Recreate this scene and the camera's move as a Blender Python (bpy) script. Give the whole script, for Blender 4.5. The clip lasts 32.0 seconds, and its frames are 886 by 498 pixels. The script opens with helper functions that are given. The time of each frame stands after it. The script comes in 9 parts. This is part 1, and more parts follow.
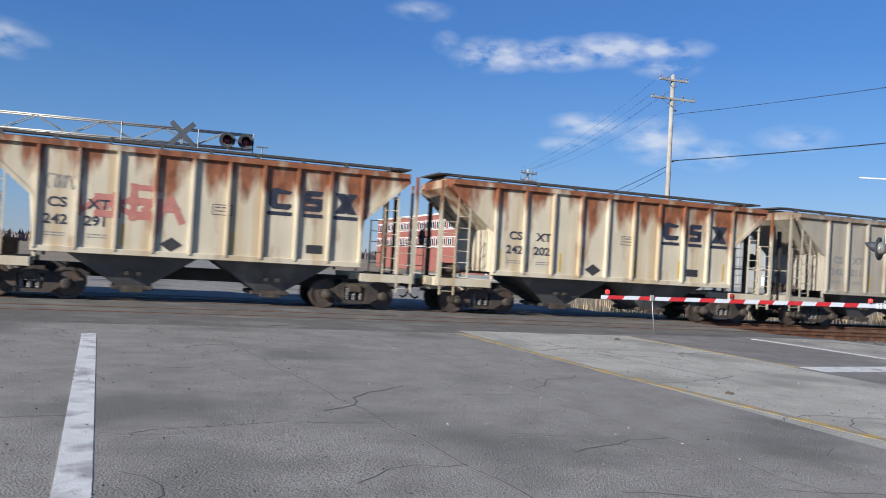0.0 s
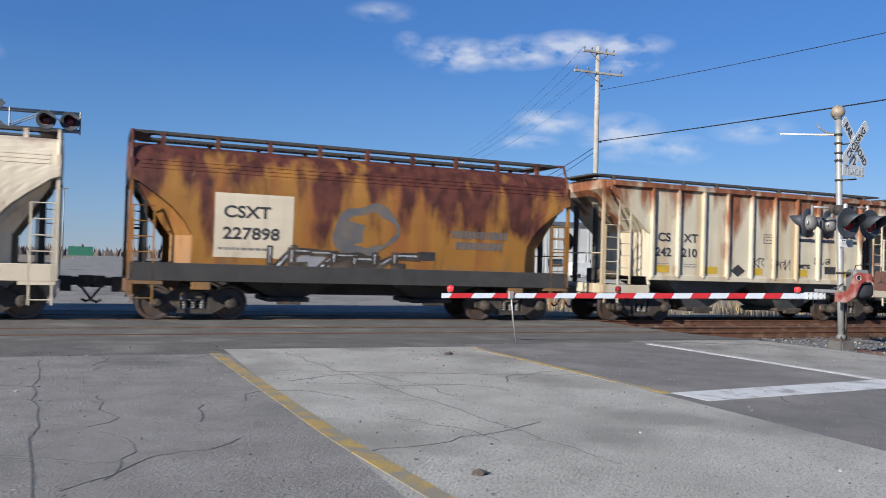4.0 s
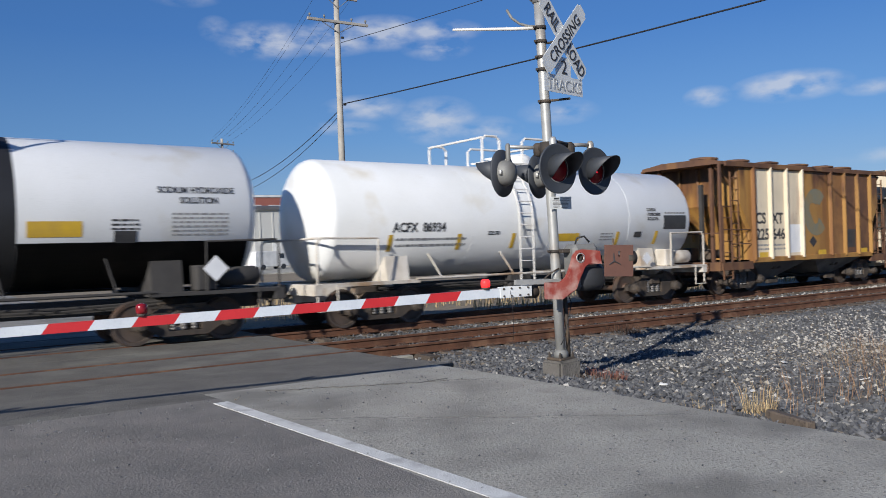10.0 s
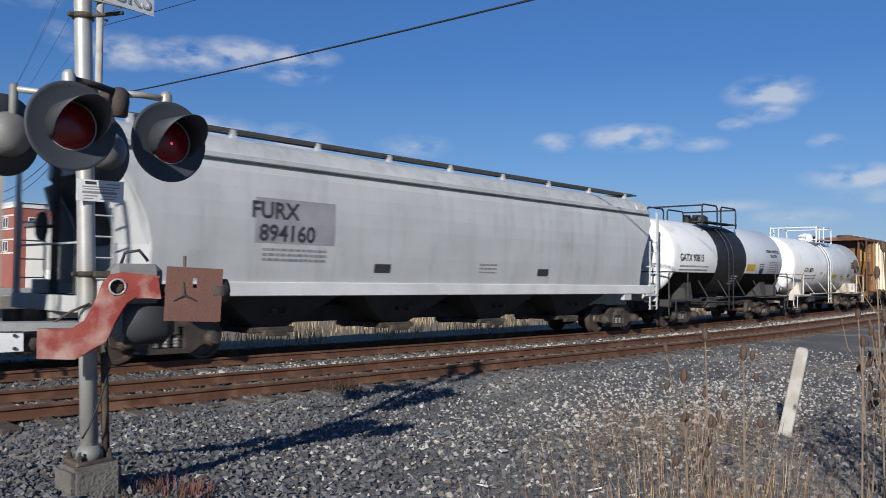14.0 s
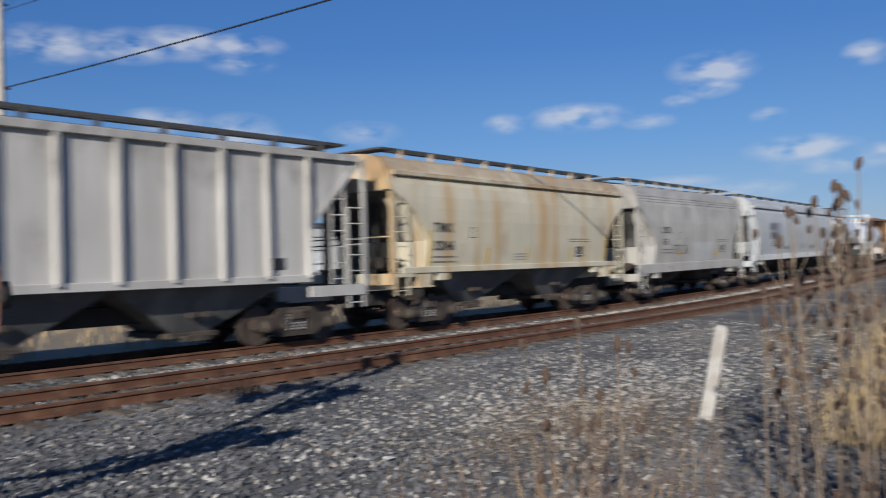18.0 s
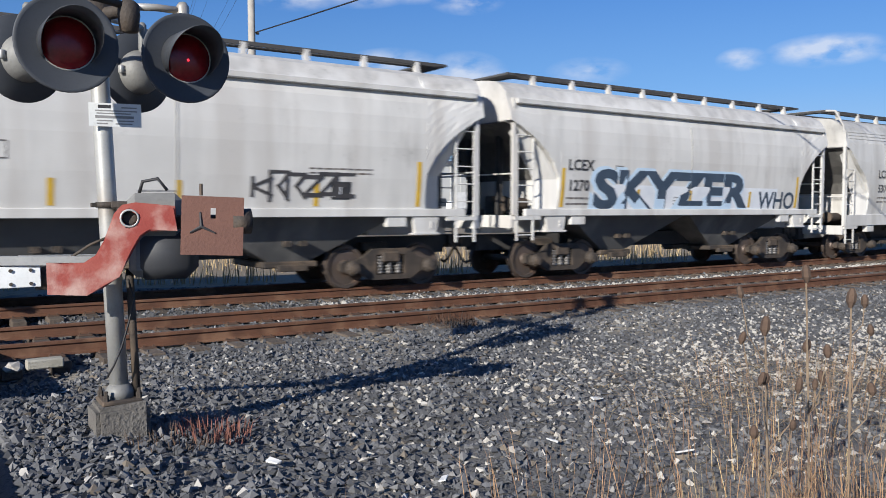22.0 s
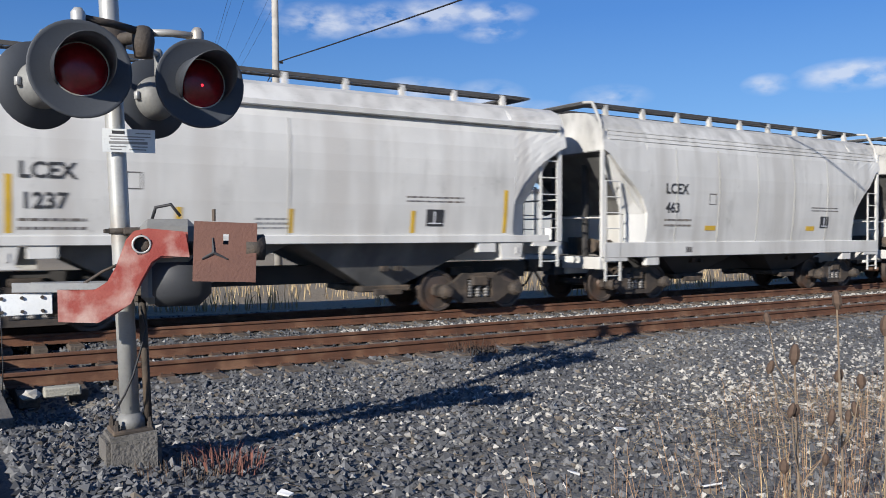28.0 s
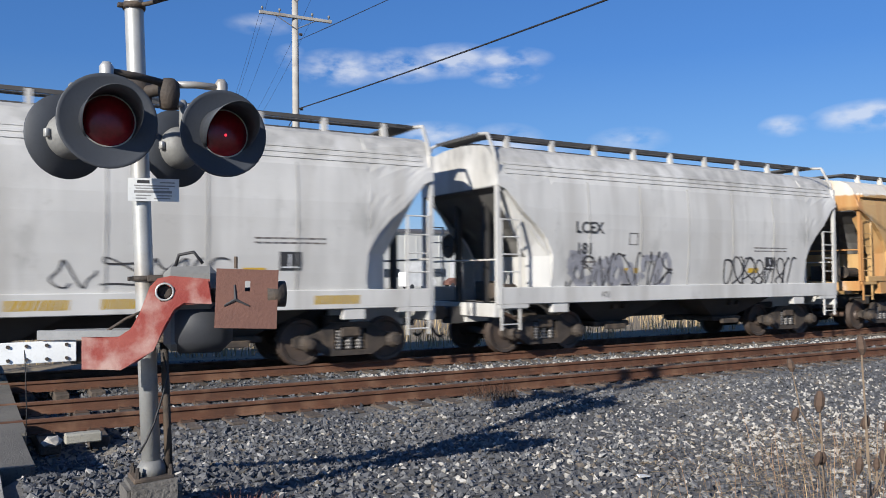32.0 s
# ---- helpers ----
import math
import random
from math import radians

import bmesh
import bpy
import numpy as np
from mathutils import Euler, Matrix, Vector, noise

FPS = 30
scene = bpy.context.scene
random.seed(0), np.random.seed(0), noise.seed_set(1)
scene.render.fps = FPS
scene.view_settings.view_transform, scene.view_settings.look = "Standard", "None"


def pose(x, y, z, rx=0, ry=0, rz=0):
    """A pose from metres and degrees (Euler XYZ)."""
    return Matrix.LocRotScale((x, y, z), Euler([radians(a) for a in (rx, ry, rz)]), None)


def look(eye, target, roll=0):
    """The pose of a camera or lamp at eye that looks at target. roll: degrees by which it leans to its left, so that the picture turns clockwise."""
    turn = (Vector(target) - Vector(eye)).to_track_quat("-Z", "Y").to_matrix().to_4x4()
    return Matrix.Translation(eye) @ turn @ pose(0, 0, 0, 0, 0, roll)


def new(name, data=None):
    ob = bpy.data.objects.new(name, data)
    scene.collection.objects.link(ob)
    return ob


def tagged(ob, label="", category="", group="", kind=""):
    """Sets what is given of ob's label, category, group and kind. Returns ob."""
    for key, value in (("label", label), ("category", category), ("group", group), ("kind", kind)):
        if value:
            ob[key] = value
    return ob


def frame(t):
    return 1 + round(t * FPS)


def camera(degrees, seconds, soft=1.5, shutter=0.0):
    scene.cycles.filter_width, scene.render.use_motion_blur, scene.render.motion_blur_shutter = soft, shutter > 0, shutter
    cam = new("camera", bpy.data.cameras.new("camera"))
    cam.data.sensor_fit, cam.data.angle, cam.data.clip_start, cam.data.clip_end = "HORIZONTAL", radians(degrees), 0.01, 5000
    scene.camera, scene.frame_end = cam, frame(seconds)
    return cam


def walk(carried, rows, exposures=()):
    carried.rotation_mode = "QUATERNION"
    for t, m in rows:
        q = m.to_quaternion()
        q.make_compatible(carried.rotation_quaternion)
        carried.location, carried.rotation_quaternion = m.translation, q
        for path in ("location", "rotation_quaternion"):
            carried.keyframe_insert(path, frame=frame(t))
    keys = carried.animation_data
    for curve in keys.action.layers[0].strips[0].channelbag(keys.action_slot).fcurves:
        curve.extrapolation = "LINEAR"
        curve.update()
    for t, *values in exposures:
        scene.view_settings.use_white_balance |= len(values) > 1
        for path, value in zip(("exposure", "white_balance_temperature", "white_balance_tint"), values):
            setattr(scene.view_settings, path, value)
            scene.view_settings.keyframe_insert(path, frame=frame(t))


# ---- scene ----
cam = camera(57.0, 32.0, soft=0.9, shutter=0.3)

# seconds, eye, target, roll
PATH = [
    (0, (-18.959, -20.621, 1.765), (-18.272, -18.743, 1.79), 3.0),
    (0.5, (-18.45, -20.19, 1.718), (-17.74, -18.32, 1.728), -0.3),
    (1, (-17.83, -19.75, 1.774), (-17.054, -17.908, 1.833), -2.7),
    (1.5, (-17.243, -19.29, 1.742), (-16.44, -17.459, 1.784), -0.6),
    (2, (-16.613, -18.808, 1.732), (-15.79, -16.989, 1.85), -1.5),
    (2.5, (-16.06, -18.399, 1.727), (-15.286, -16.555, 1.772), -1.5),
    (3, (-15.454, -17.913, 1.701), (-14.622, -16.096, 1.767), -0.4),
    (3.5, (-14.854, -17.533, 1.664), (-14.114, -15.675, 1.673), 0.9),
    (5.5, (-12.238, -15.743, 1.83), (-11.36, -13.954, 2.001), 2.7),
    (6, (-11.823, -15.366, 1.615), (-11.051, -13.528, 1.776), -1.1),
    (6.5, (-11.198, -15.019, 1.763), (-10.391, -13.194, 1.887), 1.2),
    (7, (-10.554, -14.671, 1.801), (-9.612, -12.908, 1.855), -1.7),
    (7.5, (-10.019, -14.346, 1.854), (-9.017, -12.615, 1.874), -1.7),
    (8, (-9.458, -13.889, 1.781), (-8.554, -12.105, 1.75), -2.0),
    (8.5, (-8.984, -13.589, 1.743), (-7.946, -11.879, 1.759), -1.0),
    (9, (-8.404, -13.213, 1.772), (-7.296, -11.549, 1.733), 0.1),
    (9.5, (-7.837, -12.933, 1.728), (-6.563, -11.392, 1.685), -0.4),
    (10, (-7.229, -12.419, 1.745), (-6.091, -10.774, 1.737), -2.1),
    (10.5, (-6.628, -12.213, 1.69), (-5.461, -10.589, 1.682), -2.7),
    (11, (-6.04, -11.987, 1.704), (-4.91, -10.337, 1.697), -0.4),
    (11.5, (-5.359, -11.571, 1.71), (-4.105, -10.013, 1.759), 0.3),
    (12, (-4.667, -11.361, 1.635), (-3.402, -9.813, 1.578), -0.3),
    (12.5, (-4.016, -11.205, 1.652), (-2.57, -9.824, 1.664), 0.1),
    (13, (-3.540, -11.245, 1.656), (3.455, -4.108, 2.013), -0.21),
    (13.5, (-3.004, -10.939, 1.631), (4.042, -3.851, 1.959), 0.18),
    (15.5, (-1.314, -10.622, 1.657), (6.215, -4.041, 1.717), -0.85),
    (16, (-1.082, -10.902, 1.657), (7.785, -6.283, 1.847), -1.69),
    (16.5, (-1.070, -10.883, 1.656), (8.432, -7.772, 1.437), -0.16),
    (17, (-1.046, -10.907, 1.654), (8.623, -8.363, 1.449), 0.10),
    (17.5, (-1.071, -10.873, 1.650), (8.172, -7.059, 1.500), -0.92),
    (18, (-1.252, -10.653, 1.638), (6.222, -4.010, 1.758), -1.93),
    (18.5, (-1.246, -10.716, 1.629), (0.006, -9.157, 1.614), 0.6),
    (19, (-1.327, -10.669, 1.627), (-0.022, -9.156, 1.555), 0.8),
    (19.5, (-1.266, -10.546, 1.634), (-0.002, -8.997, 1.565), 1.4),
    (20, (-1.196, -10.555, 1.629), (-0.034, -8.928, 1.633), 2.2),
    (20.5, (-1.143, -10.629, 1.616), (-0.073, -8.939, 1.594), 1.8),
    (21, (-1.114, -10.625, 1.616), (-0.08, -8.914, 1.536), 0.5),
    (21.5, (-1.148, -10.605, 1.616), (-0.101, -8.904, 1.517), -0.5),
    (22, (-1.202, -10.668, 1.619), (-0.113, -8.994, 1.507), -0.3),
    (22.5, (-1.199, -10.682, 1.618), (-0.126, -8.995, 1.549), -0.2),
    (23, (-1.162, -10.634, 1.616), (-0.188, -8.888, 1.542), -0.3),
    (23.5, (-1.118, -10.612, 1.643), (-0.163, -8.855, 1.606), -0.8),
    (24, (-1.097, -10.629, 1.631), (-0.099, -8.896, 1.648), -0.2),
    (24.5, (-1.091, -10.64, 1.626), (-0.089, -8.909, 1.653), 0.0),
    (25, (-1.087, -10.643, 1.616), (-0.072, -8.921, 1.662), -0.2),
    (25.5, (-1.092, -10.616, 1.615), (-0.064, -8.901, 1.648), -0.9),
    (26, (-1.099, -10.616, 1.609), (-0.115, -8.875, 1.626), -1.3),
    (26.5, (-1.097, -10.594, 1.613), (-0.13, -8.843, 1.621), -0.5),
    (28.5, (-1.087, -10.587, 1.605), (-0.029, -8.891, 1.554), -0.4),
    (29, (-1.093, -10.58, 1.613), (-0.03, -8.886, 1.568), -0.1),
    (29.5, (-1.088, -10.572, 1.618), (-0.011, -8.887, 1.595), -0.2),
    (30, (-1.096, -10.584, 1.614), (-0.009, -8.905, 1.625), -0.5),
    (30.5, (-1.11, -10.601, 1.623), (-0.027, -8.92, 1.649), -0.1),
    (31, (-1.107, -10.594, 1.621), (-0.031, -8.909, 1.66), -0.2),
    (31.5, (-1.112, -10.599, 1.621), (-0.086, -8.883, 1.653), -0.8),
    (32, (-1.109, -10.609, 1.626), (-0.106, -8.88, 1.686), -0.8),
]
EXPOSURE = ((0, 0.4), (3.5, 0.4), (6, 0.3), (8, 0.35), (9, 0.3), (10, 0.1), (13, 0.05), (16, 0.15), (17, 0.1), (18, 0.05), (19, 0.08), (20, 0.25), (22, 0.44), (26, 0.42), (32, 0.42))
walk(cam, [(t, look(e, g, r)) for t, e, g, r in PATH], EXPOSURE)

# ---- light ----
SUN_TO = Vector((-2.1, -1.1, 1.0)).normalized()
sun = new("sun", bpy.data.lights.new("sun", "SUN"))
sun.data.energy, sun.data.angle, sun.data.color = 5.2, radians(0.5), (1.0, 0.955, 0.885)
sun.rotation_mode = "QUATERNION"
sun.rotation_quaternion = SUN_TO.to_track_quat("Z", "Y")
sun.location = SUN_TO * 100


def build_world():
    w = bpy.data.worlds.new("sky")
    scene.world = w
    w.use_nodes = True
    nt = w.node_tree
    nt.nodes.clear()
    N, L = nt.nodes.new, nt.links.new
    sky = N("ShaderNodeTexSky")
    sky.sky_type, sky.sun_disc = "NISHITA", False
    sky.sun_elevation = math.asin(SUN_TO.z)
    sky.sun_rotation = math.atan2(SUN_TO.x, SUN_TO.y) % (2 * math.pi)
    sky.air_density, sky.dust_density, sky.ozone_density = 1.0, 0.0, 2.2
    tc = N("ShaderNodeTexCoord")
    # small fair-weather clouds: azimuth, elevation, half width, half height (degrees), strength
    clouds = CLOUDS
    sep = N("ShaderNodeSeparateXYZ")
    L(tc.outputs["Generated"], sep.inputs[0])

    def m(op, a, b=None, c=None):
        n = N("ShaderNodeMath")
        n.operation = op
        for i, v in enumerate((a, b, c)):
            if v is None:
                continue
            if isinstance(v, (int, float)):
                n.inputs[i].default_value = v
            else:
                L(v, n.inputs[i])
        return n.outputs[0]
    az = m("DEGREES", m("ARCTAN2", sep.outputs[1], sep.outputs[0]))
    el = m("DEGREES", m("ARCSINE", sep.outputs[2]))
    noise_a = N("ShaderNodeTexNoise")
    noise_a.inputs["Scale"].default_value, noise_a.inputs["Detail"].default_value = 26.0, 6.0
    mp = N("ShaderNodeMapping")
    mp.inputs["Scale"].default_value = (1, 1, 2.2)
    L(tc.outputs["Generated"], mp.inputs[0])
    L(mp.outputs[0], noise_a.inputs["Vector"])
    total = None
    for a, e, wd, ht, st in clouds:
        da = m("DIVIDE", m("SUBTRACT", az, a), wd)
        de = m("DIVIDE", m("SUBTRACT", el, e), ht)
        d = m("SQRT", m("ADD", m("MULTIPLY", da, da), m("MULTIPLY", de, de)))
        k = m("MULTIPLY", m("MAXIMUM", m("SUBTRACT", 1.0, d), 0.0), st)
        total = k if total is None else m("MAXIMUM", total, k)
    nz = m("MULTIPLY", m("SUBTRACT", noise_a.outputs["Fac"], 0.36), 4.0)
    cov = m("MULTIPLY", total, m("MAXIMUM", nz, 0.0))
    cov = m("MINIMUM", m("MULTIPLY", cov, 0.95), 0.62)
    # faint thin haze of far cloud towards the horizon
    mix = N("ShaderNodeMix")
    mix.data_type = "RGBA"
    L(cov, mix.inputs["Factor"])
    # deep clear winter blue overhead, paling towards the horizon, over the physical sky
    rp = N("ShaderNodeValToRGB")
    els = rp.color_ramp.elements
    els[0].position, els[0].color = 0.0, (0.27, 0.38, 0.53, 1)
    els[1].position, els[1].color = 1.0, (0.03, 0.085, 0.26, 1)
    for pos, c in ((0.05, (0.205, 0.37, 0.62)), (0.13, (0.115, 0.3, 0.65)), (0.25, (0.055, 0.205, 0.58)), (0.5, (0.032, 0.125, 0.42))):
        k = els.new(pos)
        k.color = (*c, 1)
    L(m("MAXIMUM", sep.outputs[2], 0.0), rp.inputs[0])
    up = N("ShaderNodeMix")
    up.data_type, up.blend_type = "RGBA", "MULTIPLY"
    up.inputs["Factor"].default_value = 1.0
    L(rp.outputs[0], up.inputs[6])
    up.inputs[7].default_value = (17.9, 17.9, 17.9, 1)
    # scattered light is weakest at a right angle to the sun
    dot = N("ShaderNodeVectorMath")
    dot.operation = "DOT_PRODUCT"
    L(tc.outputs["Generated"], dot.inputs[0])
    dot.inputs[1].default_value = SUN_TO
    phase = m("ADD", m("MULTIPLY", m("MULTIPLY", dot.outputs["Value"], dot.outputs["Value"]), 0.42), 0.70)
    dim = N("ShaderNodeVectorMath")
    dim.operation = "SCALE"
    L(up.outputs[2], dim.inputs[0])
    L(phase, dim.inputs["Scale"])
    both = N("ShaderNodeMix")
    both.data_type = "RGBA"
    both.inputs["Factor"].default_value = 0.8
    L(sky.outputs[0], both.inputs[6])
    L(dim.outputs[0], both.inputs[7])
    L(both.outputs[2], mix.inputs[6])
    mix.inputs[7].default_value = (10.5, 10.9, 11.8, 1)
    bg = N("ShaderNodeBackground")
    bg.inputs["Strength"].default_value = 0.058
    out = N("ShaderNodeOutputWorld")
    L(mix.outputs[2], bg.inputs["Color"])
    L(bg.outputs[0], out.inputs["Surface"])


CLOUDS = (
    (67.0, 14.2, 3.6, 1.4, 1.00), (62.6, 14.4, 4.2, 1.3, 1.00), (59.0, 14.7, 3.6, 1.3, 1.00), (55.3, 14.7, 3.6, 0.9, 0.80), (55.2, 13.6, 2.7, 0.9, 0.70),
    (60.4, 9.7, 3.3, 1.0, 0.70), (61.9, 8.4, 2.7, 0.6, 0.60), (55.4, 8.7, 3.3, 1.8, 0.80), (52.1, 7.8, 3.0, 1.2, 0.60), (46.9, 8.9, 3.0, 1.0, 0.50),
    (72.3, 16.9, 2.7, 0.8, 0.40), (70.4, 14.9, 1.2, 0.9, 0.50), (22.9, 11.9, 3.3, 1.3, 1.00), (23.1, 10.7, 2.1, 0.8, 0.80), (31.9, 9.4, 3.9, 1.1, 1.00),
    (37.0, 9.2, 1.7, 0.8, 0.80), (25.1, 10.0, 1.3, 0.5, 0.70), (27.2, 8.8, 2.1, 0.6, 0.60), (19.6, 8.6, 1.3, 0.6, 0.70), (17.7, 6.3, 3.9, 1.0, 1.00),
    (15.1, 5.2, 4.8, 0.8, 0.60), (13.1, 5.8, 1.7, 0.6, 0.70), (9.4, 5.8, 1.7, 0.6, 0.70), (13.7, 11.8, 1.7, 0.9, 0.80), (7.2, 13.1, 3.3, 1.4, 0.90),
    (0.9, 14.2, 3.6, 1.8, 1.00), (10.0, 9.1, 1.2, 0.7, 0.70), (4.2, 8.5, 4.8, 1.3, 1.00), (-5.5, 10.2, 2.0, 0.9, 0.80), (-9.1, 6.9, 5.4, 1.3, 1.00),
    (-9.4, 13.4, 3.6, 2.2, 1.00), (-0.8, 7.8, 6.0, 1.5, 0.50), (-8.1, 10.0, 2.7, 0.9, 0.50), (21.4, 3.9, 3.6, 0.8, 0.50), (25.7, 4.6, 4.2, 0.6, 0.40),
    (100.0, 12.0, 4.0, 1.5, 0.70), (-40.0, 12.0, 6.0, 2.0, 0.80), (150.0, 14.0, 6.0, 2.0, 0.80),
)
build_world()


# ---- materials ----
def material(name, c1, c2=None, scale=6.0, rough=0.6, metal=0.0, bump=0.0, fine=60.0, stain=None, stain_amt=0.5, stain_scale=1.2, stretch=None, rnd=0.0, grit=0.22):
    """Two-scale surface: broad blotches between c1 and c2, fine grain, optional stains stretched along an axis."""
    mt = bpy.data.materials.new(name)
    mt.use_nodes = True
    nt = mt.node_tree
    N, L = nt.nodes.new, nt.links.new
    b = nt.nodes["Principled BSDF"]
    b.inputs["Roughness"].default_value, b.inputs["Metallic"].default_value = rough, metal
    tc = N("ShaderNodeTexCoord")

    def noise_tex(sc, det, vec=None):
        n = N("ShaderNodeTexNoise")
        n.inputs["Scale"].default_value, n.inputs["Detail"].default_value = sc, det
        L(vec or tc.outputs["Object"], n.inputs["Vector"])
        return n

    def ramp(src, lo, hi, top=1.0):
        r = N("ShaderNodeMapRange")
        r.inputs["To Max"].default_value = top
        r.inputs["From Min"].default_value, r.inputs["From Max"].default_value = lo, hi
        L(src, r.inputs["Value"])
        return r.outputs[0]

    def blend(f, a, c):
        x = N("ShaderNodeMix")
        x.data_type = "RGBA"
        if isinstance(f, float):
            x.inputs["Factor"].default_value = f
        else:
            L(f, x.inputs["Factor"])
        for v, i in ((a, 6), (c, 7)):
            if isinstance(v, tuple):
                x.inputs[i].default_value = (*v, 1)
            else:
                L(v, x.inputs[i])
        return x.outputs[2]
    c2 = c2 or tuple(v * 0.78 for v in c1)
    col = blend(ramp(noise_tex(scale, 5).outputs["Fac"], 0.35, 0.7), c1, c2)
    grain = noise_tex(fine, 4)
    col = blend(ramp(grain.outputs["Fac"], 0.53, 0.7, grit), col, tuple(v * 0.6 for v in c2))
    if stain:
        vec = tc.outputs["Object"]
        if stretch:
            mp = N("ShaderNodeMapping")
            mp.inputs["Scale"].default_value = stretch
            L(vec, mp.inputs[0])
            vec = mp.outputs[0]
        st = noise_tex(stain_scale, 6, vec)
        lo = 0.62 - 0.25 * stain_amt
        col = blend(ramp(st.outputs["Fac"], lo, lo + 0.16), col, stain)
    if rnd:
        oi = N("ShaderNodeObjectInfo")
        hs = N("ShaderNodeHueSaturation")
        mr = N("ShaderNodeMapRange")
        mr.inputs["To Min"].default_value, mr.inputs["To Max"].default_value = 1 - rnd, 1 + rnd
        L(oi.outputs["Random"], mr.inputs["Value"])
        L(mr.outputs[0], hs.inputs["Value"])
        L(col, hs.inputs["Color"])
        col = hs.outputs[0]
    L(col, b.inputs["Base Color"])
    if bump:
        bp = N("ShaderNodeBump")
        bp.inputs["Strength"].default_value, bp.inputs["Distance"].default_value = bump, 0.02
        L(grain.outputs["Fac"], bp.inputs["Height"])
        L(bp.outputs[0], b.inputs["Normal"])
    return mt


def rusty_paint(name, paint, rust, top, reach, amount, rough=0.55, streak=None, low=None, mottle=0.5):
    """Weathered paint: rust bleeding down from the eaves (height top, over reach metres) in vertical runs, plus scattered streaks."""
    mt = bpy.data.materials.new(name)
    mt.use_nodes = True
    nt = mt.node_tree
    N, L = nt.nodes.new, nt.links.new
    b = nt.nodes["Principled BSDF"]
    b.inputs["Roughness"].default_value = rough
    tc = N("ShaderNodeTexCoord")
    sep = N("ShaderNodeSeparateXYZ")
    L(tc.outputs["Object"], sep.inputs[0])

    def nz(scale, stretch, det=5):
        mp = N("ShaderNodeMapping")
        mp.inputs["Scale"].default_value = stretch
        L(tc.outputs["Object"], mp.inputs[0])
        n = N("ShaderNodeTexNoise")
        n.inputs["Scale"].default_value, n.inputs["Detail"].default_value = scale, det
        L(mp.outputs[0], n.inputs["Vector"])
        return n.outputs["Fac"]

    def mr(v, a, c, t0=0.0, t1=1.0):
        r = N("ShaderNodeMapRange")
        r.inputs["From Min"].default_value, r.inputs["From Max"].default_value = a, c
        r.inputs["To Min"].default_value, r.inputs["To Max"].default_value = t0, t1
        L(v, r.inputs["Value"])
        return r.outputs[0]

    def mm(op, a, c):
        n = N("ShaderNodeMath")
        n.operation = op
        for i, v in enumerate((a, c)):
            if isinstance(v, (int, float)):
                n.inputs[i].default_value = v
            else:
                L(v, n.inputs[i])
        return n.outputs[0]

    def blend(f, a, c):
        x = N("ShaderNodeMix")
        x.data_type = "RGBA"
        L(f, x.inputs["Factor"])
        for v, i in ((a, 6), (c, 7)):
            if isinstance(v, tuple):
                x.inputs[i].default_value = (*v, 1)
            else:
                L(v, x.inputs[i])
        return x.outputs[2]
    col = blend(mr(nz(0.8, (1, 1, 1)), 0.35, 0.7), paint, tuple(v * 0.86 for v in paint))
    col = blend(mr(nz(3.0, (1, 1, 0.12)), 0.5, 0.75), col, tuple(v * 0.8 for v in paint))
    if streak:
        col = blend(mr(nz(1.6, (1, 1, 0.06), 6), 0.52, 0.66, 0.0, 0.75), col, streak)
    # rust run from the eaves
    hgt = mr(sep.outputs[2], top - reach, top)
    run = mm("ADD", hgt, mr(nz(2.2, (1, 1, 0.3), 8), 0.3, 0.7, -0.5, 0.5))
    run = mm("ADD", run, mr(nz(0.55, (1, 1, 0.3), 2), 0.35, 0.65, -0.22, 0.22))
    f = mm("MULTIPLY", mr(run, 0.34, 0.82), amount)
    rc = blend(mr(nz(4.0, (1, 1, 0.6), 8), 0.4, 0.62), rust, tuple(v * mottle for v in rust))
    # fine flecks where the paint has let go
    fleck = mr(nz(26.0, (1, 1, 0.5), 4), 0.62, 0.7, 0.0, 0.55)
    col = blend(mm("MULTIPLY", fleck, mr(run, 0.0, 0.6)), col, rc)
    col = blend(f, col, rc)
    if low:
        col = blend(mm("MULTIPLY", mr(mm("ADD", mr(sep.outputs[2], 2.0, 1.0), mr(nz(2.0, (1, 1, 0.4)), 0.3, 0.7, -0.4, 0.4)), 0.5, 1.0), 0.6), col, low)
    L(col, b.inputs["Base Color"])
    bp = N("ShaderNodeBump")
    bp.inputs["Strength"].default_value, bp.inputs["Distance"].default_value = 0.15, 0.01
    L(nz(30.0, (1, 1, 1)), bp.inputs["Height"])
    L(bp.outputs[0], b.inputs["Normal"])
    return mt


def glow(name, col, strength):
    mt = bpy.data.materials.new(name)
    mt.use_nodes = True
    b = mt.node_tree.nodes["Principled BSDF"]
    b.inputs["Base Color"].default_value = (*col, 1)
    b.inputs["Emission Color"].default_value = (*col, 1)
    b.inputs["Emission Strength"].default_value = strength
    b.inputs["Roughness"].default_value = 0.2
    return mt


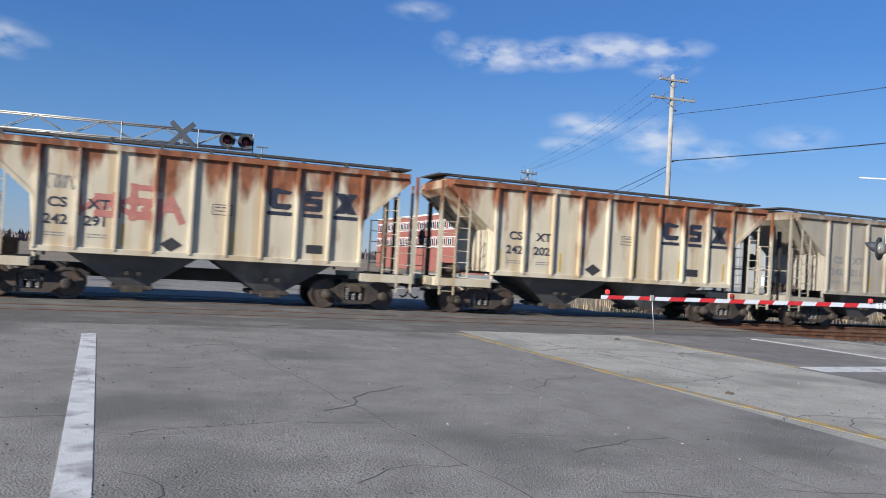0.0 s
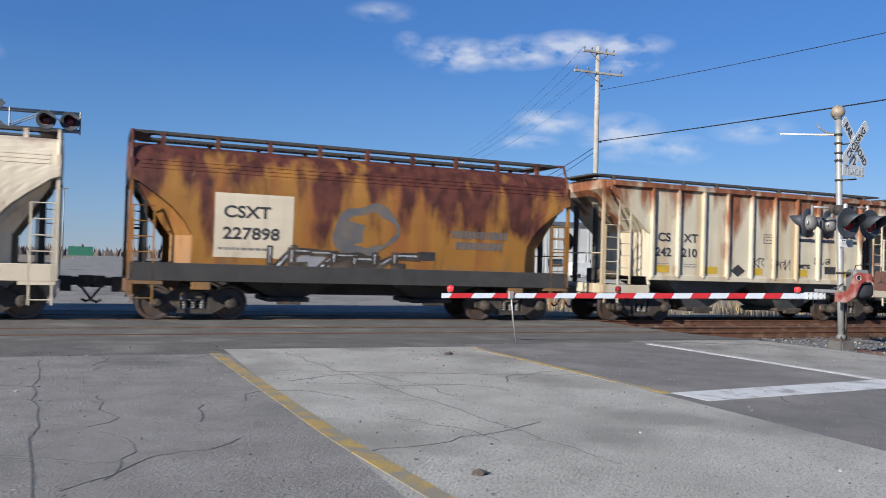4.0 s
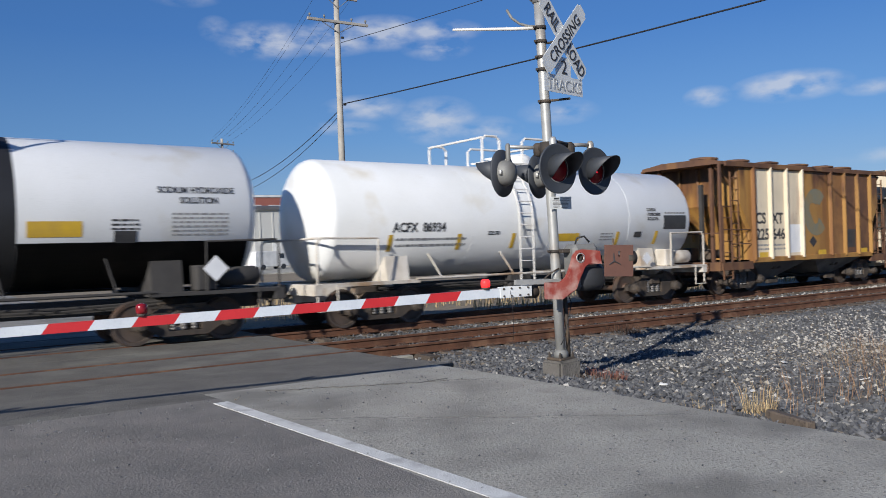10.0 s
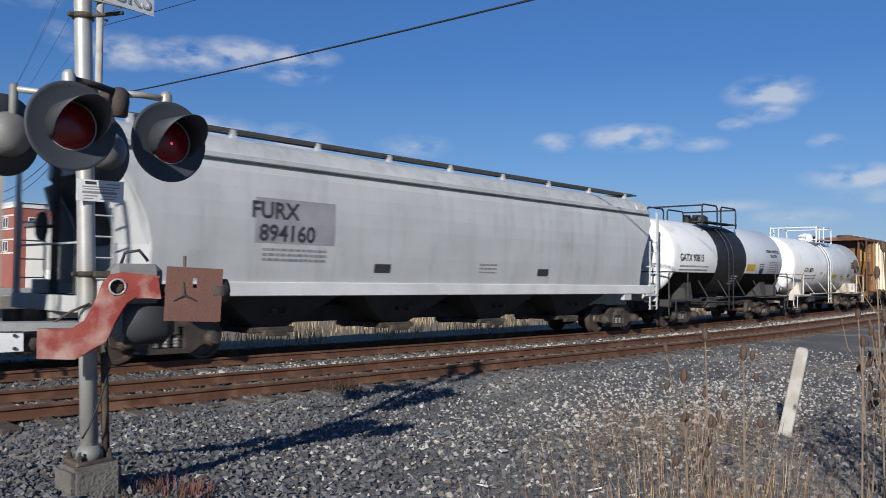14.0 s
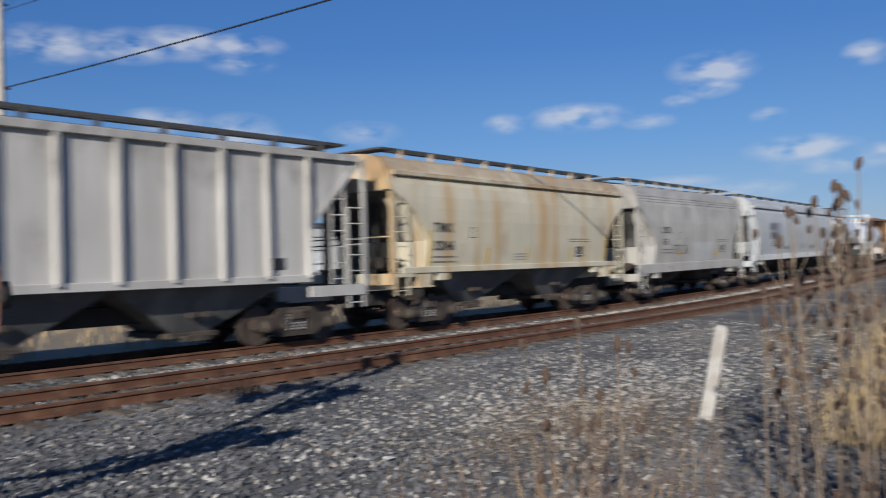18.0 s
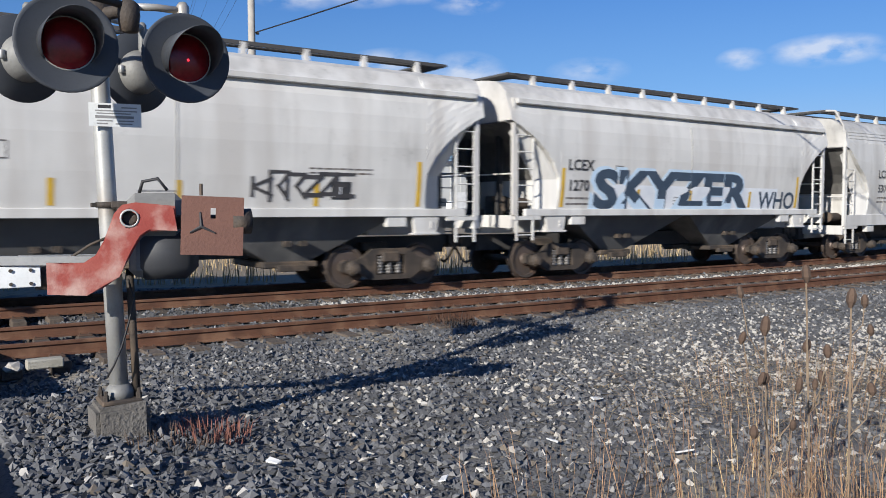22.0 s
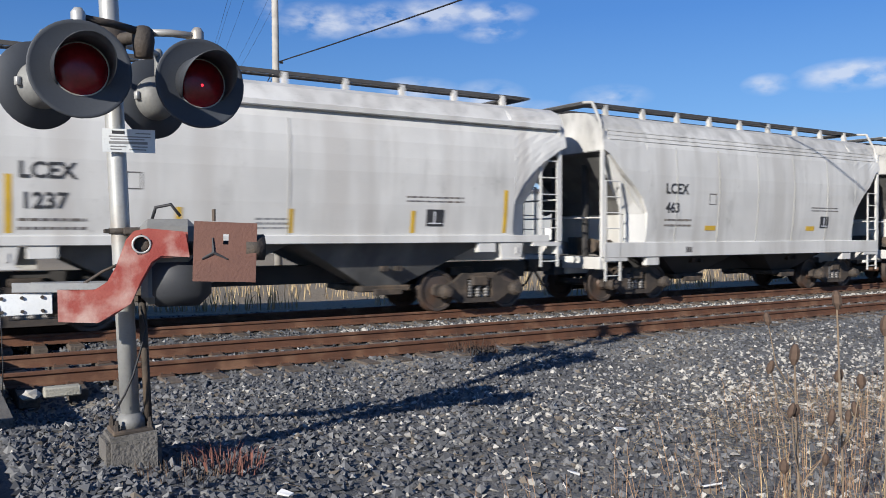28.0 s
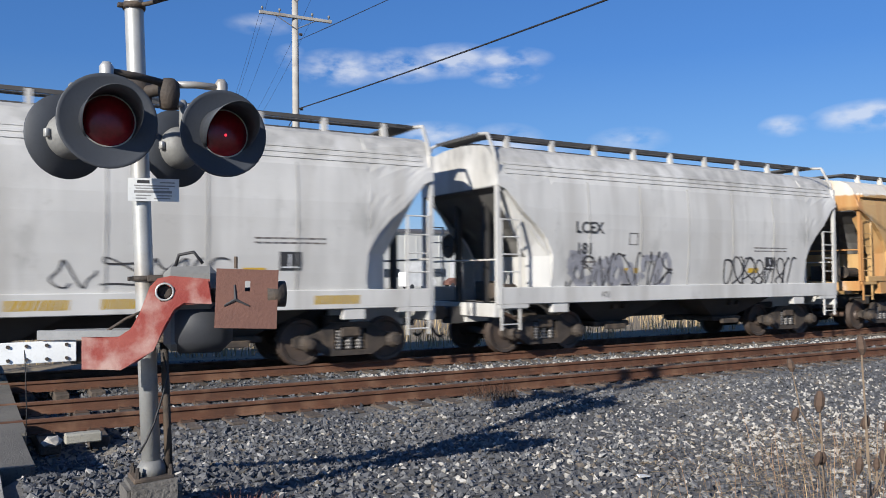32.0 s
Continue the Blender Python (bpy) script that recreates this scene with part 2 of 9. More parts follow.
M = {}
M["asphalt"] = material("asphalt", (0.285, 0.268, 0.235), (0.215, 0.2, 0.174), 2.2, 0.9, bump=0.6, fine=55, stain=(0.145, 0.139, 0.119), stain_amt=0.45, stain_scale=0.45, grit=1.0)
M["dark_asphalt"] = material("dark_asphalt", (0.15, 0.14, 0.121), (0.105, 0.098, 0.085), 1.8, 0.9, bump=0.6, fine=55, stain=(0.198, 0.19, 0.16), stain_amt=0.35, stain_scale=0.7, grit=1.0)
M["concrete"] = material("old_concrete", (0.455, 0.435, 0.37), (0.35, 0.333, 0.28), 1.6, 0.9, bump=0.5, fine=45, stain=(0.261, 0.25, 0.209), stain_amt=0.5, stain_scale=0.6, grit=1.0)
M["shoulder"] = material("worn_shoulder_concrete", (0.385, 0.368, 0.318), (0.3, 0.285, 0.245), 1.3, 0.9, bump=0.5, fine=45, stain=(0.2, 0.19, 0.165), stain_amt=0.5, stain_scale=0.7, grit=1.0)
M["white_line"] = material("worn_white_paint", (0.66, 0.66, 0.63), (0.56, 0.56, 0.53), 5, 0.8, stain=(0.33, 0.32, 0.31), stain_amt=0.5, stain_scale=3.0, bump=0.2)
M["yellow_line"] = material("worn_yellow_paint", (0.46, 0.31, 0.08), (0.38, 0.27, 0.1), 5, 0.8, stain=(0.27, 0.235, 0.165), stain_amt=0.85, stain_scale=4.0, bump=0.2)
M["earth"] = material("dry_earth", (0.24, 0.19, 0.125), (0.18, 0.145, 0.095), 0.06, 0.95, bump=0.5, fine=8, stain=(0.3, 0.245, 0.16), stain_amt=0.5, stain_scale=0.02, grit=1.0)
M["gravel"] = material("grey_gravel", (0.12, 0.116, 0.11), (0.08, 0.078, 0.075), 0.8, 0.95, bump=1.0, fine=35, stain=(0.28, 0.245, 0.19), stain_amt=0.35, stain_scale=0.35, grit=1.0)
M["stone_white"] = material("pale_stone", (0.42, 0.4, 0.36), (0.3, 0.28, 0.25), 9, 0.85)
M["rail"] = material("rusty_rail", (0.148, 0.066, 0.036), (0.092, 0.043, 0.025), 3, 0.75, 0.2, bump=0.3, stain=(0.2, 0.108, 0.063), stain_amt=0.4, stain_scale=2.5)
M["tie"] = material("weathered_tie", (0.111, 0.085, 0.064), (0.068, 0.054, 0.043), 4, 0.9, bump=0.7, fine=30, rnd=0.25, grit=1.0)
M["plate"] = material("tie_plate_iron", (0.1, 0.058, 0.038), None, 8, 0.8, 0.2)
M["galv"] = material("galvanised_steel", (0.43, 0.43, 0.41), (0.34, 0.34, 0.33), 6, 0.45, 0.35, bump=0.05, stain=(0.33, 0.3, 0.26), stain_amt=0.3, stain_scale=2)
M["black_paint"] = material("faded_black_paint", (0.035, 0.037, 0.042), (0.028, 0.03, 0.034), 4, 0.55)
M["dark_grey"] = material("dark_grey_paint", (0.05, 0.056, 0.066), (0.04, 0.045, 0.054), 3, 0.6)
M["iron"] = material("grimy_cast_iron", (0.068, 0.054, 0.044), (0.036, 0.031, 0.027), 4, 0.75, 0.2, bump=0.3, stain=(0.12, 0.089, 0.064), stain_amt=0.5, stain_scale=3)
M["wheel"] = material("worn_wheel_steel", (0.13, 0.1, 0.085), (0.08, 0.065, 0.055), 3, 0.55, 0.5, stain=(0.16, 0.09, 0.06), stain_amt=0.4)
M["under"] = material("grimy_underframe", (0.05, 0.047, 0.045), (0.035, 0.033, 0.032), 2, 0.85)
M["red_paint"] = material("sunfaded_red_paint", (0.24, 0.036, 0.026), (0.3, 0.075, 0.055), 5, 0.6, bump=0.15, stain=(0.42, 0.27, 0.23), stain_amt=0.5, stain_scale=4)
M["brown_plate"] = material("brown_painted_plate", (0.15, 0.07, 0.05), (0.125, 0.06, 0.045), 5, 0.75, bump=0.2)
M["red"] = material("red_reflective", (0.55, 0.03, 0.035), (0.48, 0.025, 0.03), 3, 0.4)
M["white"] = material("white_reflective", (0.72, 0.73, 0.74), (0.64, 0.65, 0.67), 3, 0.45)
M["lens"] = material("red_lens", (0.24, 0.01, 0.016), (0.17, 0.008, 0.012), 20, 0.22)
M["lens_lit"] = glow("red_lamp_lit", (0.9, 0.03, 0.03), 1.1)
M["lens_dot"] = glow("red_lamp_filament", (1.0, 0.03, 0.05), 1.6)
M["bell"] = material("weathered_bell", (0.36, 0.29, 0.22), (0.22, 0.18, 0.14), 8, 0.6, 0.2)
M["wood_pole"] = material("grey_wood_pole", (0.4, 0.38, 0.34), (0.3, 0.28, 0.25), 3, 0.9, stretch=(1, 1, 0.1), stain=(0.24, 0.22, 0.2), stain_amt=0.5)
M["wire"] = material("black_wire", (0.015, 0.015, 0.017), None, 4, 0.6)
M["letter"] = material("black_lettering", (0.03, 0.03, 0.033), (0.045, 0.045, 0.047), 6, 0.6)
M["navy"] = material("navy_lettering", (0.03, 0.035, 0.055), None, 6, 0.6)
M["faint"] = material("faded_stencil", (0.26, 0.26, 0.26), None, 8, 0.7)
M["yellow"] = material("yellow_reflector", (0.6, 0.38, 0.03), (0.5, 0.32, 0.05), 4, 0.5)
M["safety_white"] = material("white_handrail_paint", (0.72, 0.7, 0.66), (0.6, 0.58, 0.54), 5, 0.5)
M["brick"] = material("red_brick_wall", (0.3, 0.105, 0.08), (0.26, 0.09, 0.07), 0.5, 0.85)
M["pale_wall"] = material("pale_metal_siding", (0.5, 0.5, 0.47), (0.44, 0.44, 0.42), 0.2, 0.6)
M["glass"] = material("dark_window_glass", (0.05, 0.06, 0.075), None, 0.3, 0.08)
M["white_trim"] = material("white_trim", (0.7, 0.7, 0.68), None, 1, 0.6)
M["roof"] = material("dark_roof", (0.1, 0.1, 0.11), None, 0.5, 0.8)
M["weed"] = material("dry_weed_stem", (0.22, 0.165, 0.11), (0.15, 0.11, 0.08), 12, 0.9)
M["weed_dark"] = material("dark_seed_head", (0.1, 0.065, 0.045), (0.07, 0.045, 0.032), 20, 0.95)
M["weed_red"] = material("reddish_dry_weed", (0.2, 0.08, 0.06), (0.13, 0.06, 0.045), 12, 0.9)
M["bark"] = material("grey_bark", (0.105, 0.09, 0.078), (0.07, 0.06, 0.053), 6, 0.9)
M["twig"] = material("bare_twig", (0.1, 0.085, 0.075), (0.075, 0.062, 0.055), 3, 0.95)


# ---- mesh helpers ----
def part(name, bm, mat, parent=None, label="", smooth=False):
    me = bm if isinstance(bm, bpy.types.Mesh) else None
    if me is None:
        me = bpy.data.meshes.new(name)
        bmesh.ops.recalc_face_normals(bm, faces=bm.faces)
        bm.to_mesh(me)
        bm.free()
        me.materials.append(mat)
        if smooth:
            me.polygons.foreach_set("use_smooth", [True] * len(me.polygons))
    ob = new(name, me)
    if parent:
        ob.parent = parent
    if label:
        tagged(ob, label)
    return ob


def thing(name, label, category, group="", kind="", at=None):
    ob = new(name)
    ob.empty_display_size = 0.2
    if at is not None:
        ob.matrix_basis = at if isinstance(at, Matrix) else Matrix.Translation(at)
    return tagged(ob, label, category, group, kind)


def structure(name, bm, mat, label, category, smooth=False):
    ob = part(name, bm, mat, None, "", smooth)
    return tagged(ob, label, category, "", "structure")


CACHE = {}


def cached(key, name, mat, build, smooth=False):
    """Mesh data made once and shared by alike parts."""
    if key not in CACHE:
        bm = bmesh.new()
        build(bm)
        bmesh.ops.recalc_face_normals(bm, faces=bm.faces)
        me = bpy.data.meshes.new(name)
        bm.to_mesh(me)
        bm.free()
        me.materials.append(mat)
        if smooth:
            me.polygons.foreach_set("use_smooth", [True] * len(me.polygons))
        CACHE[key] = me
    return CACHE[key]


def box(bm, x0, x1, y0, y1, z0, z1, bevel=0.0):
    vs = [bm.verts.new((x, y, z)) for x in (x0, x1) for y in (y0, y1) for z in (z0, z1)]
    fs = [bm.faces.new([vs[i] for i in q]) for q in ((0, 1, 3, 2), (4, 6, 7, 5), (0, 4, 5, 1), (2, 3, 7, 6), (0, 2, 6, 4), (1, 5, 7, 3))]
    if bevel:
        es = {e for f in fs for e in f.edges}
        bmesh.ops.bevel(bm, geom=list(es), offset=bevel, segments=1, affect="EDGES")


def tube(bm, pts, r, seg=8, r2=None, caps=True):
    """A round bar through the points."""
    pts = [Vector(p) for p in pts]
    rings = []
    n = len(pts)
    side = None
    for i, p in enumerate(pts):
        d = (pts[min(i + 1, n - 1)] - pts[max(i - 1, 0)]).normalized()
        if side is None:
            side = d.orthogonal().normalized()
        side = (side - d * side.dot(d)).normalized()
        up = d.cross(side)
        rr = r if r2 is None else r + (r2 - r) * i / (n - 1)
        rings.append([bm.verts.new(p + (side * math.cos(a) + up * math.sin(a)) * rr) for a in (2 * math.pi * k / seg for k in range(seg))])
    for a, b in zip(rings, rings[1:]):
        for k in range(seg):
            bm.faces.new((a[k], a[(k + 1) % seg], b[(k + 1) % seg], b[k]))
    if caps:
        bm.faces.new(rings[0][::-1])
        bm.faces.new(rings[-1])


def revolve(bm, prof, axis_pt, axis, seg=24):
    """Turns (distance along the axis, radius) pairs round the axis."""
    axis = Vector(axis).normalized()
    s = axis.orthogonal().normalized()
    u = axis.cross(s)
    rings = []
    for d, r in prof:
        c = Vector(axis_pt) + axis * d
        if r < 1e-5:
            rings.append([bm.verts.new(c)])
        else:
            rings.append([bm.verts.new(c + (s * math.cos(a) + u * math.sin(a)) * r) for a in (2 * math.pi * k / seg for k in range(seg))])
    for a, b in zip(rings, rings[1:]):
        for k in range(seg):
            k2 = (k + 1) % seg
            if len(a) == 1 and len(b) == 1:
                continue
            if len(a) == 1:
                bm.faces.new((a[0], b[k2], b[k]))
            elif len(b) == 1:
                bm.faces.new((a[k], a[k2], b[0]))
            else:
                bm.faces.new((a[k], a[k2], b[k2], b[k]))


def prism(bm, outline, x0, x1, axis="y"):
    """A plate with the outline (u, v) between two depths along an axis: y -> (x, z) outline, x -> (y, z), z -> (x, y)."""
    def at(u, v, d):
        return {"y": (u, d, v), "x": (d, u, v), "z": (u, v, d)}[axis]
    a = [bm.verts.new(at(u, v, x0)) for u, v in outline]
    b = [bm.verts.new(at(u, v, x1)) for u, v in outline]
    bm.faces.new(a)
    bm.faces.new(b[::-1])
    n = len(a)
    for i in range(n):
        bm.faces.new((a[i], b[i], b[(i + 1) % n], a[(i + 1) % n]))


def loft(bm, rings, closed=True, caps=True):
    vr = [[bm.verts.new(p) for p in r] for r in rings]
    n = len(vr[0])
    for a, b in zip(vr, vr[1:]):
        for k in range(n if closed else n - 1):
            bm.faces.new((a[k], a[(k + 1) % n], b[(k + 1) % n], b[k]))
    if caps:
        bm.faces.new(vr[0][::-1])
        bm.faces.new(vr[-1])


def text_mesh(body, size, squeeze=1.0, depth=0.004, bold=0.0):
    """Lettering with the built-in font, in its own x-y plane, from its left end on the base line."""
    key = ("text", body, size, squeeze, bold)
    if key not in CACHE:
        cu = bpy.data.curves.new("lettering", "FONT")
        cu.body, cu.size, cu.extrude, cu.offset, cu.resolution_u = body, size, depth, bold * 0.5, 3
        ob = bpy.data.objects.new("lettering", cu)
        scene.collection.objects.link(ob)
        bpy.context.view_layer.update()
        me = bpy.data.meshes.new_from_object(ob.evaluated_get(bpy.context.evaluated_depsgraph_get()))
        bpy.data.objects.remove(ob)
        for v in me.vertices:
            v.co.x *= squeeze
        CACHE[key] = me
    return CACHE[key]


# ---- the line of the tracks ----
NEAR_Y, FAR_Y = 0.755, 4.69
BEND, BEND_X, BEND_L, BEND_LX, GRADE = 0.00097, 60.0, -0.00074, -25.0, 0.0092


def track_y(x, base):
    if x < 0:
        k = max(x, BEND_LX)
        return base + BEND_L * (k * k + 2 * k * (x - k))
    k = min(x, BEND_X)
    return base + BEND * (k * k + 2 * k * (x - k))


def track_slope(x):
    return 2 * BEND_L * max(x, BEND_LX) if x < 0 else 2 * BEND * min(x, BEND_X)


def track_z(x):
    """The line falls gently towards +x through the crossing and is level beyond it."""
    lo, hi = -20.0, 25.0
    if x < lo - 6:
        return GRADE * 20.0
    if x > hi + 6:
        return -GRADE * 25.0
    if x < lo + 6:
        u = (x - (lo - 6)) / 12
        return GRADE * 20.0 - GRADE * 6 * u * u
    if x > hi - 6:
        u = ((hi + 6) - x) / 12
        return -GRADE * 25.0 + GRADE * 6 * u * u
    return -GRADE * x


_xs = np.arange(-420.0, 620.0, 0.25)
_ys = np.array([track_y(x, FAR_Y) for x in _xs])
_ss = np.concatenate([[0.0], np.cumsum(np.hypot(np.diff(_xs), np.diff(_ys)))])
_ss -= np.interp(0.0, _xs, _ss)


def on_far_track(s):
    x = float(np.interp(s, _ss, _xs))
    return Vector((x, track_y(x, FAR_Y), track_z(x)))


def sweep(bm, outline, base, off, x0, x1, step):
    """Sweeps a (across, up) outline along a track, off metres to the side of its middle."""
    rings = []
    n = max(2, int(round((x1 - x0) / step)) + 1)
    for i in range(n):
        x = x0 + (x1 - x0) * i / (n - 1)
        a = math.atan(track_slope(x))
        nx, ny = -math.sin(a), math.cos(a)
        y = track_y(x, base)
        rings.append([(x + nx * (off + u), y + ny * (off + u), track_z(x) + v) for u, v in outline])
    loft(bm, rings)


# ---- ground, road, tracks ----
ROAD_L, ROAD_R = -23.5, -0.9


def smooth01(a, b, v):
    u = min(1.0, max(0.0, (v - a) / (b - a)))
    return u * u * (3 - 2 * u)


def road_z(x, y):
    """The road stands a little over the rails before the crossing and meets them at the panels."""
    return track_z(x) + 0.11 * smooth01(-0.4, -4.0, y) + 0.05 * smooth01(8.0, 16.0, y) - 0.004


def ground_z(x, y):
    tz = track_z(x)
    bed = tz - 0.2
    field = tz - 0.2 - 0.12 * smooth01(2, 8, x) - 0.06 * smooth01(-3, -8, y)
    mid = track_y(x, 0.0)
    yy = y - mid
    k = smooth01(-3.2, -1.2, yy) * (1 - smooth01(7.0, 9.0, yy))
    z = field + (bed - field) * k
    if yy < -1.5 or yy > 8:
        z += 0.05 * noise.noise((x * 0.35, y * 0.35, 0.0)) * smooth01(-1, 1, x - ROAD_R)
    z += 0.25 * smooth01(-1.8, -3.6, y) * smooth01(2.3, -0.7, x) * (x > ROAD_R - 0.3)
    z -= 0.16 * smooth01(1.2, -0.3, x) * smooth01(-3.4, -2.4, y) * smooth01(9.0, 7.0, y) * (x > ROAD_R - 0.3)
    z -= 0.35 * smooth01(60, 260, math.hypot(x, y))
    if ROAD_L - 0.5 < x < ROAD_R - 0.1 and -90 < y < 420:
        z = min(z, road_z(x, y) - 0.22)
    return z


def axis_points(lo, hi, a, b, fine, grow):
    pts = list(np.arange(a, b + 1e-6, fine))
    d = fine
    while pts[-1] < hi:
        d *= grow
        pts.append(min(hi, pts[-1] + d))
    d = fine
    while pts[0] > lo:
        d *= grow
        pts.insert(0, max(lo, pts[0] - d))
    return pts


def build_ground():
    gx = axis_points(-4200, 4200, -2.0, 16.0, 0.3, 1.16)
    gy = axis_points(-4200, 4200, -12.0, 9.0, 0.3, 1.16)
    bm = bmesh.new()
    grid = [[bm.verts.new((x, y, ground_z(x, y))) for y in gy] for x in gx]
    for i in range(len(gx) - 1):
        for j in range(len(gy) - 1):
            f = bm.faces.new((grid[i][j], grid[i + 1][j], grid[i + 1][j + 1], grid[i][j + 1]))
            cx, cy = (gx[i] + gx[i + 1]) / 2, (gy[j] + gy[j + 1]) / 2
            yy = cy - track_y(cx, 0.0)
            near = -9.8 + 0.02 * cx < yy < 8.2 and cx < 14 + 3 * math.sin(cy)
            strip = -3.6 < yy < 8.0
            f.material_index = 1 if (near and cx > -2) or strip else 0
            f.smooth = True
    ob = structure("ground", bm, M["earth"], "dry winter ground of tan earth and grey track gravel", "ground")
    ob.data.materials.append(M["gravel"])


def slab(name, x0, x1, y0, y1, mat, label, step=1.5, thick=0.3):
    """A paving slab that follows the road's surface."""
    nx, ny = max(1, int(round((x1 - x0) / step))), max(1, int(round((y1 - y0) / step)))
    bm = bmesh.new()
    top, bot = [], []
    for i in range(nx + 1):
        x = x0 + (x1 - x0) * i / nx
        top.append([bm.verts.new((x, y0 + (y1 - y0) * j / ny, road_z(x, y0 + (y1 - y0) * j / ny))) for j in range(ny + 1)])
        bot.append([bm.verts.new((v.co.x, v.co.y, v.co.z - thick)) for v in top[-1]])
    for i in range(nx):
        for j in range(ny):
            bm.faces.new((top[i][j], top[i + 1][j], top[i + 1][j + 1], top[i][j + 1]))
            bm.faces.new((bot[i][j], bot[i][j + 1], bot[i + 1][j + 1], bot[i + 1][j]))
    for i in range(nx):
        bm.faces.new((top[i][0], bot[i][0], bot[i + 1][0], top[i + 1][0]))
        bm.faces.new((top[i][ny], top[i + 1][ny], bot[i + 1][ny], bot[i][ny]))
    for j in range(ny):
        bm.faces.new((top[0][j], top[0][j + 1], bot[0][j + 1], bot[0][j]))
        bm.faces.new((top[nx][j], bot[nx][j], bot[nx][j + 1], top[nx][j + 1]))
    return structure(name, bm, mat, label, "road")


def marking(name, pts, width, mat, label, lift=0.004):
    """A painted line laid on the road."""
    bm = bmesh.new()
    rows = []
    P2 = []
    for a, b in zip(pts, pts[1:]):
        n = max(1, int(math.dist(a, b) / 0.5))
        P2 += [(a[0] + (b[0] - a[0]) * i / n, a[1] + (b[1] - a[1]) * i / n) for i in range(n)]
    P2.append(pts[-1])
    for i, (x, y) in enumerate(P2):
        ax, ay = P2[max(i - 1, 0)]
        bx, by = P2[min(i + 1, len(P2) - 1)]
        d = math.hypot(bx - ax, by - ay)
        ux, uy = -(by - ay) / d, (bx - ax) / d
        w = width / 2
        rows.append([(x + ux * s * w, y + uy * s * w) for s in (-1, 1)])
    rings = [[(p[0], p[1], road_z(*p) + lift), (q[0], q[1], road_z(*q) + lift), (q[0], q[1], road_z(*q) - 0.02), (p[0], p[1], road_z(*p) - 0.02)] for p, q in rows]
    loft(bm, rings)
    return structure(name, bm, mat, label, "road marking")


